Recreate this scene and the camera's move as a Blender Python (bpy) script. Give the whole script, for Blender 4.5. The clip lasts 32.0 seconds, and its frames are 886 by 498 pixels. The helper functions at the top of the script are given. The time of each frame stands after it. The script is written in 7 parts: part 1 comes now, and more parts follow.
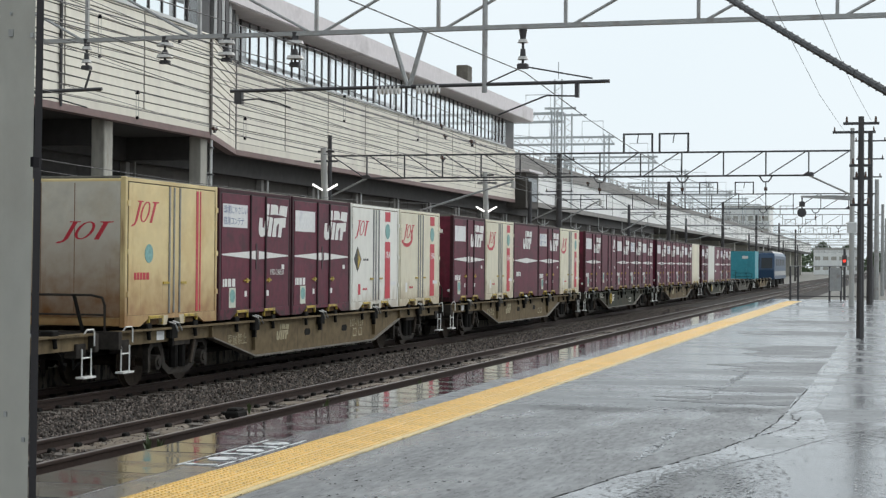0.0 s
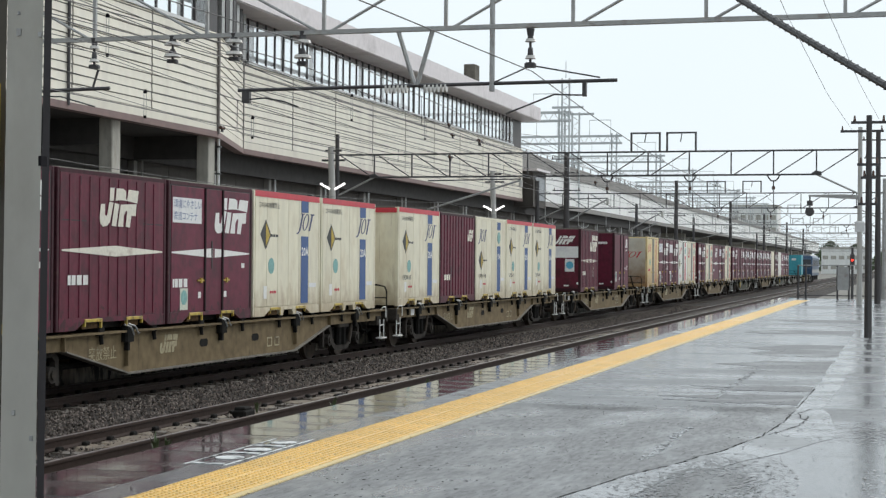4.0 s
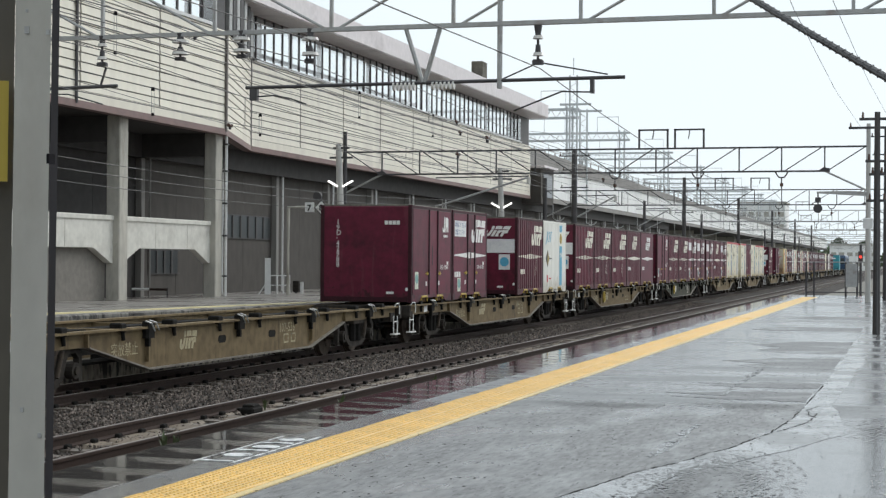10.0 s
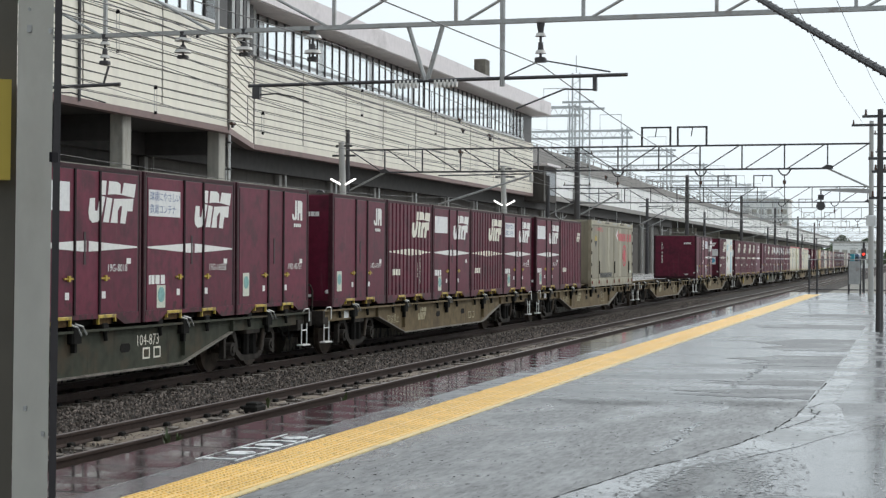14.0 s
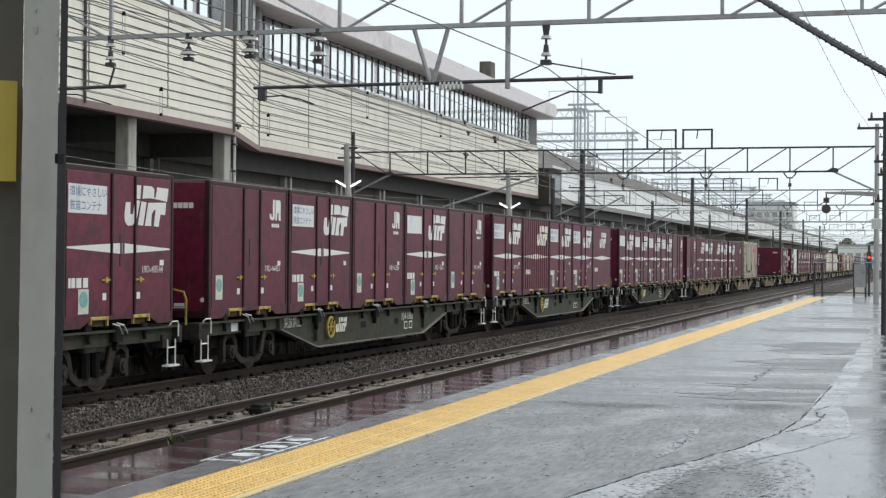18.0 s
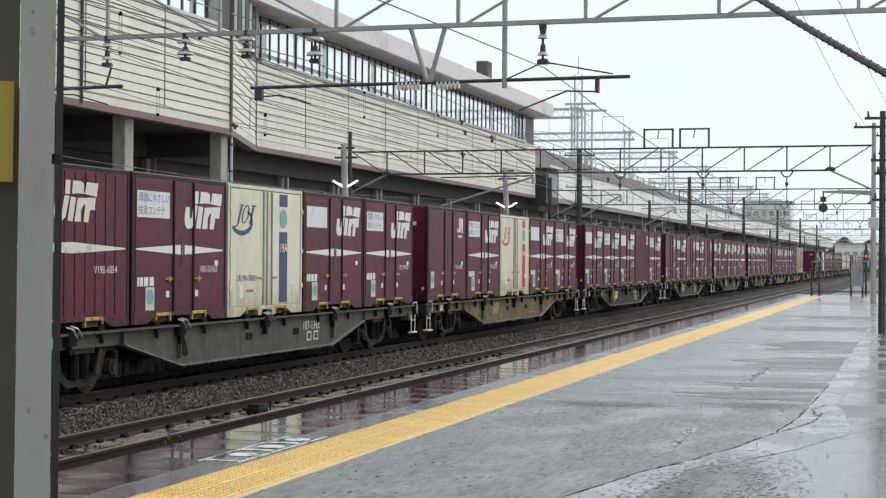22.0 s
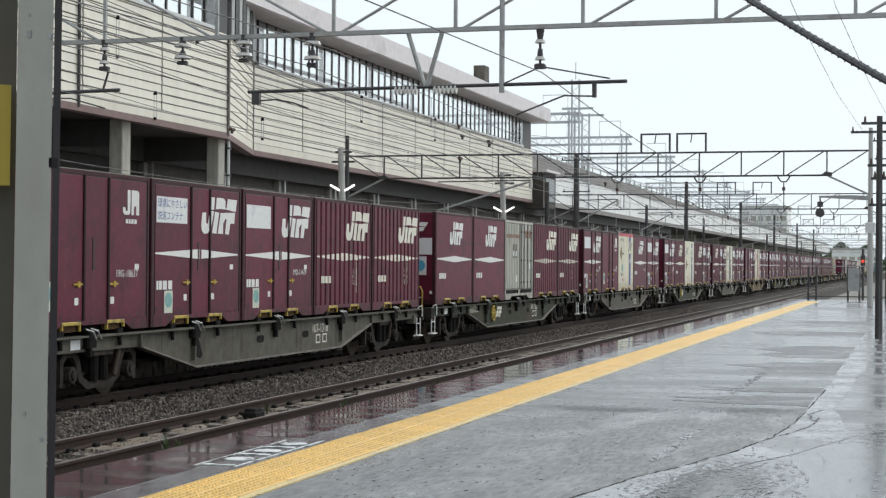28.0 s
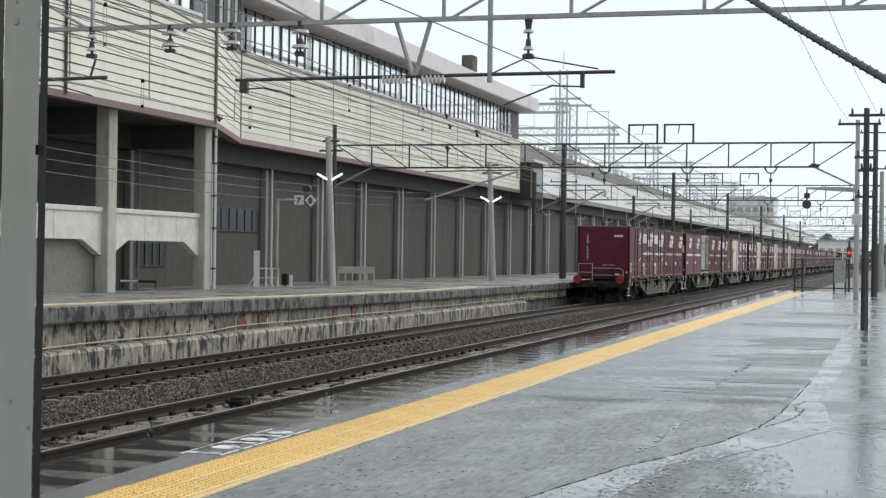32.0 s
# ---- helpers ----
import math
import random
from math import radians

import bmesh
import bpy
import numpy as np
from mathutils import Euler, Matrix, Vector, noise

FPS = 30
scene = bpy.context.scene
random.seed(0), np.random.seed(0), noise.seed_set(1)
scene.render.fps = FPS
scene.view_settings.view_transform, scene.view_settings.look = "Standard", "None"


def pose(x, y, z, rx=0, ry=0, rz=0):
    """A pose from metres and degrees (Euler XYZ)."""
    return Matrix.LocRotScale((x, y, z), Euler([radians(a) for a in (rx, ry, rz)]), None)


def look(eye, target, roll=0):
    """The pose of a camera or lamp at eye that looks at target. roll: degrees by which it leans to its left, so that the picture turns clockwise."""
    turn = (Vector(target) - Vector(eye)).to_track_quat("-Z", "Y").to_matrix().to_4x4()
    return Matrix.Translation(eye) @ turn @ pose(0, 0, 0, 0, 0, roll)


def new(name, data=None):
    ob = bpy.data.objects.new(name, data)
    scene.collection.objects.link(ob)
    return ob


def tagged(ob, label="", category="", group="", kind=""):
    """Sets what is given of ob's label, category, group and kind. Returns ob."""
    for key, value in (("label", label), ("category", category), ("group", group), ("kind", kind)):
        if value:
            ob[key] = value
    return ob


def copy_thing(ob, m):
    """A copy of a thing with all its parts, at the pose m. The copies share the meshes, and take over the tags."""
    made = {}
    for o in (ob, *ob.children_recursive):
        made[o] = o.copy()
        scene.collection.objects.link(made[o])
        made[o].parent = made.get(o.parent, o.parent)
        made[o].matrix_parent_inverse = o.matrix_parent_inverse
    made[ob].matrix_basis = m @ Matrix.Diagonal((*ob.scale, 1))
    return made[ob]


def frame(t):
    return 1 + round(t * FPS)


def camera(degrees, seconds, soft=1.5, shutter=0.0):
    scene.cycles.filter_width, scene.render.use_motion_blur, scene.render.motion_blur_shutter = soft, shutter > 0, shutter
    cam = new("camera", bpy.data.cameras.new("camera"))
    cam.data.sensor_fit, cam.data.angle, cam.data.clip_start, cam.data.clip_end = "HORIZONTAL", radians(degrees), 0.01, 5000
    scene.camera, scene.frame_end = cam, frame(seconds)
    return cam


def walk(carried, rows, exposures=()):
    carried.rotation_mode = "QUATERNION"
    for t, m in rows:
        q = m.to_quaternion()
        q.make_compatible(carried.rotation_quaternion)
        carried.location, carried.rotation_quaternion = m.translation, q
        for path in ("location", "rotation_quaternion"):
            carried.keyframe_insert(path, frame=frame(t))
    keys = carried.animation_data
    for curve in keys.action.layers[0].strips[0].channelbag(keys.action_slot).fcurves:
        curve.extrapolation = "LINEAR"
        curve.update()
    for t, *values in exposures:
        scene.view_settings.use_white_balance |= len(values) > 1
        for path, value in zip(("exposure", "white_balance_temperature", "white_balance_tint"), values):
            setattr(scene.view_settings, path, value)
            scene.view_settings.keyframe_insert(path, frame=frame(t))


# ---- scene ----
# ---------------------------------------------------------------- camera
EYE = Vector((0.0, 0.0, 2.167))
VIEW = (
    (0, 15.528, 0.539, 0.465), (0.5, 15.582, 0.536, 0.417), (1, 15.612, 0.456, 0.336), (1.5, 15.672, 0.365, 0.312), (2, 15.707, 0.338, 0.352),
    (2.5, 15.741, 0.377, 0.424), (3, 15.746, 0.434, 0.487), (3.5, 15.767, 0.494, 0.49), (5.5, 15.932, 0.525, 0.384), (6, 16.064, 0.55, 0.33),
    (6.5, 16.115, 0.521, 0.172), (7, 16.178, 0.449, 0.144), (7.5, 16.219, 0.418, 0.256), (8, 16.222, 0.418, 0.26), (8.5, 16.148, 0.407, 0.363),
    (9, 16.062, 0.352, 0.328), (9.5, 16.038, 0.343, 0.418), (10, 16.059, 0.403, 0.419), (10.5, 16.079, 0.43, 0.366), (11, 16.106, 0.377, 0.141),
    (11.5, 16.108, 0.358, 0.265), (12, 16.16, 0.358, 0.355), (12.5, 16.2, 0.397, 0.46), (13, 16.154, 0.386, 0.482), (13.5, 16.132, 0.333, 0.307),
    (14, 16.158, 0.328, 0.345), (14.5, 16.212, 0.357, 0.502), (16.5, 16.287, 0.35, 0.444), (17, 16.318, 0.374, 0.465), (17.5, 16.332, 0.397, 0.494),
    (18, 16.336, 0.406, 0.458), (18.5, 16.345, 0.405, 0.439), (19, 16.293, 0.39, 0.489), (19.5, 16.251, 0.325, 0.263), (20, 16.244, 0.333, 0.299),
    (20.5, 16.221, 0.404, 0.429), (21, 16.209, 0.435, 0.37), (21.5, 16.199, 0.402, 0.276), (22, 16.237, 0.393, 0.353), (22.5, 16.308, 0.453, 0.44),
    (23, 16.341, 0.512, 0.549), (23.5, 16.341, 0.489, 0.378), (24, 16.337, 0.465, 0.394), (24.5, 16.318, 0.48, 0.487), (25, 16.302, 0.522, 0.587),
    (25.5, 16.266, 0.532, 0.457), (27.5, 16.241, 0.618, 0.587), (28, 16.133, 0.546, 0.437), (28.5, 16.061, 0.472, 0.483), (29, 16.025, 0.455, 0.574),
    (29.5, 15.978, 0.434, 0.606), (30, 15.866, 0.41, 0.661), (30.5, 15.777, 0.354, 0.651), (31, 15.747, 0.284, 0.592), (31.5, 15.719, 0.224, 0.597),
    (32, 15.679, 0.185, 0.739),
)


def view(yaw, pitch, roll):
    a, b = radians(yaw), radians(pitch)
    way = Vector((-math.sin(a) * math.cos(b), math.cos(a) * math.cos(b), math.sin(b)))
    return look(EYE, EYE + way * 50.0, roll)


cam = camera(30.28, 32.0, soft=1.3)
walk(cam, [(t, view(*angles)) for t, *angles in VIEW], exposures=((0.0, 0.06), (3.0, 0.09), (6.0, 0.17), (32.0, 0.17)))

# ---------------------------------------------------------------- sky and light
world = bpy.data.worlds.new("overcast_sky")
scene.world = world
world.use_nodes = True
wn, wl = world.node_tree.nodes, world.node_tree.links
wn.clear()
w_out = wn.new("ShaderNodeOutputWorld")
w_bg = wn.new("ShaderNodeBackground")
w_sky = wn.new("ShaderNodeTexSky")
w_sky.sky_type, w_sky.sun_disc = "NISHITA", False
w_sky.sun_elevation, w_sky.sun_rotation = radians(40), radians(31)
w_sky.air_density, w_sky.dust_density = 1.0, 4.0
w_gain = wn.new("ShaderNodeMix")
w_gain.data_type, w_gain.blend_type = "RGBA", "MULTIPLY"
w_gain.inputs[0].default_value = 1.0
w_gain.inputs[7].default_value = (0.06, 0.06, 0.06, 1)
w_tex = wn.new("ShaderNodeTexCoord")
w_noise = wn.new("ShaderNodeTexNoise")
w_noise.inputs["Scale"].default_value = 1.6
w_noise.inputs["Detail"].default_value = 4.0
w_ramp = wn.new("ShaderNodeValToRGB")
w_ramp.color_ramp.elements[0].position, w_ramp.color_ramp.elements[0].color = 0.3, (0.765, 0.87, 0.935, 1)
w_ramp.color_ramp.elements[1].position, w_ramp.color_ramp.elements[1].color = 0.7, (0.87, 0.945, 0.985, 1)
w_mix = wn.new("ShaderNodeMix")
w_mix.data_type = "RGBA"
w_mix.inputs[0].default_value = 0.94
wl.new(w_sky.outputs[0], w_gain.inputs[6])
wl.new(w_tex.outputs["Generated"], w_noise.inputs["Vector"])
wl.new(w_noise.outputs["Fac"], w_ramp.inputs[0])
wl.new(w_gain.outputs[2], w_mix.inputs[6])
wl.new(w_ramp.outputs[0], w_mix.inputs[7])
w_dot = wn.new("ShaderNodeVectorMath")
w_dot.operation = "DOT_PRODUCT"
w_dot.inputs[1].default_value = (0.30, 0.77, 0.56)
w_veil = wn.new("ShaderNodeMapRange")
w_veil.inputs[1].default_value, w_veil.inputs[2].default_value = -1.0, 0.75
w_veil.inputs[3].default_value, w_veil.inputs[4].default_value = 0.70, 1.0
w_lit = wn.new("ShaderNodeVectorMath")
w_lit.operation = "SCALE"
wl.new(w_tex.outputs["Generated"], w_dot.inputs[0])
wl.new(w_dot.outputs["Value"], w_veil.inputs[0])
wl.new(w_mix.outputs[2], w_lit.inputs[0])
wl.new(w_veil.outputs[0], w_lit.inputs["Scale"])
wl.new(w_lit.outputs[0], w_bg.inputs[0])
w_bg.inputs[1].default_value = 1.02
wl.new(w_bg.outputs[0], w_out.inputs[0])
sun = new("sun", bpy.data.lights.new("sun", "SUN"))
sun.data.energy, sun.data.angle, sun.data.color = 1.5, radians(40), (1.0, 0.98, 0.95)
sun.matrix_world = look((36, 60, 58), (0, 0, 0))


# ---------------------------------------------------------------- materials
def material(name, base, rough=0.6, metal=0.0, grain=0.12, scale=8.0, stain=None, stain_scale=0.7, stain_at=0.55,
             bump=0.0, spread=0.0, streak=False, coat=0.0, stain_width=0.18, wet=None, drip=None, shuffle=False, low=None, island=0.0, spec=0.5, along=1.0):
    """Base colour with fine grain, larger stains, optional per-object spread, bump and wet patches."""
    mat = bpy.data.materials.new(name)
    mat.use_nodes = True
    n, l = mat.node_tree.nodes, mat.node_tree.links
    bsdf = n["Principled BSDF"]
    tex = n.new("ShaderNodeTexCoord")
    mapped = n.new("ShaderNodeMapping")
    if streak:
        mapped.inputs["Scale"].default_value = (1, 1, 0.12 if streak is True else streak)
    if along != 1.0:
        mapped.inputs["Scale"].default_value = (1, along, 1)
    l.new(tex.outputs["Object"], mapped.inputs[0])
    if shuffle or drip:
        # every object gets its own stretch of the pattern
        who = n.new("ShaderNodeObjectInfo")
        far_off = n.new("ShaderNodeMath")
        far_off.operation = "MULTIPLY"
        far_off.inputs[1].default_value = 40.0
        l.new(who.outputs["Random"], far_off.inputs[0])
        l.new(far_off.outputs[0], mapped.inputs["Location"])
    fine = n.new("ShaderNodeTexNoise")
    fine.inputs["Scale"].default_value, fine.inputs["Detail"].default_value = scale, 6.0
    l.new(mapped.outputs[0], fine.inputs["Vector"])
    hsv = n.new("ShaderNodeHueSaturation")
    hsv.inputs["Color"].default_value = (*base, 1)
    rng = n.new("ShaderNodeMapRange")
    rng.inputs[1].default_value, rng.inputs[2].default_value = 0.25, 0.75
    rng.inputs[3].default_value, rng.inputs[4].default_value = 1 - grain, 1 + grain
    l.new(fine.outputs["Fac"], rng.inputs[0])
    value = rng.outputs[0]
    if spread:
        info = n.new("ShaderNodeObjectInfo")
        sp = n.new("ShaderNodeMapRange")
        sp.inputs[3].default_value, sp.inputs[4].default_value = 1 - spread, 1 + spread
        l.new(info.outputs["Random"], sp.inputs[0])
        mul = n.new("ShaderNodeMath")
        mul.operation = "MULTIPLY"
        l.new(value, mul.inputs[0])
        l.new(sp.outputs[0], mul.inputs[1])
        value = mul.outputs[0]
    if island:
        # each loose piece of a joined mesh gets its own brightness
        gi = n.new("ShaderNodeNewGeometry")
        ir = n.new("ShaderNodeMapRange")
        ir.inputs[3].default_value, ir.inputs[4].default_value = 1 - island, 1 + island
        l.new(gi.outputs["Random Per Island"], ir.inputs[0])
        im = n.new("ShaderNodeMath")
        im.operation = "MULTIPLY"
        l.new(value, im.inputs[0])
        l.new(ir.outputs[0], im.inputs[1])
        value = im.outputs[0]
    l.new(value, hsv.inputs["Value"])
    colour = hsv.outputs[0]
    if stain:
        big = n.new("ShaderNodeTexNoise")
        big.inputs["Scale"].default_value, big.inputs["Detail"].default_value = stain_scale, 8.0
        big.inputs["Roughness"].default_value = 0.65
        l.new(mapped.outputs[0], big.inputs["Vector"])
        step = n.new("ShaderNodeMapRange")
        step.inputs[1].default_value, step.inputs[2].default_value = stain_at, stain_at + stain_width
        l.new(big.outputs["Fac"], step.inputs[0])
        mix = n.new("ShaderNodeMix")
        mix.data_type = "RGBA"
        mix.inputs[7].default_value = (*stain, 1)
        l.new(step.outputs[0], mix.inputs[0])
        l.new(colour, mix.inputs[6])
        colour = mix.outputs[2]
    if drip:
        # drip[0]: colour, drip[1]: threshold; long vertical runs of dirt or rust
        run = n.new("ShaderNodeTexNoise")
        run.inputs["Scale"].default_value, run.inputs["Detail"].default_value = 1.0, 7.0
        run.inputs["Roughness"].default_value = 0.7
        rm = n.new("ShaderNodeMapping")
        rm.inputs["Scale"].default_value = (7, 7, 0.55)
        l.new(mapped.outputs[0], rm.inputs[0])
        l.new(rm.outputs[0], run.inputs["Vector"])
        rs = n.new("ShaderNodeMapRange")
        rs.inputs[1].default_value, rs.inputs[2].default_value, rs.inputs[4].default_value = drip[1], drip[1] + 0.16, drip[2]
        l.new(run.outputs["Fac"], rs.inputs[0])
        rx = n.new("ShaderNodeMix")
        rx.data_type = "RGBA"
        rx.inputs[7].default_value = (*drip[0], 1)
        l.new(rs.outputs[0], rx.inputs[0])
        l.new(colour, rx.inputs[6])
        colour = rx.outputs[2]
    if low:
        # low[0]: rust or grime that has climbed from the foot of the wall, low[1]: how high, broken up by noise
        sep = n.new("ShaderNodeSeparateXYZ")
        l.new(tex.outputs["Object"], sep.inputs[0])
        rough_edge = n.new("ShaderNodeMath")
        rough_edge.operation, rough_edge.inputs[1].default_value = "MULTIPLY_ADD", -1.6
        l.new(fine.outputs["Fac"], rough_edge.inputs[0])
        l.new(sep.outputs[2], rough_edge.inputs[2])
        lr = n.new("ShaderNodeMapRange")
        lr.inputs[1].default_value, lr.inputs[2].default_value = low[1] - 0.8, -0.8
        lr.inputs[4].default_value = low[2]
        l.new(rough_edge.outputs[0], lr.inputs[0])
        lm = n.new("ShaderNodeMix")
        lm.data_type = "RGBA"
        lm.inputs[7].default_value = (*low[0], 1)
        l.new(lr.outputs[0], lm.inputs[0])
        l.new(colour, lm.inputs[6])
        colour = lm.outputs[2]
    l.new(colour, bsdf.inputs["Base Color"])
    bsdf.inputs["Roughness"].default_value, bsdf.inputs["Metallic"].default_value = rough, metal
    bsdf.inputs["Coat Weight"].default_value = coat
    bsdf.inputs["Specular IOR Level"].default_value = spec
    bsdf.inputs["Coat Roughness"].default_value = 0.15
    if wet:
        # wet[0]: noise scale, wet[1]: threshold, wet[2]: roughness where water stands
        pool = n.new("ShaderNodeTexNoise")
        pool.inputs["Scale"].default_value, pool.inputs["Detail"].default_value = wet[0], 5.0
        pm = n.new("ShaderNodeMapping")
        pm.inputs["Scale"].default_value = wet[3] if len(wet) > 3 else (1, 1, 1)
        l.new(tex.outputs["Object"], pm.inputs[0])
        l.new(pm.outputs[0], pool.inputs["Vector"])
        pr = n.new("ShaderNodeMapRange")
        pr.inputs[1].default_value, pr.inputs[2].default_value = wet[1] - 0.07, wet[1] + 0.07
        pr.inputs[3].default_value, pr.inputs[4].default_value = rough, wet[2]
        l.new(pool.outputs["Fac"], pr.inputs[0])
        l.new(pr.outputs[0], bsdf.inputs["Roughness"])
    if bump:
        b = n.new("ShaderNodeBump")
        b.inputs["Strength"].default_value, b.inputs["Distance"].default_value = bump, 0.02
        l.new(fine.outputs["Fac"], b.inputs["Height"])
        if wet:
            inv = n.new("ShaderNodeMapRange")
            inv.inputs[1].default_value, inv.inputs[2].default_value = wet[1] - 0.07, wet[1] + 0.07
            inv.inputs[3].default_value, inv.inputs[4].default_value = bump, bump * 0.12
            l.new(pool.outputs["Fac"], inv.inputs[0])
            l.new(inv.outputs[0], b.inputs["Strength"])
        l.new(b.outputs[0], bsdf.inputs["Normal"])
    return mat


M = {}
M["asphalt"] = material("wet_asphalt", (0.12, 0.123, 0.128), 0.36, grain=0.5, scale=16, stain=(0.05, 0.052, 0.055), stain_scale=22, stain_at=0.58,
                        stain_width=0.08, bump=0.35, along=0.25, wet=(0.6, 0.44, 0.17, (0.4, 1.3, 1)))
M["asphalt_rough"] = material("rough_asphalt", (0.15, 0.151, 0.153), 0.44, grain=0.55, scale=20, stain=(0.028, 0.028, 0.03), stain_scale=30, stain_at=0.57,
                              stain_width=0.06, bump=0.4, along=0.22, wet=(1.5, 0.55, 0.24, (0.9, 0.35, 1)))
M["slab"] = material("wet_slab", (0.058, 0.053, 0.05), 0.2, grain=0.35, scale=18, stain=(0.13, 0.122, 0.112), stain_scale=2.2, stain_at=0.56, bump=0.1,
                     spread=0.2, wet=(1.2, 0.44, 0.05))
M["screed"] = material("wet_cement_screed", (0.195, 0.20, 0.205), 0.32, grain=0.3, scale=9, stain=(0.10, 0.104, 0.108), stain_scale=2.2, stain_at=0.54,
                       stain_width=0.25, bump=0.2, wet=(1.1, 0.48, 0.15))
M["yellow_tile"] = material("yellow_tactile", (0.72, 0.45, 0.12), 0.38, grain=0.28, scale=30, stain=(0.45, 0.30, 0.10), stain_scale=2.5,
                            stain_at=0.58, spread=0.07, bump=0.1)
M["far_yellow"] = material("faded_yellow_strip", (0.62, 0.54, 0.30), 0.5, grain=0.3, scale=9, stain=(0.24, 0.22, 0.16), stain_scale=1.2, stain_at=0.5)
M["pale_line"] = material("pale_line", (0.66, 0.50, 0.22), 0.4, grain=0.25, scale=40, stain=(0.34, 0.29, 0.2), stain_scale=3.0)
M["white_line"] = material("white_line", (0.72, 0.73, 0.73), 0.35, grain=0.2, scale=40, stain=(0.09, 0.09, 0.09), stain_scale=7.0, stain_at=0.50, stain_width=0.1)
M["ballast"] = material("ballast_stone", (0.135, 0.110, 0.095), 0.8, grain=0.4, scale=14, stain=(0.20, 0.185, 0.17), stain_scale=9, bump=0.5, island=0.8, spec=0.3)
M["bed"] = material("dark_ballast_bed", (0.036, 0.031, 0.028), 0.85, grain=0.7, scale=18, stain=(0.09, 0.078, 0.068), stain_scale=22, stain_at=0.56, stain_width=0.05, bump=0.6, spec=0.15)
M["soil"] = material("muddy_soil", (0.16, 0.125, 0.09), 0.7, grain=0.4, scale=8, stain=(0.08, 0.07, 0.06), stain_scale=1.5, bump=0.5)
M["sleeper"] = material("concrete_sleeper", (0.15, 0.128, 0.108), 0.7, grain=0.25, scale=12, stain=(0.1, 0.08, 0.07), stain_scale=2, spread=0.15, shuffle=True)
M["rail"] = material("rusty_rail", (0.045, 0.030, 0.025), 0.6, metal=0.2, grain=0.3, scale=20, stain=(0.05, 0.035, 0.03), stain_scale=3, spec=0.15)
M["rail_head"] = material("worn_rail_head", (0.28, 0.25, 0.24), 0.38, metal=0.7, grain=0.2, scale=30, stain=(0.16, 0.1, 0.07), stain_scale=2)
M["asphalt_patch"] = material("rough_asphalt_patch", (0.105, 0.106, 0.11), 0.44, grain=0.5, scale=18, stain=(0.035, 0.035, 0.037), stain_scale=24, stain_at=0.57,
                              stain_width=0.08, bump=0.4, along=0.2, wet=(1.2, 0.58, 0.24, (0.5, 0.8, 1)))
M["cap_concrete"] = material("dark_coping_concrete", (0.27, 0.255, 0.24), 0.7, grain=0.2, scale=1.2, stain=(0.16, 0.15, 0.14), stain_scale=0.3)
M["viaduct"] = material("pale_viaduct_concrete", (0.86, 0.86, 0.84), 0.7, grain=0.08, scale=1.5, stain=(0.62, 0.62, 0.60), stain_scale=0.15, streak=True)
M["zinc"] = material("zinc_lattice", (0.58, 0.60, 0.61), 0.55, metal=0.1, grain=0.1)
M["old_concrete"] = material("stained_coping_concrete", (0.135, 0.128, 0.115), 0.7, grain=0.6, scale=7, stain=(0.022, 0.02, 0.018), stain_scale=3.4,
                             stain_at=0.48, bump=0.5, streak=0.6, stain_width=0.08, drip=((0.46, 0.44, 0.40), 0.58, 0.85))
M["red_rust"] = material("red_rust_stain", (0.22, 0.055, 0.04), 0.7, grain=0.5, scale=12, stain=(0.16, 0.09, 0.065), stain_scale=5.0, stain_at=0.55)
M["pale_streak"] = material("lime_streaked_concrete", (0.30, 0.27, 0.22), 0.7, grain=0.65, scale=9, stain=(0.022, 0.019, 0.016), stain_scale=4.6,
                            stain_at=0.49, streak=0.4, stain_width=0.08, bump=0.5, drip=((0.66, 0.64, 0.60), 0.585, 0.9))
M["stone_face"] = material("stained_stone", (0.24, 0.205, 0.158), 0.72, grain=0.7, scale=8, stain=(0.02, 0.018, 0.015), stain_scale=4.4, stain_at=0.52, streak=0.55,
                           stain_width=0.07, bump=0.6, spread=0.4, drip=((0.60, 0.56, 0.49), 0.585, 0.9))
M["far_paving"] = material("far_platform_paving", (0.21, 0.195, 0.18), 0.5, grain=0.25, scale=10, stain=(0.14, 0.13, 0.12), stain_scale=0.6, wet=(0.5, 0.5, 0.2))
M["concrete"] = material("grey_concrete", (0.44, 0.42, 0.37), 0.75, grain=0.16, scale=5, stain=(0.25, 0.235, 0.20), stain_scale=1.3, streak=0.35, bump=0.1)
M["pale_concrete"] = material("pale_concrete", (0.64, 0.625, 0.57), 0.7, grain=0.12, scale=4, stain=(0.42, 0.40, 0.36), stain_scale=0.9, stain_at=0.5, stain_width=0.3, bump=0.08, drip=((0.26, 0.24, 0.21), 0.68, 0.5))
M["cladding"] = material("cream_metal_cladding", (0.78, 0.735, 0.63), 0.5, grain=0.06, scale=3, stain=(0.66, 0.61, 0.53), stain_scale=0.6,
                         streak=True, spread=0.03, stain_at=0.52)
M["joint"] = material("dark_joint", (0.13, 0.115, 0.105), 0.7, grain=0.2)
M["brown_trim"] = material("brown_trim", (0.20, 0.125, 0.115), 0.5, grain=0.12, scale=4, stain=(0.12, 0.08, 0.07))
M["roof_sheet"] = material("mauve_roof_sheet", (0.72, 0.665, 0.67), 0.45, grain=0.07, scale=3, stain=(0.55, 0.50, 0.50), stain_scale=0.5)
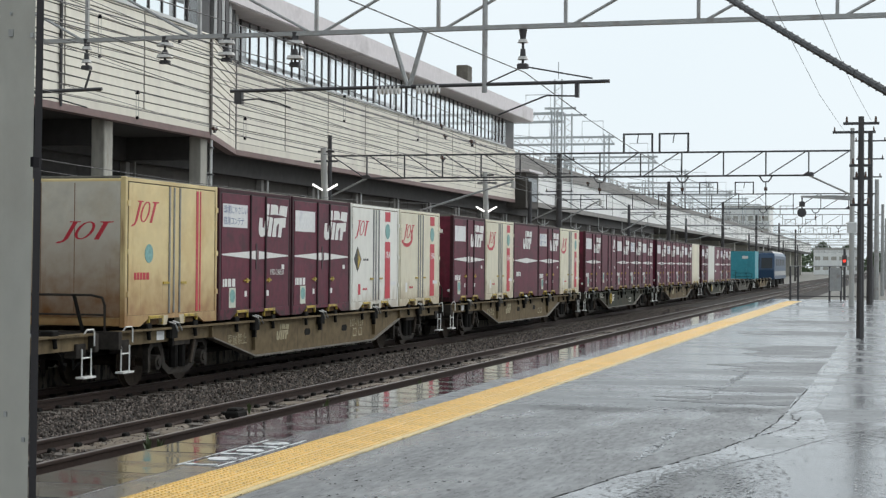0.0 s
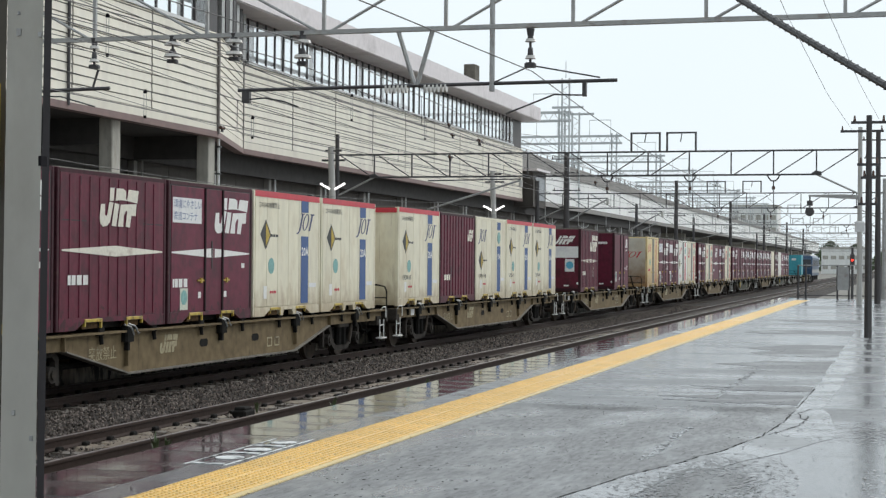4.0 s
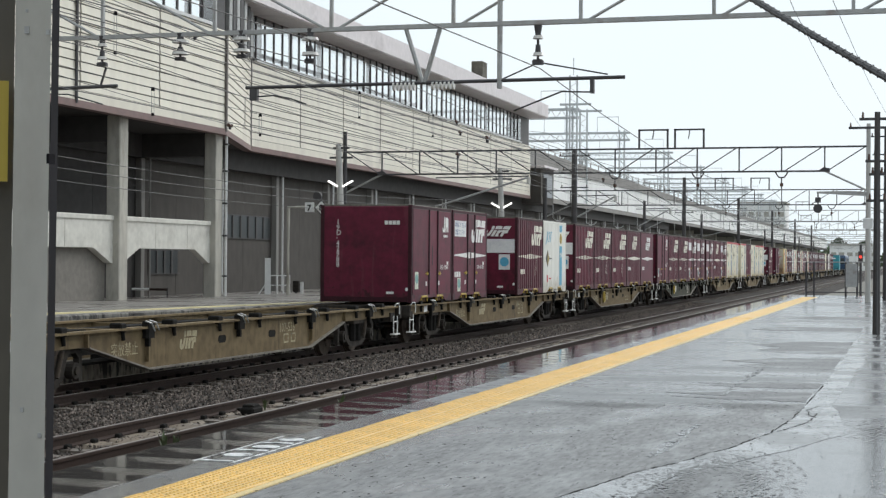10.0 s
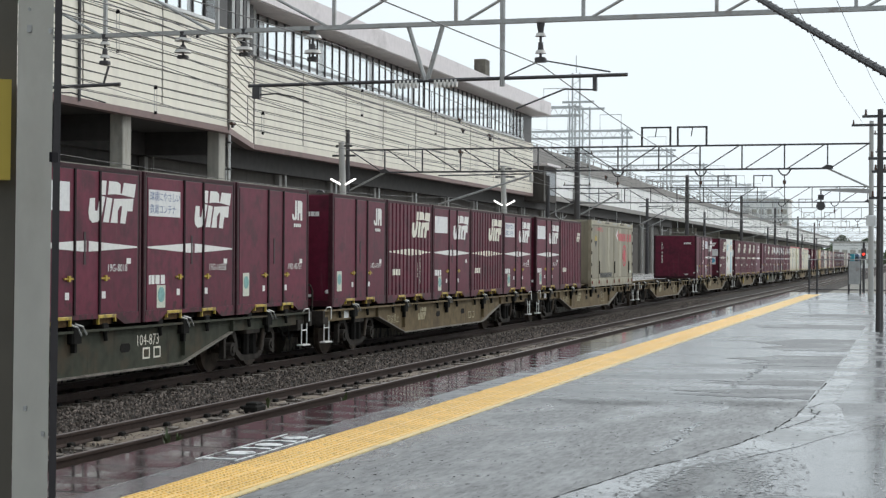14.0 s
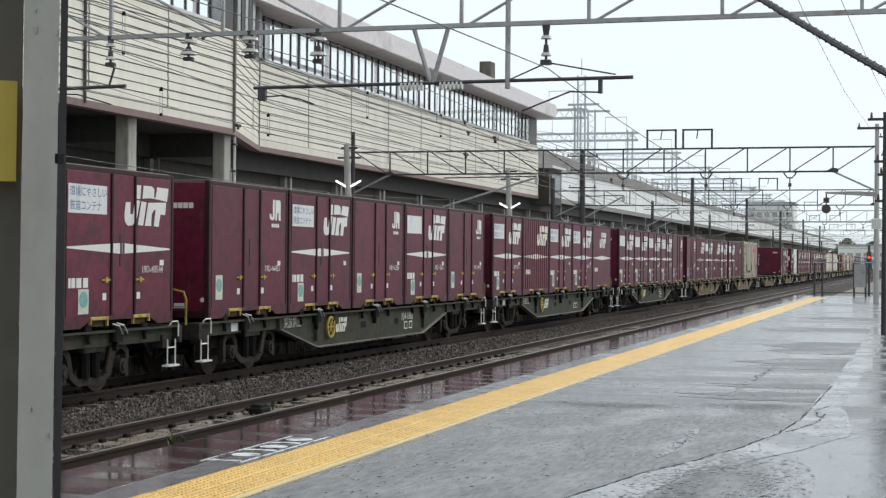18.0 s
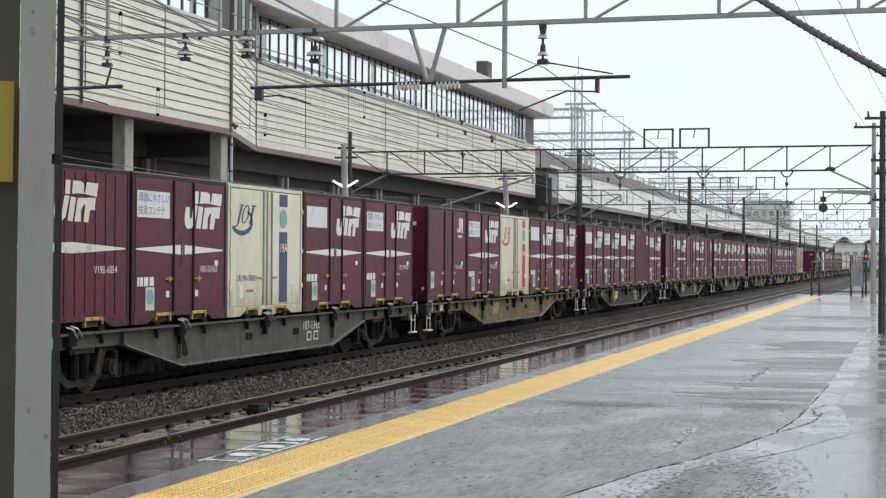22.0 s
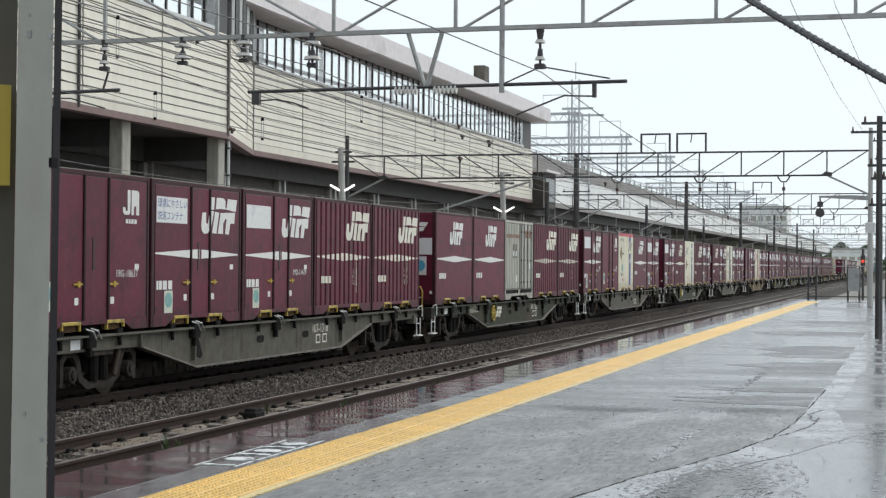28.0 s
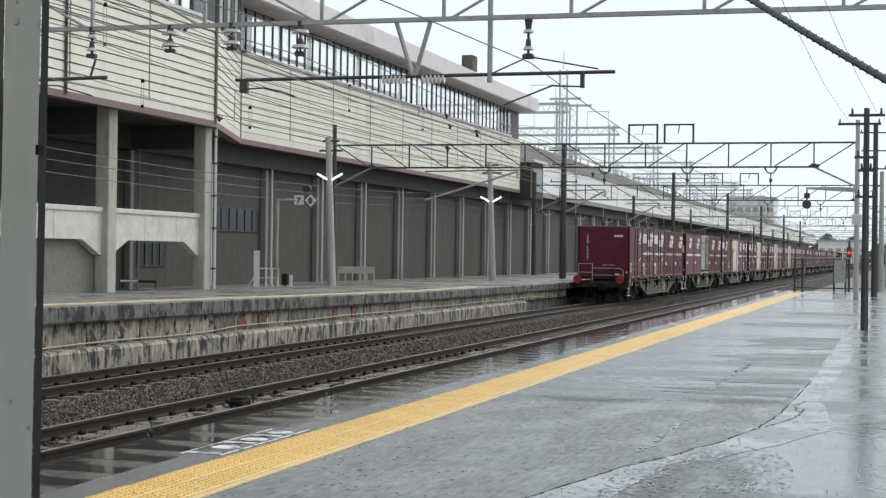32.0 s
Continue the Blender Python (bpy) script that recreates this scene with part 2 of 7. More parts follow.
# near-black, so the shade below slabs, beams and deck is in the colour
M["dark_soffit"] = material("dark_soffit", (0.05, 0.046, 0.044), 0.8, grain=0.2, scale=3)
# brown grey lowered to carry the shade below the overhang
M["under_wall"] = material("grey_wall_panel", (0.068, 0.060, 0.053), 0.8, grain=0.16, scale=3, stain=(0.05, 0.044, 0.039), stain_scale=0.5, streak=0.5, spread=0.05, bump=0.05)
M["infill"] = material("brown_render", (0.20, 0.185, 0.165), 0.8, grain=0.15, scale=5, stain=(0.14, 0.128, 0.112), stain_scale=0.9, bump=0.08)
M["blind"] = material("pale_blind", (0.80, 0.82, 0.83), 0.8, grain=0.05, scale=2, stain=(0.6, 0.63, 0.64), stain_scale=0.3)
M["pilaster"] = material("pilaster_concrete", (0.25, 0.24, 0.225), 0.75, grain=0.15, scale=5, streak=True, stain=(0.13, 0.125, 0.115))
M["dark_frame"] = material("dark_frame", (0.055, 0.05, 0.05), 0.5, grain=0.15)
M["white_frame"] = material("white_frame", (0.70, 0.70, 0.69), 0.5, grain=0.08)
M["steel"] = material("galvanised_steel", (0.40, 0.40, 0.395), 0.5, metal=0.3, grain=0.15, scale=9, stain=(0.25, 0.2, 0.17), stain_scale=2)
M["dark_steel"] = material("dark_steel", (0.075, 0.072, 0.075), 0.55, metal=0.3, grain=0.2, scale=9)
M["tar_pole"] = material("tarred_pole", (0.055, 0.05, 0.05), 0.5, grain=0.3, scale=8, stain=(0.22, 0.21, 0.2), stain_scale=1.4, stain_at=0.6, streak=True)
M["pole_concrete"] = material("spun_concrete", (0.46, 0.45, 0.43), 0.75, grain=0.12, scale=7, stain=(0.32, 0.31, 0.29), stain_scale=1.2, streak=True)
M["porcelain"] = material("porcelain", (0.62, 0.6, 0.57), 0.25, grain=0.06)
M["brown_porcelain"] = material("brown_porcelain", (0.10, 0.055, 0.04), 0.25, grain=0.1)
M["wire"] = material("wire", (0.07, 0.068, 0.07), 0.5, metal=0.5)
M["pillar_paint"] = material("greige_paint", (0.49, 0.48, 0.435), 0.4, grain=0.08, scale=12, stain=(0.41, 0.395, 0.35), stain_scale=2.5)
M["pillar_dark"] = material("dark_rubber_edge", (0.013, 0.012, 0.014), 0.9, grain=0.2, spec=0.08)
M["olive_paint"] = material("olive_paint", (0.13, 0.115, 0.092), 0.6, grain=0.12, scale=9, stain=(0.10, 0.09, 0.075), stain_scale=2.0)
M["sign_yellow"] = material("yellow_plate", (0.62, 0.46, 0.07), 0.4, grain=0.08)
M["red_paint"] = material("red_paint", (0.33, 0.02, 0.03), 0.4, grain=0.1)
M["maroon"] = material("maroon_paint", (0.120, 0.0108, 0.031), 0.5, grain=0.25, scale=6, stain=(0.062, 0.0085, 0.02), stain_scale=1.9, stain_at=0.5, spread=0.14, drip=((0.15, 0.075, 0.078), 0.585, 0.42), low=((0.025, 0.01, 0.01), 0.2, 0.8), spec=0.32)
M["maroon_frame"] = material("grimy_maroon_frame", (0.045, 0.011, 0.017), 0.6, grain=0.35, scale=9, stain=(0.10, 0.045, 0.04), stain_scale=2.5, stain_at=0.6, spread=0.2, spec=0.25)
M["maroon_rib"] = material("maroon_ribbed_paint", (0.110, 0.0098, 0.027), 0.5, grain=0.25, scale=6, stain=(0.055, 0.008, 0.017), stain_scale=1.9, stain_at=0.5, spread=0.16, spec=0.32, drip=((0.14, 0.068, 0.068), 0.585, 0.42), low=((0.025, 0.01, 0.01), 0.18, 0.7))
M["seal"] = material("door_seal", (0.025, 0.009, 0.012), 0.5, grain=0.2)
M["white_mark"] = material("white_marking", (0.78, 0.77, 0.74), 0.45, grain=0.07, scale=20, stain=(0.52, 0.47, 0.45), stain_scale=3.0, stain_at=0.62)
M["cream_mark"] = material("faded_marking", (0.74, 0.70, 0.60), 0.5, grain=0.1, scale=20, stain=(0.45, 0.36, 0.30), stain_scale=3.0, stain_at=0.58)
M["pale_panel"] = material("pale_panel", (0.76, 0.76, 0.755), 0.45, grain=0.08, scale=14, stain=(0.58, 0.57, 0.62), stain_scale=2.0)
M["cream"] = material("cream_paint", (0.76, 0.71, 0.55), 0.42, grain=0.08, scale=5, stain=(0.56, 0.46, 0.30), stain_scale=1.3, stain_at=0.52, stain_width=0.3, spread=0.06, streak=0.5, drip=((0.24, 0.13, 0.06), 0.62, 0.75), low=((0.34, 0.24, 0.13), 0.6, 0.65))
M["white_box"] = material("white_paint", (0.80, 0.79, 0.73), 0.42, grain=0.07, scale=5, stain=(0.62, 0.56, 0.45), stain_scale=1.2, stain_at=0.54, stain_width=0.3, streak=0.5, spread=0.05, drip=((0.30, 0.22, 0.14), 0.62, 0.7), low=((0.36, 0.28, 0.18), 0.5, 0.6))
M["yellow_box"] = material("rusty_yellow_paint", (0.74, 0.59, 0.30), 0.45, grain=0.1, scale=3, stain=(0.64, 0.45, 0.19), stain_scale=1.0, stain_at=0.47, stain_width=0.25, drip=((0.24, 0.11, 0.04), 0.60, 0.75), low=((0.30, 0.14, 0.045), 1.1, 0.85))
M["rusty_white"] = material("rusty_white_paint", (0.62, 0.58, 0.49), 0.5, grain=0.12, scale=4, stain=(0.54, 0.47, 0.35), stain_scale=0.9, stain_at=0.5, drip=((0.24, 0.12, 0.05), 0.60, 0.6), low=((0.20, 0.085, 0.022), 1.75, 1.0))
M["rusty_seam"] = material("rusty_seam", (0.22, 0.12, 0.06), 0.7, grain=0.5, scale=9, stain=(0.45, 0.36, 0.25), stain_scale=4)
M["teal"] = material("teal_paint", (0.05, 0.33, 0.40), 0.4, grain=0.1, scale=5, stain=(0.04, 0.24, 0.29))
M["grey_pale"] = material("weathered_cream_grey", (0.40, 0.36, 0.26), 0.5, grain=0.15, scale=5, stain=(0.25, 0.21, 0.14), stain_scale=1.6, stain_at=0.52, streak=0.5, drip=((0.17, 0.12, 0.07), 0.6, 0.6), low=((0.14, 0.10, 0.06), 0.25, 0.6))
M["grey_light"] = material("weathered_pale_grey", (0.47, 0.46, 0.40), 0.5, grain=0.15, scale=5, stain=(0.30, 0.29, 0.24), stain_scale=1.6, stain_at=0.52, streak=0.4, drip=((0.20, 0.15, 0.10), 0.6, 0.5), low=((0.16, 0.12, 0.08), 0.25, 0.6))
M["faded_red"] = material("faded_red_paint", (0.26, 0.12, 0.075), 0.6, grain=0.3, scale=8, stain=(0.36, 0.30, 0.24), stain_scale=3, stain_at=0.55)
M["grey_box"] = material("weathered_grey_green", (0.31, 0.275, 0.195), 0.5, grain=0.12, scale=4, stain=(0.20, 0.18, 0.13), stain_scale=0.8, stain_at=0.45, stain_width=0.3, streak=0.5, spread=0.06, drip=((0.13, 0.11, 0.08), 0.57, 0.65), low=((0.10, 0.08, 0.05), 0.4, 0.65))
M["grey_seam"] = material("dirty_seam", (0.13, 0.115, 0.085), 0.6, grain=0.3, scale=6, stain=(0.08, 0.05, 0.03), stain_scale=2)
M["blue_mark"] = material("blue_marking", (0.03, 0.085, 0.25), 0.45, grain=0.1)
M["navy_mark"] = material("navy_marking", (0.03, 0.04, 0.13), 0.45, grain=0.1)
M["cyan_mark"] = material("cyan_marking", (0.10, 0.40, 0.58), 0.45, grain=0.1)
M["wagon_mark"] = material("rubbed_wagon_marking", (0.36, 0.31, 0.19), 0.6, grain=0.3, scale=16, stain=(0.10, 0.08, 0.05), stain_scale=4.0, stain_at=0.52)
M["red_mark"] = material("red_marking", (0.55, 0.03, 0.05), 0.45, grain=0.1)
M["green_mark"] = material("green_label", (0.20, 0.40, 0.38), 0.5, grain=0.25, scale=18)
M["tan_mark"] = material("tan_label", (0.60, 0.62, 0.52), 0.5, grain=0.15, scale=25)
M["black_mark"] = material("black_marking", (0.025, 0.025, 0.025), 0.5, grain=0.1)
M["lock_yellow"] = material("yellow_lock_paint", (0.47, 0.33, 0.045), 0.5, grain=0.3, scale=15, stain=(0.10, 0.075, 0.035), stain_scale=5, stain_at=0.52)
M["wagon_brown"] = material("grimy_brown_frame", (0.165, 0.122, 0.068), 0.7, grain=0.3, scale=5, stain=(0.09, 0.066, 0.042), stain_scale=1.0, bump=0.1, spread=0.2, drip=((0.04, 0.029, 0.02), 0.56, 0.8), spec=0.15)
# paler than the sill: the light on the lower lip is in the colour
M["flange_lit"] = material("worn_flange_edge", (0.17, 0.155, 0.13), 0.6, grain=0.35, scale=9, stain=(0.07, 0.058, 0.045), stain_scale=2.0, stain_at=0.5)
M["pocket_rust"] = material("rusty_brown_paint", (0.11, 0.065, 0.03), 0.8, grain=0.5, scale=12, stain=(0.04, 0.028, 0.02), stain_scale=5, spec=0.15)
M["wheel"] = material("brown_wheel_steel", (0.062, 0.047, 0.036), 0.7, grain=0.4, scale=9, stain=(0.03, 0.023, 0.018), stain_scale=3, spec=0.2)
M["wagon_green"] = material("grimy_green_frame", (0.052, 0.055, 0.040), 0.7, grain=0.3, scale=5, stain=(0.075, 0.058, 0.038), stain_scale=1.3, stain_at=0.5, spread=0.12, drip=((0.02, 0.017, 0.014), 0.55, 0.7), spec=0.15)
M["wagon_grey"] = material("grey_frame", (0.115, 0.106, 0.088), 0.65, grain=0.25, scale=5, stain=(0.06, 0.052, 0.042), stain_scale=0.9, spread=0.12, drip=((0.035, 0.03, 0.024), 0.54, 0.75), spec=0.15)
M["bogie"] = material("bogie_grime", (0.036, 0.031, 0.027), 0.85, grain=0.5, scale=8, stain=(0.052, 0.040, 0.030), stain_scale=3, spec=0.15)
# near-black grime, also the colour of the shade blocks under containers
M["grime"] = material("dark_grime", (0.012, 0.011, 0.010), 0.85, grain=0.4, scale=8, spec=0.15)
M["plant"] = material("weed_leaf", (0.07, 0.095, 0.04), 0.6, grain=0.3, scale=20)
M["foliage"] = material("foliage", (0.055, 0.085, 0.035), 0.65, grain=0.4, scale=6)
M["loco_blue"] = material("loco_blue", (0.03, 0.07, 0.14), 0.35, grain=0.06)
M["far_ground"] = material("gravel_ground", (0.17, 0.16, 0.14), 0.8, grain=0.35, scale=3, stain=(0.10, 0.12, 0.06), stain_scale=0.15, bump=0.3)


def glass(name, tint, rough=0.03, clear=0.0):
    mat = bpy.data.materials.new(name)
    mat.use_nodes = True
    b = mat.node_tree.nodes["Principled BSDF"]
    b.inputs["Base Color"].default_value = (*tint, 1)
    b.inputs["Roughness"].default_value = rough
    b.inputs["Transmission Weight"].default_value = clear
    b.inputs["IOR"].default_value = 1.45
    return mat


M["pane"] = glass("window_pane", (0.96, 0.98, 0.98), 0.0, 1.0)
M["dim_pane"] = glass("dim_blue_pane", (0.03, 0.036, 0.038), 0.3)
M["dark_pane"] = glass("dark_pane", (0.03, 0.035, 0.04), 0.05)


def glow(name, colour, power):
    mat = bpy.data.materials.new(name)
    mat.use_nodes = True
    b = mat.node_tree.nodes["Principled BSDF"]
    b.inputs["Base Color"].default_value = (*colour, 1)
    b.inputs["Emission Color"].default_value = (*colour, 1)
    b.inputs["Emission Strength"].default_value = power
    return mat


M["tube"] = glow("lit_tube", (1.0, 0.98, 0.95), 1.6)
M["red_signal"] = glow("red_signal", (1.0, 0.05, 0.03), 1.6)


# ---------------------------------------------------------------- mesh helpers
def mesh_of(name, verts, faces, mat, smooth=False):
    me = bpy.data.meshes.new(name)
    me.from_pydata(verts, [], faces)
    me.validate()
    if mat:
        me.materials.append(M[mat])
    if smooth:
        me.polygons.foreach_set("use_smooth", [True] * len(me.polygons))
    return me


class Geo:
    """Collects boxes, prisms and tubes into one mesh."""

    def __init__(self):
        self.v, self.f = [], []

    def add(self, verts, faces):
        n = len(self.v)
        self.v += [tuple(p) for p in verts]
        self.f += [tuple(i + n for i in f) for f in faces]
        return self

    def box(self, x0, x1, y0, y1, z0, z1, c=0.0):
        """A box, with its four long vertical edges cut by c."""
        if c <= 0:
            v = [(x0, y0, z0), (x1, y0, z0), (x1, y1, z0), (x0, y1, z0), (x0, y0, z1), (x1, y0, z1), (x1, y1, z1), (x0, y1, z1)]
            return self.add(v, [(3, 2, 1, 0), (4, 5, 6, 7), (0, 1, 5, 4), (1, 2, 6, 5), (2, 3, 7, 6), (3, 0, 4, 7)])
        ring = [(x0 + c, y0), (x1 - c, y0), (x1, y0 + c), (x1, y1 - c), (x1 - c, y1), (x0 + c, y1), (x0, y1 - c), (x0, y0 + c)]
        inner = [(min(max(x, x0 + c), x1 - c), min(max(y, y0 + c), y1 - c)) for x, y in ring]
        v = [(x, y, z0) for x, y in ring] + [(x, y, z1 - c) for x, y in ring] + [(x, y, z1) for x, y in inner]
        f = [tuple(range(7, -1, -1)), tuple(range(16, 24))]
        for a in (0, 8):
            f += [(a + i, a + (i + 1) % 8, a + 8 + (i + 1) % 8, a + 8 + i) for i in range(8)]
        return self.add(v, f)

    def prism(self, outline, axis, a, b):
        """An outline (two coordinates) drawn along axis from a to b."""
        def at(p, q, w):
            return {"x": (w, p, q), "y": (p, w, q), "z": (p, q, w)}[axis]
        n = len(outline)
        v = [at(p, q, a) for p, q in outline] + [at(p, q, b) for p, q in outline]
        f = [tuple(range(n)), tuple(range(2 * n - 1, n - 1, -1))]
        f += [(i, i + n, (i + 1) % n + n, (i + 1) % n) for i in range(n)]
        return self.add(v, f)

    def tube(self, points, r, n=6, r2=None, caps=True):
        """A round bar through the points, tapering from r to r2."""
        pts = [Vector(p) for p in points]
        v, f = [], []
        for i, p in enumerate(pts):
            d = (pts[min(i + 1, len(pts) - 1)] - pts[max(i - 1, 0)]).normalized()
            side = d.cross(Vector((0, 0, 1)))
            side = side.normalized() if side.length > 1e-4 else Vector((1, 0, 0))
            up = side.cross(d)
            rr = r if r2 is None else r + (r2 - r) * i / (len(pts) - 1)
            v += [p + (side * math.cos(2 * math.pi * k / n) + up * math.sin(2 * math.pi * k / n)) * rr for k in range(n)]
        for i in range(len(pts) - 1):
            f += [(i * n + k, i * n + (k + 1) % n, (i + 1) * n + (k + 1) % n, (i + 1) * n + k) for k in range(n)]
        if caps:
            f += [tuple(range(n - 1, -1, -1)), tuple(range((len(pts) - 1) * n, len(pts) * n))]
        return self.add(v, f)

    def disc(self, centre, axis, r, h, n=20, r_in=0.0):
        """A disc or ring round an axis, h thick."""
        def at(p, q, w):
            return {"x": (w, p, q), "y": (p, w, q), "z": (p, q, w)}[axis]
        order = {"x": (1, 2, 0), "y": (0, 2, 1), "z": (0, 1, 2)}[axis]
        c = [centre[i] for i in order]
        ring = [(math.cos(2 * math.pi * k / n), math.sin(2 * math.pi * k / n)) for k in range(n)]
        rows = []
        for rad, w in ((r, -h / 2), (r, h / 2)) + (((r_in, h / 2), (r_in, -h / 2)) if r_in else ()):
            rows.append([at(c[0] + rad * a, c[1] + rad * b, c[2] + w) for a, b in ring])
        v = [p for row in rows for p in row]
        m = len(rows)
        f = []
        for j in range(m if r_in else 1):
            f += [(j * n + k, j * n + (k + 1) % n, (j + 1) % m * n + (k + 1) % n, (j + 1) % m * n + k) for k in range(n)]
        if not r_in:
            f += [tuple(range(n - 1, -1, -1)), tuple(range(n, 2 * n))]
        return self.add(v, f)

    def mesh(self, name, mat, smooth=False):
        me = mesh_of(name, self.v, self.f, mat, smooth)
        bm = bmesh.new()
        bm.from_mesh(me)
        bmesh.ops.recalc_face_normals(bm, faces=bm.faces)
        bm.to_mesh(me)
        bm.free()
        return me


def part(name, geo, mat, parent=None, label="", smooth=False):
    """Links a geometry (or mesh) as one object under a thing or a part."""
    me = geo.mesh(name, mat, smooth) if isinstance(geo, Geo) else geo
    ob = new(name, me)
    ob.parent = parent
    return tagged(ob, label)


def empty(name, label, category, group="", kind="", at=(0, 0, 0)):
    ob = new(name)
    ob.location = at
    return tagged(ob, label, category, group, kind)


def thing(name, geo, mat, label, category, group="", kind="", smooth=False):
    return tagged(part(name, geo, mat, None, label, smooth), "", category, group, kind)


def setting(name, geo, mat, label, smooth=False):
    return thing(name, geo, mat, label, name.split("_")[0], "", "structure", smooth)


def box(*a, **k):
    return Geo().box(*a, **k)


def bar(a, b, r, n=6, r2=None):
    return Geo().tube([a, b], r, n, r2)


FONT_MESHES = {}


def lettering(text, size, mat, bold=0.0):
    """Flat letters with their left foot at the origin, reading along +y in the plane x = 0."""
    key = (text, size, mat)
    if key not in FONT_MESHES:
        cu = bpy.data.curves.new("lettering", "FONT")
        cu.body, cu.size, cu.offset, cu.resolution_u = text, size, bold, 2
        cu.materials.append(M[mat])
        tmp = new("lettering_source", cu)
        dg = bpy.context.evaluated_depsgraph_get()
        me = bpy.data.meshes.new_from_object(tmp.evaluated_get(dg))
        bpy.data.objects.remove(tmp)
        me.transform(Matrix(((0, 0, 1, 0), (1, 0, 0, 0), (0, 1, 0, 0), (0, 0, 0, 1))))
        FONT_MESHES[key] = me
    return FONT_MESHES[key]

# ---------------------------------------------------------------- plan (metres; z = 0 at the rail tops, y runs along the tracks)
X_TRAIN, X_NEAR = -13.42, -9.42          # track centres
NEAR_Z, NEAR_EDGE = 0.56, -6.2           # platform under the camera
FAR_Z, FAR_EDGE = 0.93, -15.0            # opposite platform
rnd = random.Random(7)

# ---------------------------------------------------------------- ground and tracks
setting("ground", box(-900, 900, -700, 2200, -1.4, -0.5), "far_ground", "wide gravel and weed ground under the whole station")
setting("trackbed", Geo().prism([(-15.6, -0.5), (-14.9, -0.19), (-8.1, -0.19), (-7.2, -0.5)], "y", -420, 900), "bed",
        "grey brown ballast bed carrying two tracks")


def stones(name, x0, x1, y0, y1, count, z, small, large, mat, label):
    g = Geo()
    v, f = [], []
    for _ in range(count):
        t = rnd.random()
        y = y0 + (y1 - y0) * t ** 1.6
        x = rnd.uniform(x0, x1)
        s = rnd.uniform(small, large)
        c = Vector((x, y, z + rnd.uniform(-0.2, 0.35) * s))
        spin = Euler((rnd.uniform(0, 3), rnd.uniform(0, 3), rnd.uniform(0, 3))).to_matrix()
        n = len(v)
        for d in ((1, 0, 0), (-1, 0, 0), (0, 0.8, 0), (0, -0.8, 0), (0, 0, 0.65), (0, 0, -0.65)):
            v.append(tuple(c + spin @ (Vector(d) * s * rnd.uniform(0.7, 1.15))))
        f += [(n + a, n + b, n + e) for a, b, e in ((0, 2, 4), (2, 1, 4), (1, 3, 4), (3, 0, 4), (2, 0, 5), (1, 2, 5), (3, 1, 5), (0, 3, 5))]
    g.v, g.f = v, f
    return thing(name, g, mat, label, "gravel", "", "stuff")


stones("ballast_stones", -12.75, -10.05, 15, 95, 21000, -0.17, 0.018, 0.046, "ballast", "loose broken ballast stones between the tracks")
stones("ballast_stones", -14.7, -13.95, 15, 80, 1800, -0.17, 0.022, 0.045, "ballast", "loose ballast stones beside the far rail")
stones("ballast_stones", -13.9, -12.9, 22, 80, 2200, -0.18, 0.02, 0.04, "ballast", "loose ballast stones between the rails")
stones("ballast_stones", -10.0, -8.0, 10, 70, 9000, -0.165, 0.014, 0.038, "ballast", "loose ballast stones and grit along the near track")


def rail(x, name):
    prof = [(-0.07, -0.153), (0.07, -0.153), (0.07, -0.14), (0.012, -0.12), (0.012, -0.045), (0.034, -0.036), (0.034, -0.006), (0.026, -0.001),
            (-0.026, -0.001), (-0.034, -0.006), (-0.034, -0.036), (-0.012, -0.045), (-0.012, -0.12), (-0.07, -0.14)]
    ob = setting(name, Geo().prism([(x + a, b) for a, b in prof], "y", -420, 900), "rail", "rust brown steel running rail")
    top = box(x - 0.024, x + 0.024, -420, 900, -0.001, 0.002)
    part("worn_top", top, "rail_head", ob, "dull worn steel running surface")
    return ob


rails = [rail(X_TRAIN - 0.566, "rail_1"), rail(X_TRAIN + 0.566, "rail_2"), rail(X_NEAR - 0.566, "rail_3"), rail(X_NEAR + 0.566, "rail_4")]


def track(xc, name, y0, count, pitch, label):
    base = empty(name, label, "track", "", "structure")
    sl = Geo().prism([(-1.0, -0.30), (1.0, -0.30), (0.98, -0.150), (0.3, -0.165), (-0.3, -0.165), (-0.98, -0.150)], "y", -0.12, 0.12).mesh("sleeper", "sleeper")
    clip = Geo()
    for sx in (-0.566, 0.566):
        for side in (-1, 1):
            clip.box(sx + side * 0.105 - 0.035, sx + side * 0.105 + 0.035, -0.06, 0.06, -0.155, -0.10, 0.015)
    clip_mesh = clip.mesh("rail_clips", "grime")
    for i in range(count):
        ob = part("sleeper", sl, None, base)
        ob.location = (xc, y0 + i * pitch, 0)
        ob.rotation_euler = (0, 0, rnd.uniform(-0.012, 0.012))
        if i < 48:
            part("rail_clips", clip_mesh, None, ob)
    return base


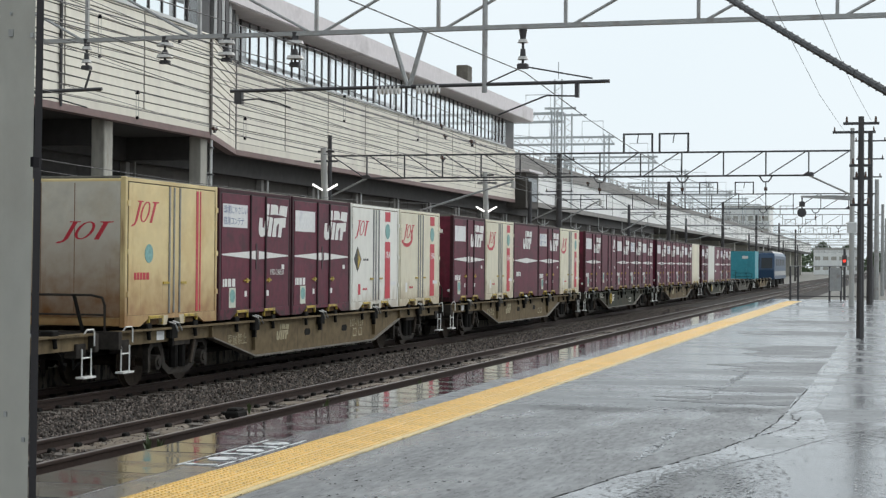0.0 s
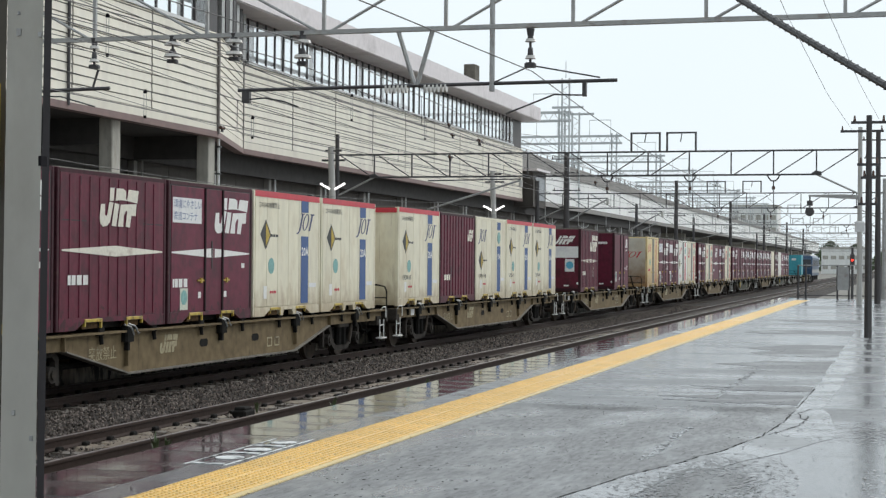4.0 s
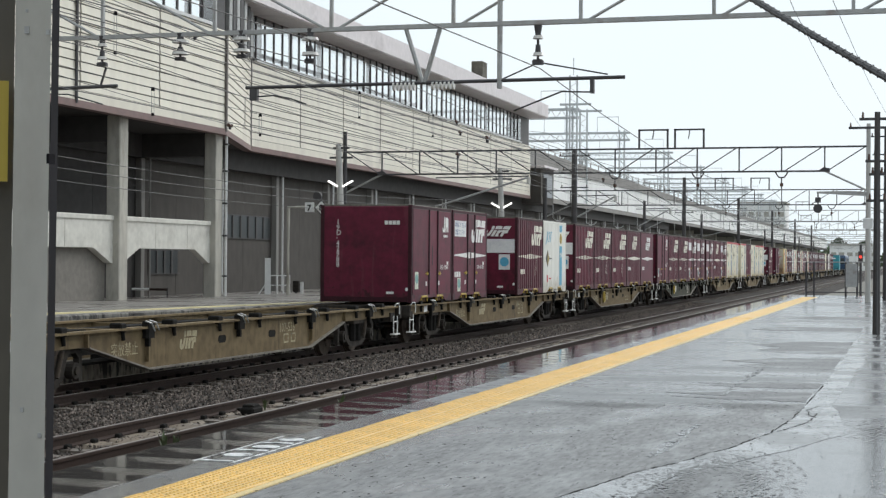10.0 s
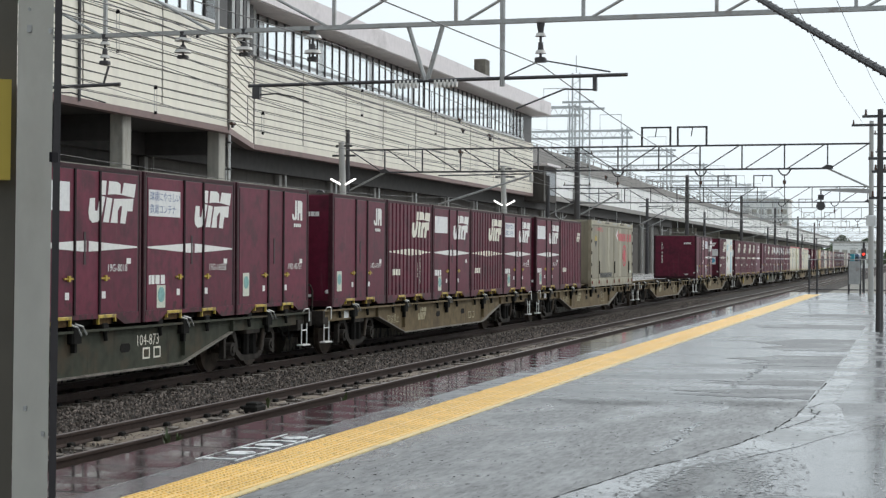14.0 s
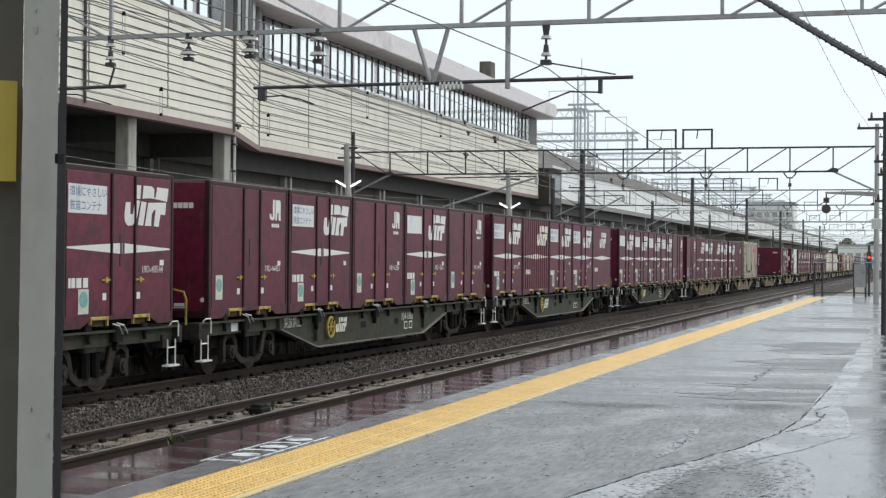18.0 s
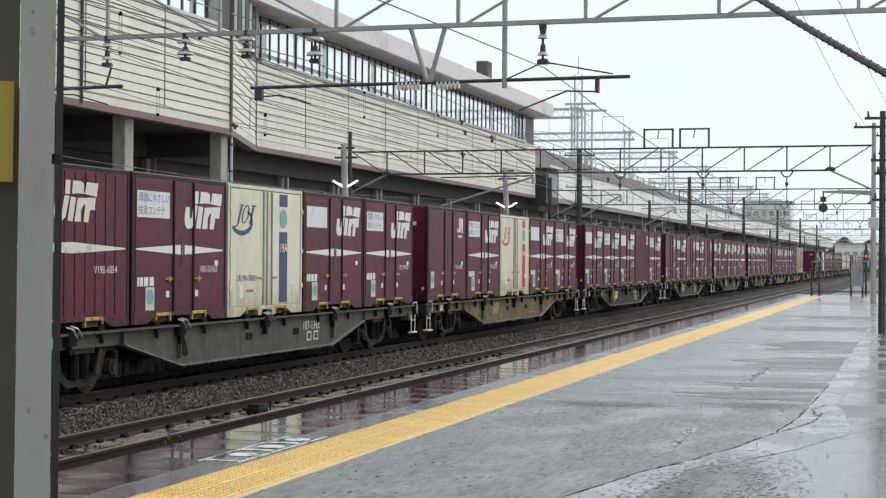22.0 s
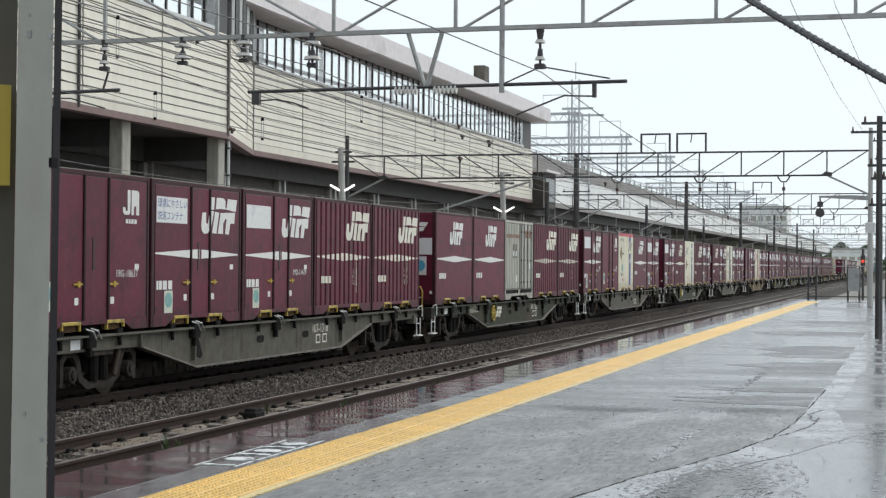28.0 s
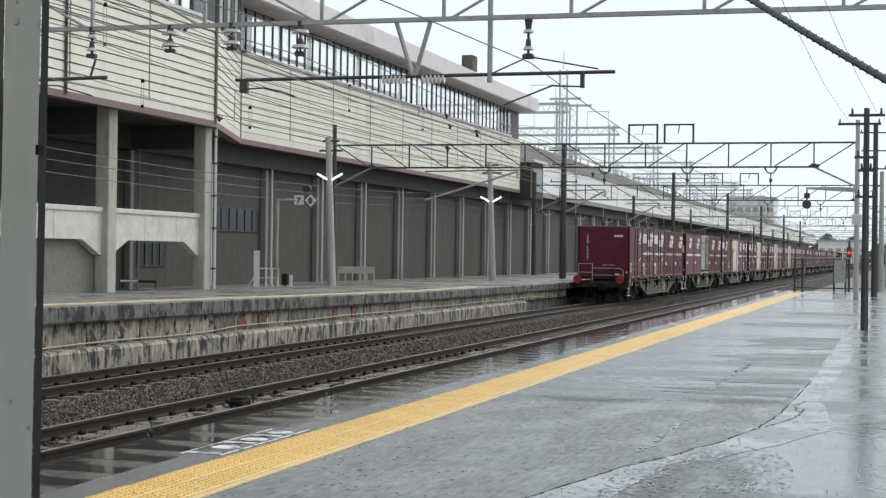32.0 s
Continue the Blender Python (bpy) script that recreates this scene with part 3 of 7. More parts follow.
track(X_TRAIN, "track_1", 14, 120, 0.62, "concrete sleepers in ballast under the freight train")
track(X_NEAR, "track_2", 8, 110, 0.66, "muddy concrete sleepers of the empty near track")
for xc, y0 in ((X_TRAIN, 14 + 120 * 0.62), (X_NEAR, 8 + 110 * 0.66)):
    rest = Geo()
    for i in range(250):
        rest.box(xc - 1.0, xc + 1.0, y0 + i * 0.64 - 0.12, y0 + i * 0.64 + 0.12, -0.3, -0.152)
    thing("far_sleepers", rest, "sleeper", "concrete sleepers farther along the track", "sleepers", "", "stuff")
mud = Geo()
for i in range(230):
    y, x = 8 + 52 * rnd.random() ** 1.3, X_NEAR + rnd.uniform(-0.75, 0.8)
    r0, r1 = rnd.uniform(0.12, 0.34), rnd.uniform(0.2, 0.6)
    ring = [(x + r0 * math.cos(k * 0.698) * rnd.uniform(0.6, 1.15), y + r1 * math.sin(k * 0.698) * rnd.uniform(0.6, 1.15)) for k in range(9)]
    top = -0.150 + rnd.uniform(-0.008, 0.004)
    mud.add([(p, q, -0.19) for p, q in ring] + [(x + (p - x) * 0.75, y + (q - y) * 0.75, top) for p, q in ring], [tuple(range(9, 18))] + [(k, (k + 1) % 9, (k + 1) % 9 + 9, k + 9) for k in range(9)])
thing("mud_patches", mud, "soil", "sandy brown mud washed between the sleepers", "mud", "", "stuff")


def weed(x, y, z, h, n):
    g = Geo()
    for _ in range(n):
        a, lean = rnd.uniform(0, 6.28), rnd.uniform(0.1, 0.5)
        hh = h * rnd.uniform(0.5, 1.0)
        d = Vector((math.cos(a), math.sin(a), 0))
        s = Vector((-d.y, d.x, 0)) * 0.012
        p0, p1, p2 = Vector((x, y, z)), Vector((x, y, z)) + d * lean * hh * 0.4 + Vector((0, 0, hh * 0.6)), Vector((x, y, z)) + d * lean * hh + Vector((0, 0, hh))
        g.add([p0 - s, p0 + s, p1 + s * 1.6, p1 - s * 1.6, p2], [(0, 1, 2, 3), (3, 2, 4)])
    return thing("weed", g, "plant", "small green weed growing beside the rail", "weed", "weeds by the track")


for wx, wy, wh in ((-8.62, 13.0, 0.26), (-8.6, 17.9, 0.3), (-8.55, 18.1, 0.22), (-9.6, 23.5, 0.2), (-8.6, 24.2, 0.28), (-8.62, 29.5, 0.25), (-8.6, 12.3, 0.15)):
    weed(wx, wy, -0.17, wh, 16)

# ---------------------------------------------------------------- platform under the camera
setting("platform_near", box(-6.17, 14, -14, 84, -0.5, NEAR_Z - 0.012), "concrete", "low concrete platform body")
setting("pavement", box(-5.40, 14, -14, 84.0, NEAR_Z - 0.10, NEAR_Z), "asphalt", "wet grey asphalt platform surface with puddles")
edge = empty("platform_edge", "dark wet concrete edge slabs with pale joints along the platform", "paving", "", "structure")
slab_mesh = Geo().box(-0.40, 0.40, -0.383, 0.383, -0.09, 0.0, 0.008).mesh("slab", "slab")
for i in range(118):
    ob = part("slab", slab_mesh, None, edge)
    ob.location = (-5.805, 4.2 + i * 0.775 * 0.885, NEAR_Z + rnd.uniform(-0.003, 0.002))
    ob.scale = (1, 0.885, 1)
setting("platform_joint", box(-6.20, -5.404, -14, 84, NEAR_Z - 0.095, NEAR_Z - 0.010), "pale_concrete", "pale mortar bed below the platform edge slabs")
yellow = empty("tactile_paving", "yellow tactile warning tiles with raised domes along the platform", "tactile paving", "", "structure")
tile = Geo().box(-0.149, 0.149, -0.149, 0.149, -0.02, 0.0, 0.004)
for ix in range(5):
    for iy in range(5):
        cx, cy = (ix - 2) * 0.056, (iy - 2) * 0.056
        ring = [(cx + 0.018 * math.cos(k * 1.0472), cy + 0.018 * math.sin(k * 1.0472)) for k in range(6)]
        low = [(x, y, 0.0) for x, y in ring]
        top = [(cx + (x - cx) * 0.6, cy + (y - cy) * 0.6, 0.008) for x, y in ring]
        tile.add(low + top, [tuple(range(6, 12))] + [(k, (k + 1) % 6, (k + 1) % 6 + 6, k + 6) for k in range(6)])
tile_mesh = tile.mesh("tile", "yellow_tile")
far_tiles = Geo()
for i in range(250):
    for x in (-4.90, -4.598):
        y, z = 3.6 + i * 0.302, NEAR_Z + 0.014 + rnd.uniform(-0.002, 0.002)
        if i < 148:
            ob = part("tile", tile_mesh, None, yellow)
            ob.location = (x + rnd.uniform(-0.003, 0.003), y, z)
        else:
            far_tiles.box(x - 0.149, x + 0.149, y - 0.149, y + 0.149, z - 0.02, z, 0.004)
tagged(part("far_tiles", far_tiles, "yellow_tile", yellow), kind="stuff")
setting("platform_line", box(-4.44, -4.375, 3, 79.4, NEAR_Z - 0.02, NEAR_Z + 0.008), "pale_line", "worn pale yellow strip beside the yellow tiles")
screed_left = [(-1.13, 52), (-1.15, 39), (-1.14, 27), (-1.14, 22), (-1.17, 19.2), (-1.2, 17.2), (-1.31, 15.6), (-1.53, 14.3), (-1.82, 13.1), (-2.04, 12.4), (-2.38, 10.6), (-3.0, 6), (-3.2, -14)]
screed_right = [(-2.2, -14), (-2.1, 6), (-1.86, 10.8), (-1.72, 12.4), (-1.39, 13.25), (-1.02, 14.4), (-0.62, 15.7), (-0.66, 16.6), (-0.88, 19), (-0.83, 22), (-0.76, 27.3), (-0.76, 35.6), (-0.93, 52)]


def ragged(line, n, amount):
    """A plan line with n uneven steps between its corners."""
    out = []
    for (xa, ya), (xb, yb) in zip(line, line[1:]):
        for k in range(n):
            t = k / n
            out.append((xa + (xb - xa) * t + rnd.uniform(-amount, amount), ya + (yb - ya) * t + rnd.uniform(-amount, amount)))
    return out + [line[-1]]


# the rougher, drier asphalt in front of the pale strip, and repair bands that fray out towards the tiles
rough = ragged([(-4.37, 17.78), (-3.88, 17.96), (-2.4, 18.5), (-1.19, 19.15)], 8, 0.05)
setting("pavement_rough", Geo().prism([(-4.37, -14)] + rough + screed_left[5:], "z", NEAR_Z - 0.02, NEAR_Z + 0.002), "asphalt_rough", "rough speckled grey asphalt, less wet than the rest")
for x0, x1, y0, y1 in ((-2.6, -1.18, 29.8, 34.3), (-2.6, -1.17, 25.4, 28.2), (-2.4, -1.17, 21.4, 22.4), (-2.5, -1.2, 19.4, 20.7), (-3.6, -1.2, 39.5, 42.0), (-3.2, -1.2, 48, 50.5)):
    n = 7
    lo = [(x0 + 0.35 + (x1 - x0 - 0.35) * k / n, y0 + rnd.uniform(-0.1, 0.1)) for k in range(n + 1)]
    hi = [(x1 - (x1 - x0 - 0.35) * k / n, y1 + rnd.uniform(-0.1, 0.1)) for k in range(n + 1)]
    fray = [(x0 + d + rnd.uniform(-0.15, 0.15), y1 + (y0 - y1) * t) for t, d in ((0.2, 0.2), (0.4, -0.35), (0.6, 0.25), (0.8, -0.2))]
    setting("pavement_patch", Geo().prism(lo + hi + fray, "z", NEAR_Z - 0.02, NEAR_Z + 0.003), "asphalt_patch", "darker rough asphalt repair band")
# rough asphalt showing through the wet cement in loose flecks that thin out at the edges
flecks = Geo()
for cx, cy, rx, ry, count in ((-1.38, 11.9, 0.42, 1.5, 2600), (-1.6, 9.6, 0.5, 1.6, 900), (0.5, 16.3, 1.0, 0.9, 1700), (0.6, 19.9, 1.0, 0.6, 700), (0.8, 25.6, 1.3, 1.4, 900),
                              (-1.9, 18.6, 0.7, 0.5, 500), (-3.3, 18.2, 0.9, 0.4, 500), (0.9, 12.6, 0.8, 1.4, 1200), (0.6, 32.0, 1.2, 2.0, 600)):
    for _ in range(count * 4):
        a, r = rnd.uniform(0, 6.283), min(abs(rnd.gauss(0, 0.62)), 1.5)
        x, y, s_ = cx + rx * r * math.cos(a), cy + ry * r * math.sin(a), rnd.uniform(0.005, 0.019)
        k0 = rnd.uniform(0, 1.2)
        z = NEAR_Z + 0.0046 + rnd.uniform(0, 0.0012)
        flecks.add([(x + s_ * 1.3 * math.cos(k0 + k * 1.2566) * rnd.uniform(0.5, 1.2), y + s_ * math.sin(k0 + k * 1.2566) * rnd.uniform(0.5, 1.2), z) for k in range(5)], [(0, 1, 2, 3, 4)])
setting("platform_screed", Geo().prism(ragged(screed_left, 3, 0.015) + ragged(screed_right, 3, 0.03), "z", NEAR_Z - 0.05, NEAR_Z + 0.0035), "screed", "pale wet cement strip curving over the platform")
thing("rough_flecks", flecks, "asphalt_rough", "rough dark asphalt showing in flecks through the wet platform surface", "paving", "", "stuff")
crack = Geo()
for line in (screed_left[3:11], [(-0.98, 17.9), (-1.02, 16.9), (-1.18, 16.1), (-1.33, 15.5)], [(-1.0, 18.9), (-1.12, 18.3), (-1.06, 17.7), (-0.98, 17.4)]):
    pts = [Vector((x, y, 0)) for x, y in line]
    for a, b in zip(pts, pts[1:]):
        n = 7
        for k in range(n):
            if rnd.random() < 0.12:
                continue
            p, q = a.lerp(b, k / n), a.lerp(b, (k + 1.1) / n)
            d = (q - p).normalized()
            s = Vector((-d.y, d.x, 0)) * rnd.uniform(0.003, 0.013)
            j = Vector((rnd.uniform(-0.015, 0.015), 0, 0))
            z = NEAR_Z + 0.0055
            crack.add([(p + s + j).to_tuple()[:2] + (z,), (q + s * 0.6).to_tuple()[:2] + (z,), (q - s * 0.6).to_tuple()[:2] + (z,), (p - s + j).to_tuple()[:2] + (z,)], [(3, 2, 1, 0)])
thing("crack", crack, "grime", "dark crack along the edge of the cement strip", "crack", "", "stuff")
worn = Geo()
for k in range(170):
    y = rnd.choice((rnd.uniform(13.4, 16.3), rnd.uniform(20.0, 26.0)))
    x, s = -2.06 - (0.16 if y > 18 else 0) + rnd.gauss(0, 0.025), rnd.uniform(0.012, 0.035)
    worn.prism([(x + s * math.cos(a) * rnd.uniform(0.5, 1.2), y + 2.2 * s * math.sin(a) * rnd.uniform(0.5, 1.2)) for a in (0, 1.2, 2.5, 3.8, 5.0)], "z", NEAR_Z - 0.002, NEAR_Z + 0.0042 + k * 0.00002)
thing("worn_paint", worn, "screed", "last flakes of a pale painted line on the asphalt", "floor marking", "", "stuff")

# painted stopping mark, worn white
mark = empty("stopping_mark", "worn white painted stopping mark on the wet platform", "floor marking")
z0, z1 = NEAR_Z + 0.002, NEAR_Z + 0.006
part("border", box(-5.50, -5.485, 11.95, 13.9, z0, z1), "white_line", mark)
part("border", box(-5.165, -5.14, 11.95, 13.95, z0, z1), "white_line", mark)
for y in (12.45, 13.05, 13.65):
    part("glyph", Geo().disc((-5.32, y, (z0 + z1) / 2), "z", 0.12, z1 - z0, 12), "white_line", mark)
for y in (12.0, 12.75, 13.32):
    part("glyph", box(-5.47, -5.2, y, y + 0.08, z0, z1), "white_line", mark)

# ---------------------------------------------------------------- opposite platform
far = empty("platform_far", "opposite platform with stained concrete face", "platform", "", "structure")
def sloped(low):
    """Outline rings (x, z) along y; points above z = 0.5 rise towards the near end."""
    g = Geo()
    for ya, yb in ((8, 52), (52, 200)):
        n = len(low)
        v = []
        for y in (ya, yb):
            rise = max(0.0, 52 - y) * 0.0072
            v += [(x, y, z + rise * (1 if z > 0.7 else 0.75 if z > 0.5 else 0)) for x, z in low]
        g.add(v, [tuple(range(n - 1, -1, -1)), tuple(range(n, 2 * n))] + [(k, (k + 1) % n, (k + 1) % n + n, k + n) for k in range(n)])
    return g


part("body", sloped([(-15.25, -0.5), (-15.25, 0.70), (-30, 0.45), (-30, -0.5)]), "old_concrete", far)
part("paving", sloped([(-15.25, 0.71), (-15.06, 0.71), (-15.06, FAR_Z), (-30, 0.69), (-30, 0.4)]), "far_paving", far, "dark wet paving")
part("coping", sloped([(-15.06, 0.64), (-14.98, 0.64), (-14.96, 0.68), (-14.96, FAR_Z - 0.02), (-14.98, FAR_Z + 0.004), (-15.06, FAR_Z + 0.004)]), "old_concrete", far, "black stained coping")
for k in range(34):
    y = 9.2 + k * 1.28
    z = max(0.0, 52 - y) * 0.0072
    part("coping_joint", box(-14.97, -14.954, y, y + 0.014, 0.70 + z, FAR_Z - 0.03 + z), "grime", far)
part("tactile_line", Geo().add([(x, y, FAR_Z + 0.006 + (0.005 if x > -16 else 0) + max(0, 52 - y) * 0.0072 + dz) for y in (8, 52, 62) for x, dz in ((-15.55, -0.03), (-15.55, 0.0), (-16.1, -0.006), (-16.1, -0.03))],
                               [(0, 1, 5, 4), (1, 2, 6, 5), (2, 3, 7, 6), (4, 5, 9, 8), (5, 6, 10, 9), (6, 7, 11, 10), (3, 2, 1, 0), (8, 9, 10, 11)]), "far_yellow", far, "faded yellow tactile strip")
part("plinth", Geo().prism([(-15.25, -0.5), (-14.86, -0.5), (-14.86, 0.22), (-14.9, 0.28), (-15.25, 0.32)], "y", 8, 66), "pale_streak", far, "lime streaked lower ledge")
part("face", sloped([(-15.25, 0.25), (-15.13, 0.25), (-15.13, 0.66), (-15.25, 0.66)]), "grime", far, "dark joints between the face stones")
y = 14.0
while y < 75:
    w = rnd.uniform(0.9, 1.5)
    d = rnd.uniform(-0.012, 0.012)
    rise = max(0.0, 52 - y) * 0.0054
    part("stone", Geo().box(-15.2, -15.10 + d, y + 0.012, y + w - 0.012, 0.29, 0.66 + rise, 0.008), "stone_face", far)
    y += w
pp = Geo().tube([(-15.06, 20 + k * 2.0, 0.36 + 0.015 * math.sin(k * 1.7) + (0.05 if k > 7 else 0)) for k in range(26)], 0.016, 6)
thing("pipe", pp, "concrete", "thin grey pipe clipped along the platform face", "pipe")

# ---------------------------------------------------------------- pillar beside the camera
pillar = empty("platform_pillar", "greige painted steel pillar with a dark rubber edge strip", "pillar")
def at_bearing(px, d):
    """A plan point d metres out on the bearing of the given share of the picture's width, for the mean view."""
    a = radians(15.95) + math.atan((784 - px) / 2897)
    return (-math.sin(a) * d, math.cos(a) * d)
pb, pc, pd = at_bearing(15, 3.0), at_bearing(78, 2.9), at_bearing(93, 3.0)
part("flange", Geo().prism([pb, pc, at_bearing(78, 3.06), at_bearing(15, 3.16)], "z", NEAR_Z, 6.0), "pillar_paint", pillar)
part("edge_strip", Geo().prism([at_bearing(80, 2.92), pd, at_bearing(93, 3.2), at_bearing(80, 3.06)], "z", NEAR_Z, 6.0), "pillar_dark", pillar, "dark rubber edge strip")
part("web", Geo().prism([at_bearing(-200, 3.25), at_bearing(14, 3.25), at_bearing(14, 3.4), at_bearing(-200, 3.4)], "z", NEAR_Z, 6.0), "olive_paint", pillar, "olive painted side panel")
s0, s1 = at_bearing(-180, 3.2), at_bearing(5, 3.2)
part("yellow_plate", Geo().prism([s0, s1, at_bearing(5, 3.22), at_bearing(-180, 3.22)], "z", 2.31, 2.50), "sign_yellow", pillar, "plain yellow plate")
part("hook", box(*sorted((at_bearing(74, 2.88)[0], at_bearing(81, 2.88)[0])), 2.50, 2.52, 2.328, 2.345), "pillar_dark", pillar, "small black hook")
for px, z, half in ((37, 2.566, 0.0045), (74, 2.556, 0.003), (36, 2.60, 0.002), (38, 1.9, 0.003), (70, 1.86, 0.003)):
    fx, fy = at_bearing(px, 3.0 - (px - 15) / 63 * 0.1 - 0.001)
    part("bolt_plate", box(fx - half, fx + half, fy - 0.004, fy + 0.004, z - half * 1.4, z + half * 1.4), "steel", pillar, "small bolt plate")
lean = Matrix.Translation((-1.5, 2.6, 2.1)) @ Matrix.Rotation(radians(0.35), 4, Vector((-0.5, 0.866, 0))) @ Matrix.Translation((1.5, -2.6, -2.1))
pillar.matrix_basis = lean

# litter and grit on the wet surface, rust marks on the opposite face
grit = Geo()
for _ in range(1900):
    y = 8 + 42 * rnd.random() ** 1.7
    x = rnd.uniform(-5.3, 1.4)
    s = rnd.uniform(0.005, 0.02)
    a = rnd.uniform(0, 6.28)
    p = [(x + s * math.cos(a + k * 1.9) * rnd.uniform(0.6, 1.3), y + s * math.sin(a + k * 1.9) * rnd.uniform(0.6, 1.3), NEAR_Z + 0.006) for k in range(3)]
    grit.add(p + [(x, y, NEAR_Z + 0.010)], [(0, 1, 3), (1, 2, 3), (2, 0, 3)])
thing("grit", grit, "grime", "dark grit and leaf litter on the wet platform", "litter", "", "stuff")
for y, w in ((35.9, 0.5), (37.2, 0.35), (42.6, 0.4), (44.2, 0.3)):
    part("rust_mark", Geo().prism([(y, 0.36), (y + w * 0.2, 0.31), (y + w * 0.3, 0.42), (y + w * 0.55, 0.34), (y + w, 0.40), (y + w * 0.8, 0.52), (y + w * 0.9, 0.66), (y + w * 0.6, 0.60), (y + w * 0.4, 0.68), (y + w * 0.1, 0.62)], "x", -15.1, -15.084), "red_rust", far, "faded red rust mark")

for x, y in ((-0.15, 22.9), (0.42, 25.7)):
    tb = empty("track_box", "small dark cable box bolted beside the rail of the near track", "track box", at=(X_NEAR + x, y, -0.17))
    part("case", Geo().box(-0.11, 0.11, -0.2, 0.2, 0.0, 0.12, 0.03), "grime", tb)
    part("lid", Geo().box(-0.09, 0.09, -0.16, 0.1, 0.12, 0.16, 0.02), "grime", tb)

# ---------------------------------------------------------------- station building across the tracks
XF1, XF2 = -24.4, -27.0                   # planes of the two facade stretches
YA, YC, YD, YE = 12.0, 55.6, 64.2, 116.6  # start, corner, end of the chamfer, end of the building
ZB, ZS, ZW = 6.85, 10.58, 12.62   # underside, window sill, window head

station = empty("station_building", "long cream clad station building raised over the opposite platform", "building")


def along(p, q, t, out=0.0):
    """A plan point at share t from p to q, moved out towards the tracks."""
    p, q = Vector(p), Vector(q)
    d = (q - p).normalized()
    r = p.lerp(q, t) + Vector((-d.y, d.x)) * -out
    return (r.x, r.y)


def strip(g, p, q, t0, t1, o0, o1, za, zb):
    return g.prism([along(p, q, t0, o0), along(p, q, t1, o0), along(p, q, t1, o1), along(p, q, t0, o1)], "z", za, zb)


for name, p, q, panels in (("wall", (XF1, YA), (XF1, YC), 8), ("wall", (XF1, YC), (XF2, YD), 1), ("wall", (XF2, YD), (XF2, YE), 9)):
    wall = part(name, strip(Geo(), p, q, 0, 1, -0.25, 0.0, ZB + 0.1, ZS), "joint", station, "backing behind the siding")
    h = 0.2942
    rows = 12
    for k in range(panels):
        t0, t1 = k / panels + 0.0012, (k + 1) / panels - 0.0012
        for r in range(rows):
            z = ZB + 0.42 + r * h
            g = Geo()
            a0, a1 = along(p, q, t0, 0.0), along(p, q, t1, 0.0)
            b0, b1 = along(p, q, t0, 0.035), along(p, q, t1, 0.035)
            c0, c1 = along(p, q, t0, 0.012), along(p, q, t1, 0.012)
            zz = min(z + h - 0.035, ZS - 0.02)
            g.add([(*b0, z), (*b1, z), (*c1, zz), (*c0, zz), (*a0, z), (*a1, z), (*a1, zz), (*a0, zz)],
                  [(0, 1, 2, 3), (4, 5, 1, 0), (3, 2, 6, 7), (0, 3, 7, 4), (1, 5, 6, 2)])
            part("siding_board", g, "cladding", wall)
    part("base_panel", strip(Geo(), p, q, 0, 1, 0.0, 0.03, ZB + 0.1, ZB + 0.40), "cladding", wall)
    part("bottom_trim", strip(Geo(), p, q, 0, 1, -0.3, 0.06, ZB - 0.12, ZB + 0.1), "brown_trim", wall, "brown edge trim")
part("downpipe", Geo().tube([(XF1 + 0.07, 44.40, ZB), (XF1 + 0.07, 44.40, ZS + 1.0)], 0.05, 8), "dark_steel", station, "dark rainwater pipe")
part("corner_trim", box(XF1 - 0.02, XF1 + 0.1, YC - 0.06, YC + 0.06, ZB, ZS), "joint", station)
part("corner_trim", box(XF2 - 0.02, XF2 + 0.06, YD - 0.05, YD + 0.05, ZB, ZS), "joint", station)
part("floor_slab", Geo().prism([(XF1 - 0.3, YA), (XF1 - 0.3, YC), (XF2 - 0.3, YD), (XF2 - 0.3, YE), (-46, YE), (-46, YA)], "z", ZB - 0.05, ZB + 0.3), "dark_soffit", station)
# the building carried on unseen behind the viewer, added to block sky light
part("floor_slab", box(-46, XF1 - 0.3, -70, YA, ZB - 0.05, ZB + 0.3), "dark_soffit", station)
part("wall", box(XF1 - 0.25, XF1, -70, YA, ZB - 0.1, ZS), "cladding", station)
part("end_wall", box(-46, XF1, -70.3, -70, 0.4, ZS), "concrete", station)
part("back_wall", box(-46.2, -46, -70, YA, 0.4, 10.6), "concrete", station)
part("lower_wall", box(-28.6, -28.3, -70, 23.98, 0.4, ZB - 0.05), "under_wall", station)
part("end_wall", box(-46, XF2 + 0.02, YE - 0.25, YE, ZB + 0.1, ZS), "cladding", station)
for k in range(5):
    part("end_mullion", box(XF2 - 1.6 - k * 1.7, XF2 - 1.5 - k * 1.7, YE - 0.2, YE - 0.1, ZS, ZW + 0.8 + 0.55 * 1.7 * k), "dark_frame", station)
part("back_wall", box(-46.2, -46, YA, YE, 0.4, 10.6), "concrete", station)
part("flat_roof", box(-46.2, -36, YA, YE, 10.3, 10.7), "roof_sheet", station)
for k in range(22):
    part("rear_mullion", box(-35.8, -35.6, YA + 2 + k * 4.8, YA + 2.2 + k * 4.8, 10.7, 17.6), "white_frame", station)
part("rear_transom", box(-35.8, -35.6, YA, YE, 13.6, 13.8), "white_frame", station)


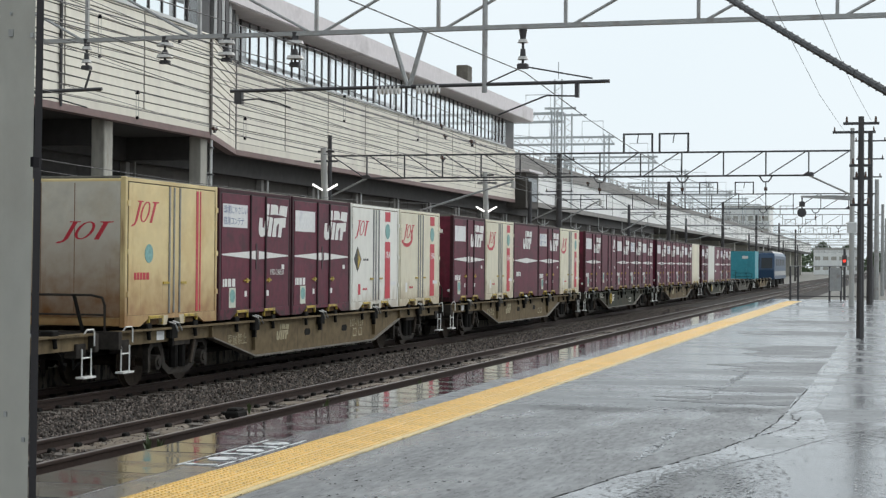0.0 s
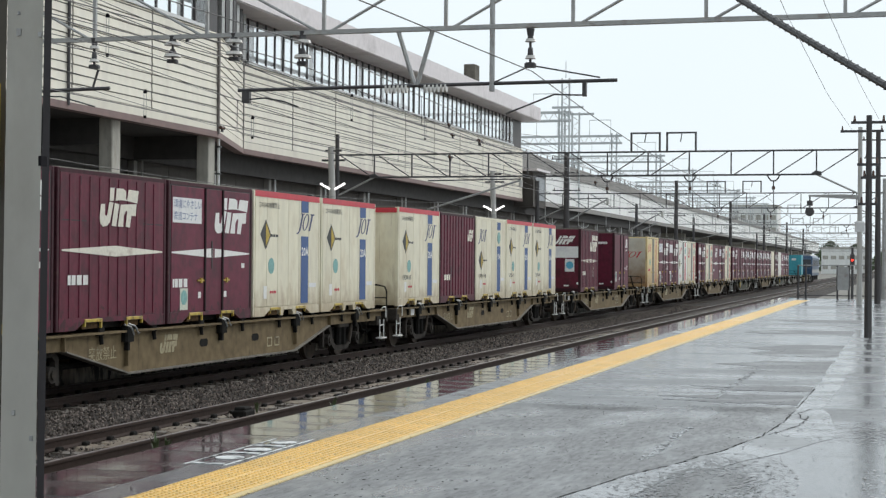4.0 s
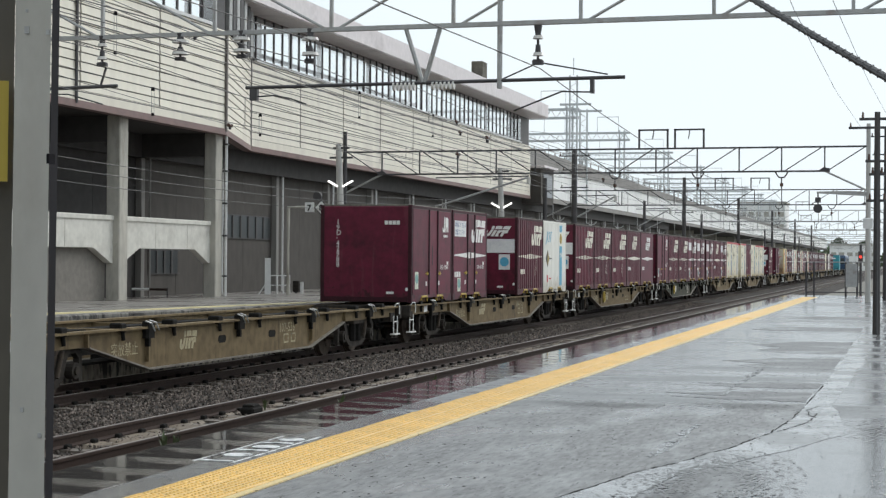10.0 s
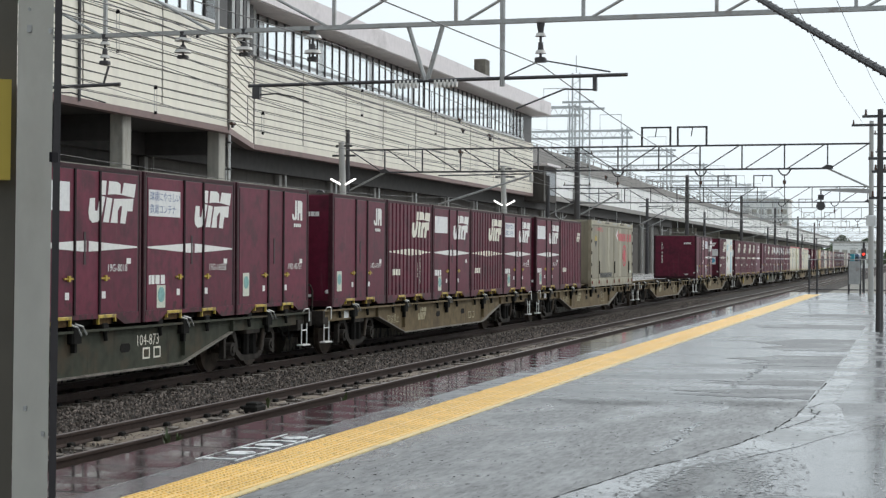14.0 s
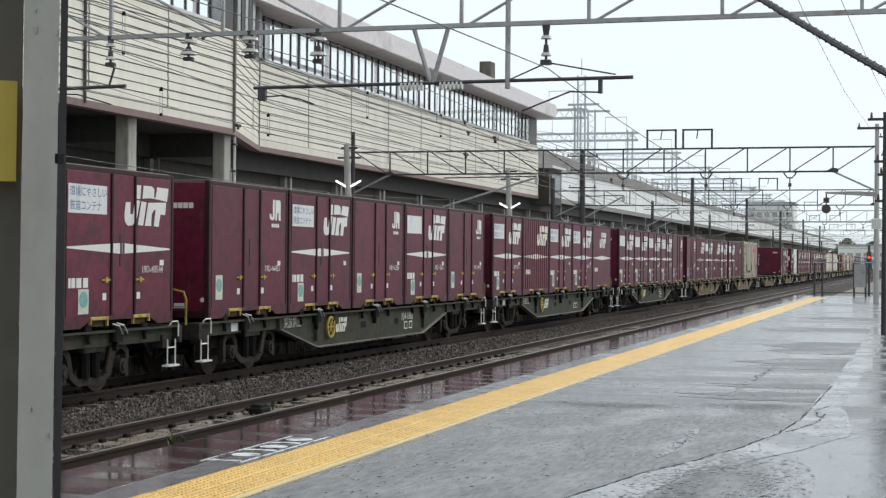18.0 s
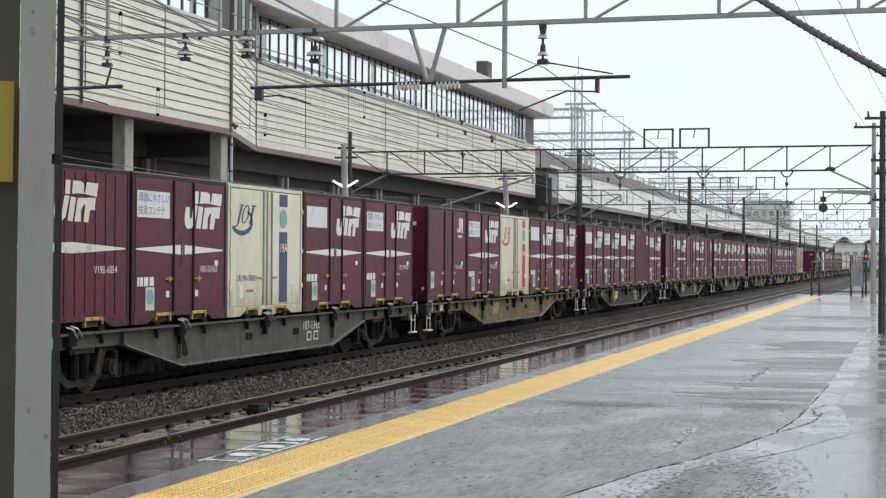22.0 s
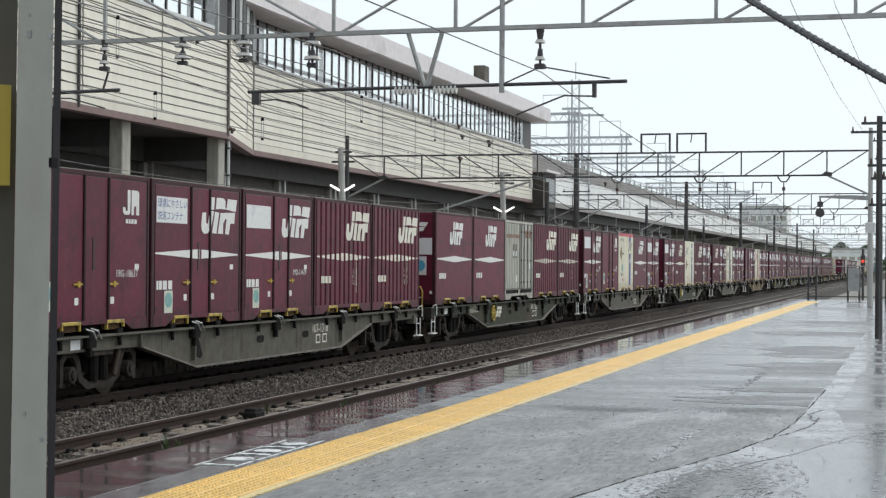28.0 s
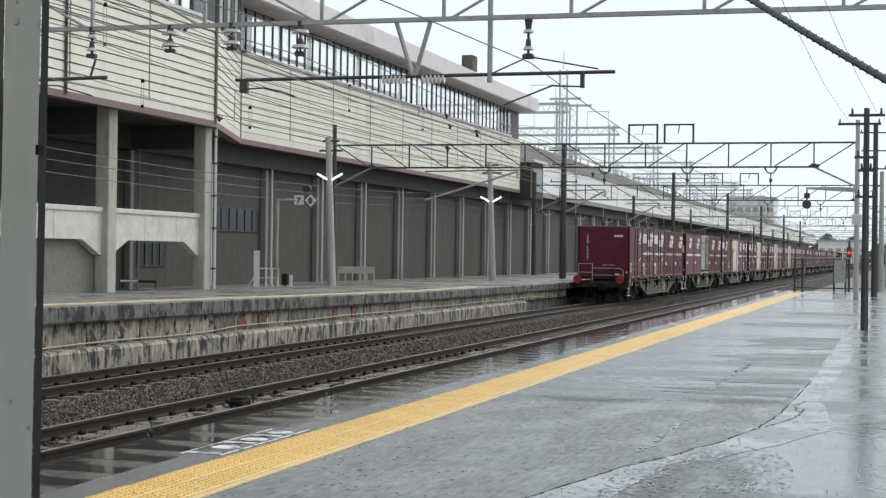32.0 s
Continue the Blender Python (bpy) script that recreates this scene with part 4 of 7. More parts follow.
def window_run(p, q, count, zs, zw, parent):
    strip_sill = strip(Geo(), p, q, 0, 1, -0.2, 0.08, zs, zs + 0.12)
    part("window_sill", strip_sill, "white_frame", parent, "pale sill")
    part("window_head", strip(Geo(), p, q, 0, 1, -0.2, 0.02, zw - 0.1, zw + 0.25), "brown_trim", parent)
    for k in range(count):
        t0, t1 = k / count, (k + 1) / count
        win = part("window", strip(Geo(), p, q, t0 - 0.045 / count, t0 + 0.045 / count, -0.02, 0.05, zs + 0.12, zw - 0.1), "dark_frame", parent)
        part("pane", strip(Geo(), p, q, t0 + 0.06 / count, t1 - 0.06 / count, -0.006, 0.0, zs + 0.12, zw - 0.1), "pane", win)


window_run((XF2, YD + 0.5), (XF2, YE - 3), 48, ZS, ZW, station)
window_run((XF1, YC - 24), (XF1, YC - 1.0), 22, ZS, ZW, station)
part("dark_corner", Geo().prism([(XF1 - 0.02, YC - 1), (XF1 - 0.05, YC), (XF2 - 0.05, YD), (XF2 - 0.05, YD + 0.5), (XF2 - 0.6, YD + 0.5), (XF1 - 0.6, YC - 1)], "z", ZS, ZW), "dark_frame", station)
for k in range(7):
    t = (k + 0.5) / 7
    mx, my = XF1 + (XF2 - XF1) * t, YC + (YD - YC) * t
    part("corner_mullion", box(mx - 0.02, mx + 0.14, my - 0.14, my + 0.14, ZS, ZW), "dark_frame" if k % 2 else "steel", station)
part("end_pier", box(XF2 - 0.8, XF2 - 0.04, YE - 2.9, YE - 0.3, ZS, ZW), "dark_frame", station)
for k, (x0, y0, y1) in enumerate(((XF1 + 0.9, YA, YC + 1.2), (XF2 + 1.3, YD - 6.5, YE))):
    part("roof", Geo().prism([(x0, ZW + 0.04), (x0, ZW + 0.88), (-36, ZW + 5.4), (-36.4, ZW + 5.1), (x0 - 1.4, ZW + 0.02)], "y", y0, y1), "roof_sheet", station, "mauve grey sheet roof")
    part("fascia", box(x0 - 0.02, x0 + 0.05, y0, y1, ZW - 0.02, ZW + 0.90), "roof_sheet", station)
    part("soffit", Geo().prism([(x0 - 0.03, ZW - 0.06), (x0 - 0.03, ZW + 0.0), (x0 - 2.0, ZW + 0.05), (x0 - 2.0, ZW - 0.1)], "y", y0, y1 - 0.1), "roof_sheet", station, "pale mauve eave underside")
part("chimney", box(-28.9, -28.1, 107, 108.2, 13.6, 15.68, 0.04), "wagon_grey", station, "short roof vent stack")

# supports and wall below the building
for y in (20.5, 28.5, 36.5, 48.3, 55.9):
    thing("column", Geo().box(-25.2, -24.72, y - 0.30, y + 0.30, 0.4, ZB - 0.05, 0.03), "concrete", "square weathered pale concrete column under the building", "column", "columns under the building")
    thing("column", Geo().box(-29.6, -28.7, y - 0.4, y + 0.5, 0.4, ZB - 0.05, 0.03), "concrete", "square grey concrete column deep under the building", "column", "columns under the building")
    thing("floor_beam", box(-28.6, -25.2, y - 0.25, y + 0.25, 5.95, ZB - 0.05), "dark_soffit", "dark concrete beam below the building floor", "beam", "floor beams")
for y0, y1 in ((36.8, 48.0), (48.6, 55.6)):
    zt, zl = 3.40, 2.25
    o = [(y0, zl - 0.25), (y0, zt), (y1, zt), (y1, zl - 0.25), (y1 - 0.1, zl - 0.25), (y1 - 1.3, zl + 0.25), (y0 + 1.3, zl + 0.25), (y0 + 0.1, zl - 0.25)]
    pb_ = empty("parapet_beam", "pale concrete parapet beam with sloped haunches between columns", "beam", "parapet beams")
    part("beam", Geo().prism(o, "x", -25.2, -24.95), "pale_concrete", pb_)
    part("cap", Geo().box(-25.24, -24.90, y0, y1, zt, zt + 0.15, 0.02), "pale_concrete", pb_, "projecting cap course")
    for t in (0.36, 0.72):
        part("board_mark", box(-24.952, -24.944, y0 + (y1 - y0) * t, y0 + (y1 - y0) * t + 0.02, zl + 0.27, zt - 0.02), "concrete", pb_)
thing("infill_wall", box(-25.5, -25.22, 30.0, 47.98, 0.5, 2.6), "infill", "grey brown rendered infill wall below the parapet beam", "wall")
dp = empty("drain_pipe", "white painted rainwater pipe clamped to the column", "pipe")
part("pipe", bar((-24.62, 56.3, 0.7), (-24.62, 56.3, ZB - 0.1), 0.055, 8), "white_frame", dp)
for z in (1.5, 3.0, 4.2, 5.4, 6.4):
    part("bracket", Geo().box(-24.74, -24.54, 56.2, 56.4, z, z + 0.06), "dark_steel", dp, "dark pipe bracket")
back = empty("platform_wall", "grey brown panelled wall behind the opposite platform", "wall", "", "structure")
ys = [28.0, 35.1, 42.2, 49.3] + [56.3 + 6.8 * k for k in range(21)]
part("wall_body", box(-28.6, -28.3, 24, 192.5, 0.4, ZB - 0.05), "joint", back)
# dark beam fills the band of shade above the pilasters
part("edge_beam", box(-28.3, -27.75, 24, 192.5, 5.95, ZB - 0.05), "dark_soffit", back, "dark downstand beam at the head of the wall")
# panels of the near bays are coloured dark in place of a deep shaded recess
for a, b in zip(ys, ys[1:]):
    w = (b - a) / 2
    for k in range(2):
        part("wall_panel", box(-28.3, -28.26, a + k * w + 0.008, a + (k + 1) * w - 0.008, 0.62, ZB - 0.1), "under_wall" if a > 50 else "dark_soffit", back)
for y in ys[4:]:
    part("pilaster", Geo().box(-28.26, -28.0, y - 0.15, y + 0.15, 0.55, 5.95, 0.02), "pilaster", back)
    part("pipe", bar((-27.9, y + 0.34, 0.6), (-27.9, y + 0.34, 5.95), 0.05, 6), "white_frame" if y > 60 else "pilaster", back)
for y0, y1, za, zb, n in ((64.4, 69.6, 3.1, 4.05, 6), (57.3, 59.9, 1.6, 2.46, 4)):
    wn = part("wall_window", Geo().box(-28.26, -28.2, y0 - 0.05, y1 + 0.05, za - 0.05, za).box(-28.26, -28.2, y0 - 0.05, y1 + 0.05, zb, zb + 0.05), "dark_frame", back, "dim window with dark frame")
    for k in range(n):
        w = (y1 - y0) / n
        part("pane", box(-28.255, -28.235, y0 + k * w + 0.06, y0 + (k + 1) * w - 0.06, za, zb), "dim_pane", wn)
        part("mullion", box(-28.26, -28.2, y0 + k * w - 0.06, y0 + k * w + 0.06, za, zb), "dark_frame", wn)


# ---------------------------------------------------------------- poles, portals and wires
def portal(y, x0, x1, label, bays, steel, leg0=None, leg1=None, z_low=6.07, z_top=7.10, foot0=0.8, foot1=0.56, hoops=(), gauge=1.0, leg_r=0.19):
    """A truss with upright posts and slanting ties that meet at the middle, knee braces at both ends, and hoops standing on it."""
    base = empty("catenary_portal", label, "catenary portal", "portals over the tracks")
    step, mid, w = (x1 - x0) / bays, bays // 2 + bays % 2, 0.036 * gauge
    part("chord", Geo().box(x0, x1, y - 0.05, y + 0.05, z_top - w, z_top + w), steel, base)
    part("chord", Geo().box(x0 + step, x1 - step, y - 0.05, y + 0.05, z_low - w, z_low + w), steel, base)
    for k in range(bays):
        x = x0 + k * step
        if k:
            part("post", Geo().box(x - 0.028 * gauge, x + 0.028 * gauge, y - 0.03, y + 0.03, z_low, z_top), steel, base)
        a, b = ((x + 0.12, z_top), (x + step - 0.08, z_low)) if k < mid else ((x + 0.10, z_low), (x + step - 0.10, z_top))
        part("diagonal", bar((a[0], y, a[1]), (b[0], y, b[1]), 0.026 * gauge, 6), steel, base)
    for x, foot, mat, s in ((x0, foot0, leg0, 1), (x1, foot1, leg1, -1)):
        if mat:
            part("leg", Geo().tube([(x, y, foot), (x, y, z_top + 0.95)], leg_r, 12, leg_r * 0.72), mat, base)
            part("knee_brace", bar((x + s * step, y, z_low), (x, y, z_low - 0.85), 0.045 * gauge, 6), "steel", base)
            part("gusset", Geo().prism([(x + s * (step - 0.22), z_low - 0.03), (x + s * (step + 0.32), z_low - 0.03), (x + s * (step + 0.05), z_low + 0.16), (x + s * (step - 0.2), z_low + 0.12)], "y", y - 0.06, y + 0.06), steel, base)
    for hx in hoops:
        hoop = part("hoop", Geo().box(hx - 0.66, hx - 0.58, y - 0.04, y + 0.04, z_top, z_top + 0.84).box(hx + 0.58, hx + 0.66, y - 0.04, y + 0.04, z_top, z_top + 0.84)
                    .box(hx - 0.66, hx + 0.66, y - 0.04, y + 0.04, z_top + 0.78, z_top + 0.85), steel, base)
        part("hanging_rod", Geo().tube([(hx + 0.02, y, z_top + 0.8), (hx - 0.04, y, z_top + 0.42)], 0.025, 5), steel, hoop)
    return base


portal(26.0, -24.43, 5.49, "lattice steel portal carrying the overhead wires", 14, "steel", "dark_steel", "dark_steel", z_low=6.05, gauge=1.0)
far_portal = portal(71.0, -25.15, -1.87, "dark lattice portal between a steel post and a concrete pole", 13, "dark_steel", "dark_steel", "pole_concrete", hoops=(-10.94, -9.38), leg_r=0.12)
part("cross_arm", box(-2.68, -0.92, 70.9, 70.98, 7.82, 7.92), "dark_steel", far_portal)
for x in (-2.6, -1.0):
    part("pin_insulator", Geo().tube([(x, 70.94, 7.92), (x, 70.94, 8.1)], 0.045, 8, 0.02), "brown_porcelain", far_portal)
# portals past the first of these take paler steel in place of haze
for i, y in enumerate((115, 160, 205, 250, 295, 340, 385, 440)):
    portal(y, -25.5, -1.4, "dark lattice portal far along the line", 13 if i < 2 else 7, "dark_steel" if i < 1 else "steel", "dark_steel", "steel", z_low=6.18, z_top=7.22, foot0=-0.5, foot1=-0.5,
           hoops=(-12.75, -10.29) if i < 5 else ())


def insulator(x, y, z, h, label, mat="porcelain", slim=False):
    base = empty("insulator", label, "insulator", "insulators under the portal", at=(x, y, z))
    part("pin", bar((0, 0, -h / 2), (0, 0, h / 2), 0.022, 8), "dark_steel", base)
    part("cap", Geo().tube([(0, 0, h * 0.30), (0, 0, h * 0.5)], 0.05, 10, 0.07), "dark_steel", base, "dark cast cap")
    for zz in (-h * 0.28, h * 0.18):
        sh = part("shed", Geo().tube([(0, 0, zz - 0.022), (0, 0, zz + 0.0), (0, 0, zz + 0.03)], 0.15 if not slim else 0.09, 16, 0.13 if not slim else 0.07), mat, base, "wide flat porcelain disc")
        part("bell", Geo().tube([(0, 0, zz + 0.03), (0, 0, zz + h * 0.26)], 0.075 if not slim else 0.05, 10, 0.04), "dark_steel", sh)
    part("clamp", Geo().box(-0.09, 0.09, -0.06, 0.06, -h * 0.56, -h * 0.42, 0.02), "dark_steel", base, "dark wire clamp")
    return base


for x, z, h in ((-13.75, 5.82, 0.5), (-12.25, 5.85, 0.44), (-11.1, 5.86, 0.44), (-9.85, 5.80, 0.55), (-5.9, 5.70, 0.60)):
    insulator(x, 26.0, z, h, "white disc insulator hanging from the lattice portal", "porcelain", slim=x < -13 or x > -7)
bracket = empty("registration_arm", "steel pipe arm hung below the portal by a vee bracket", "bracket")
part("pipe", bar((-11.02, 26, 5.10), (-4.47, 26, 5.13), 0.03, 8), "dark_steel", bracket)
for x in (-8.15, -7.56):
    part("vee", bar((x, 26, 6.02), (-7.86 if x < -8 else -7.82, 26, 5.12), 0.04, 6), "steel", bracket)
for x in (-8.18, -7.50):
    ins = Geo()
    for k in range(6):
        ins.disc((x + (k - 2.5) * 0.07, 26, 5.06), "x", 0.07, 0.03, 12)
    part("insulator", ins, "porcelain", bracket)
part("steady_arm", Geo().tube([(-5.02, 26, 4.9), (-5.5, 26, 4.92), (-6.3, 26, 4.62)], 0.015, 6), "dark_steel", bracket)
part("stay", bar((-6.5, 26, 5.14), (-5.88, 26, 5.40), 0.013, 5), "dark_steel", bracket)
part("stay", bar((-5.88, 26, 5.40), (-4.75, 26, 5.18), 0.013, 5), "dark_steel", bracket)
part("steady_arm", Geo().tube([(-10.87, 26, 4.94), (-10.5, 26, 4.96), (-10.2, 26, 4.9), (-9.92, 26, 4.80)], 0.014, 6), "dark_steel", bracket)
part("clamp", box(-10.93, -10.80, 25.95, 26.05, 4.88, 5.08), "dark_steel", bracket)
part("drop_tube", bar((-6.54, 26, 4.99), (-6.54, 26, 7.13), 0.045, 10), "steel", bracket, "grey steel drop tube")
part("clamp", box(-5.03, -4.97, 25.95, 26.05, 4.88, 5.13), "dark_steel", bracket)
arm2 = empty("registration_arm", "steel pipe arm over the freight track", "bracket")
part("pipe", bar((-15.6, 26, 5.15), (-13.45, 26, 5.19), 0.032, 8), "dark_steel", arm2)
part("drop", bar((-13.67, 26, 5.52), (-13.78, 26, 5.18), 0.02, 6), "dark_steel", arm2)

part("steady_arm", Geo().tube([(-15.0, 26, 5.08), (-14.4, 26, 5.06), (-13.73, 26, 4.87)], 0.014, 6), "dark_steel", arm2)
ends = (-60, 26, 71, 115, 160, 205, 250, 300, 350, 400)


def wire_line(x, z, sag, r, label, y_list=ends, dx=0.0):
    pts = []
    for a, b in zip(y_list, y_list[1:]):
        for k in range(8):
            t = k / 8
            pts.append((x + dx * ((a + (b - a) * t) - 26) / 100, a + (b - a) * t, z - sag * 4 * t * (1 - t)))
    pts.append((x + dx * (y_list[-1] - 26) / 100, y_list[-1], z))
    return thing("overhead_wire", Geo().tube(pts, r * 0.75, 5, caps=False), "wire", label, "wire", "overhead wires")


for x in (X_TRAIN, X_NEAR):
    w = empty("catenary", "contact wire with messenger wire and droppers over the track", "catenary", "overhead wires")
    mess = [(x, y0 + (y1 - y0) * k / 8, 5.75 - 0.5 * 4 * (k / 8) * (1 - k / 8)) for y0, y1 in zip(ends, ends[1:]) for k in range(8)]
    part("messenger_wire", Geo().tube(mess, 0.009, 5, caps=False), "wire", w)
    part("contact_wire", Geo().tube([(x, -60, 4.95), (x, 400, 4.95)], 0.009, 5), "wire", w)
    for px, py, pz in mess[1:60:2]:
        part("dropper", bar((x, py, 4.95), (x, py, pz), 0.006, 4), "wire", w)
for x, z, sag, r in ((-12.25, 5.62, 0.5, 0.010), (-11.1, 5.63, 0.55, 0.010), (-9.85, 5.5, 0.5, 0.012), (-16.2, 7.4, 0.15, 0.010), (-16.25, 6.0, 0.12, 0.010), (-17.4, 6.3, 0.7, 0.010),
                     (-18.6, 7.6, 0.8, 0.010), (-15.2, 7.4, 0.6, 0.012), (-20.0, 4.9, 0.4, 0.012), (-20.2, 4.65, 0.4, 0.012), (-20.4, 4.4, 0.45, 0.012), (-5.86, 5.3, 0.6, 0.012),
                     (-19.5, 8.4, 0.8, 0.012), (-14.4, 6.9, 0.5, 0.012)):
    wire_line(x, z, sag, r, "thin dark overhead wire along the tracks")
cable = [Vector((-3.88, 26.0, 7.27)).lerp(Vector((1.06, 16.0, 3.13)), k / 14) - Vector((0, 0, 0.06 * math.sin(math.pi * k / 14))) for k in range(15)]
cb = thing("feeder_cable", Geo().tube(cable, 0.045, 8), "wire", "thick black feeder cable sloping down to the platform", "cable")
for k in range(60):
    t = k / 59 * 13.9
    i = int(t)
    p = Vector(cable[i]).lerp(Vector(cable[i + 1]), t - i)
    part("binding", Geo().disc(p, "x", 0.051, 0.05, 8), "dark_steel", cb)
cp = empty("cable_post", "grey steel post taking the feeder cable down to the platform", "post")
part("shaft", bar((1.09, 16, NEAR_Z), (1.09, 16, 3.5), 0.06, 10), "steel", cp)
part("clamp", box(1.0, 1.14, 15.95, 16.05, 3.03, 3.23), "dark_steel", cp)
for x0, z0, x1, z1 in ((-1.2, 5.3, -1.25, 4.88), (-0.6, 5.52, -0.85, 4.98)):
    thing("overhead_wire", Geo().tube([(x0, 38.5, z0), ((x0 + x1) / 2, 27, (z0 + z1) / 2 - 0.15), (x1, 18, z1), (x1 - 0.1, -10, z1 + 0.6)], 0.0035, 5), "wire", "thin service wire to the platform pole", "wire", "overhead wires")


def service_pole(x, y, foot, top, r, mat, label, arms):
    base = empty("utility_pole", label, "utility pole", "poles along the platforms", at=(x, y, foot))
    part("shaft", Geo().tube([(0, 0, 0), (0, 0, top - foot)], r, 14, r * 0.72), mat, base)
    for z, half, d in arms:
        arm = part("cross_arm", box(-half, half, -0.05, 0.05, z - foot - 0.028, z - foot + 0.028), "dark_steel", base)
        for sx in (-half + 0.08, half - 0.08):
            part("pin_insulator", Geo().tube([(sx, 0, z - foot), (sx, 0, z - foot + 0.16)], 0.035, 8, 0.02), "brown_porcelain", arm)
    return base


for py, px in ((92, -18.7), (140, -18.9), (185, -18.9), (230, -18.9), (275, -18.9), (320, -18.9)):
    service_pole(px, py, 0.5 if py < 200 else -0.5, 8.6 + (0.8 if py > 100 else 0), 0.2, "tar_pole", "dark line pole with cross arms on the far side", ((8.2, 0.9, 0), (7.4, 0.7, 0), (6.4, 0.8, 0)))
p1 = service_pole(-0.82, 38.5, NEAR_Z, 5.62, 0.088, "tar_pole", "dark tarred pole with cross arms standing on the platform", ((5.46, 0.40, 0), (4.50, 0.26, 0), (4.2, 0.18, 0), (3.6, 0.24, 0)))
part("junction_box", box(-0.30, -0.08, -0.24, -0.1, 2.40, 2.64, 0.02), "white_frame", p1, "pale grey junction box")
part("cable_sleeve", Geo().tube([(0.0, -0.1, 0.0), (0.0, -0.1, 3.4)], 0.03, 8), "dark_steel", p1)
service_pole(-1.2, 75, NEAR_Z, 8.2, 0.14, "tar_pole", "dark tarred pole near the end of the platform", ((7.8, 0.7, 0), (7.0, 0.6, 0), (6.2, 0.5, 0)))
service_pole(0.3, 98, -0.4, 8.0, 0.2, "tar_pole", "dark tarred pole beyond the platform end", ((7.4, 0.7, 0), (6.6, 0.6, 0)))
for x, y, top in ((-22.8, 63.9, 6.95), (-20.2, 81.0, 6.9)):
    lp = empty("platform_lamp", "pale concrete lamp pole with two lit tubes spread like a vee", "lamp", "lamps on the opposite platform", at=(x, y, 0.8))
    part("pole", Geo().tube([(0.12, 0, -0.1), (-0.12, 0, top - 0.8)], 0.17, 14, 0.125), "pole_concrete", lp)
    zt = 5.31 - 0.8 if y < 70 else 5.0 - 0.8
    for s in (-1, 1):
        part("lamp_tube", Geo().tube([(s * 0.10, -0.1, zt - 0.12), (s * 0.54, -0.1, zt + 0.12)], 0.04, 8), "tube", lp, "lit white tube")
    part("cross_arm", box(-0.5, 0.5, -0.05, 0.05, top - 1.4, top - 1.32), "dark_steel", lp)
    part("cross_arm", box(-0.35, 0.35, -0.05, 0.05, top - 1.0, top - 0.92), "dark_steel", lp)

# fence across the platform end, signal and its post
fence = empty("fence", "grey steel barrier across the end of the platform", "fence")
for x in (-5.2, -4.82, -3.28, -2.72, -1.2):
    part("post", bar((x, 84, NEAR_Z - 0.1), (x, 84, 2.22), 0.05, 8), "dark_steel", fence)
part("rail", bar((-5.2, 84, 2.22), (-1.2, 84, 2.25), 0.03, 6), "steel", fence)
part("rail", bar((-5.2, 84, 0.72), (-1.2, 84, 0.72), 0.03, 6), "dark_steel", fence)
part("panel", box(-3.28, -2.72, 83.95, 84.02, 1.0, 2.15), "steel", fence, "grey sheet panel")
sig = empty("hanging_signal", "round black repeating signal hung from a bracket arm", "signal")
part("arm", Geo().prism([(-3.98, 5.13), (-1.9, 5.0), (-1.9, 5.18), (-2.6, 5.22), (-3.98, 5.2)], "y", 70.9, 71.1), "steel", sig)
part("hanger", bar((-3.93, 71, 5.16), (-3.93, 71, 4.3), 0.03, 6), "dark_steel", sig)
part("head", Geo().box(-4.05, -3.81, 70.9, 71.1, 4.74, 4.96, 0.03), "dark_steel", sig)
part("disc", Geo().disc((-3.93, 70.9, 4.48), "y", 0.19, 0.1, 16), "dark_steel", sig)
rs = empty("line_signal", "colour light signal showing red far along the line", "signal")
part("post", bar((-3.35, 110, -0.5), (-3.35, 110, 3.4), 0.08, 8), "dark_steel", rs)
part("lamp", Geo().disc((-3.35, 109.8, 2.6), "y", 0.085, 0.1, 12), "red_signal", rs, "lit red lens")
part("hood", box(-3.5, -3.2, 109.86, 110.1, 2.3, 3.0, 0.05), "dark_steel", rs)

# platform sign with the two track numbers
sign = empty("track_sign", "track sign reading 7 and 8 on a bent grey pipe", "sign")
part("post", Geo().tube([(-22.8, 58, 0.75), (-22.8, 58, 4.15), (-21.2, 58, 4.15)], 0.07, 8), "concrete", sign)
p7 = part("plate", box(-22.10, -21.74, 57.9, 57.94, 3.96, 4.32), "white_frame", sign, "white square plate")
p8 = part("plate", Geo().prism([(-21.42, 4.42), (-21.12, 4.12), (-21.42, 3.82), (-21.72, 4.12)], "y", 57.84, 57.88), "dark_frame", sign, "dark diamond plate")
part("plate_face", Geo().prism([(-21.42, 4.37), (-21.17, 4.12), (-21.42, 3.87), (-21.67, 4.12)], "y", 57.837, 57.84), "white_frame", p8, "white middle")
for txt, x in (("7", -22.01), ("8", -21.51)):
    t = part("numeral", lettering(txt, 0.32, "black_mark", 0.012), None, sign)
    t.matrix_basis = Matrix.Translation((x, 57.895 if txt == "7" else 57.83, 4.01)) @ Matrix.Rotation(radians(-90), 4, "Z")
part("speaker", Geo().disc((-21.62, 57.98, 4.55), "y", 0.17, 0.14, 12), "dark_steel", sign, "round dark speaker above the plates")
seat = empty("bench", "pale grey slatted bench on the opposite platform", "bench", at=(-24.0, 70.9, 0.74))
seat.rotation_euler = (0, 0, radians(18.7))
part("backrest", box(-0.85, 0.85, -0.1, 0.05, 0.50, 0.82), "concrete", seat)
for k in range(6):
    part("leg", box(-0.85 + k * 0.325, -0.78 + k * 0.325, -0.1, 0.3, 0, 0.55), "concrete", seat)

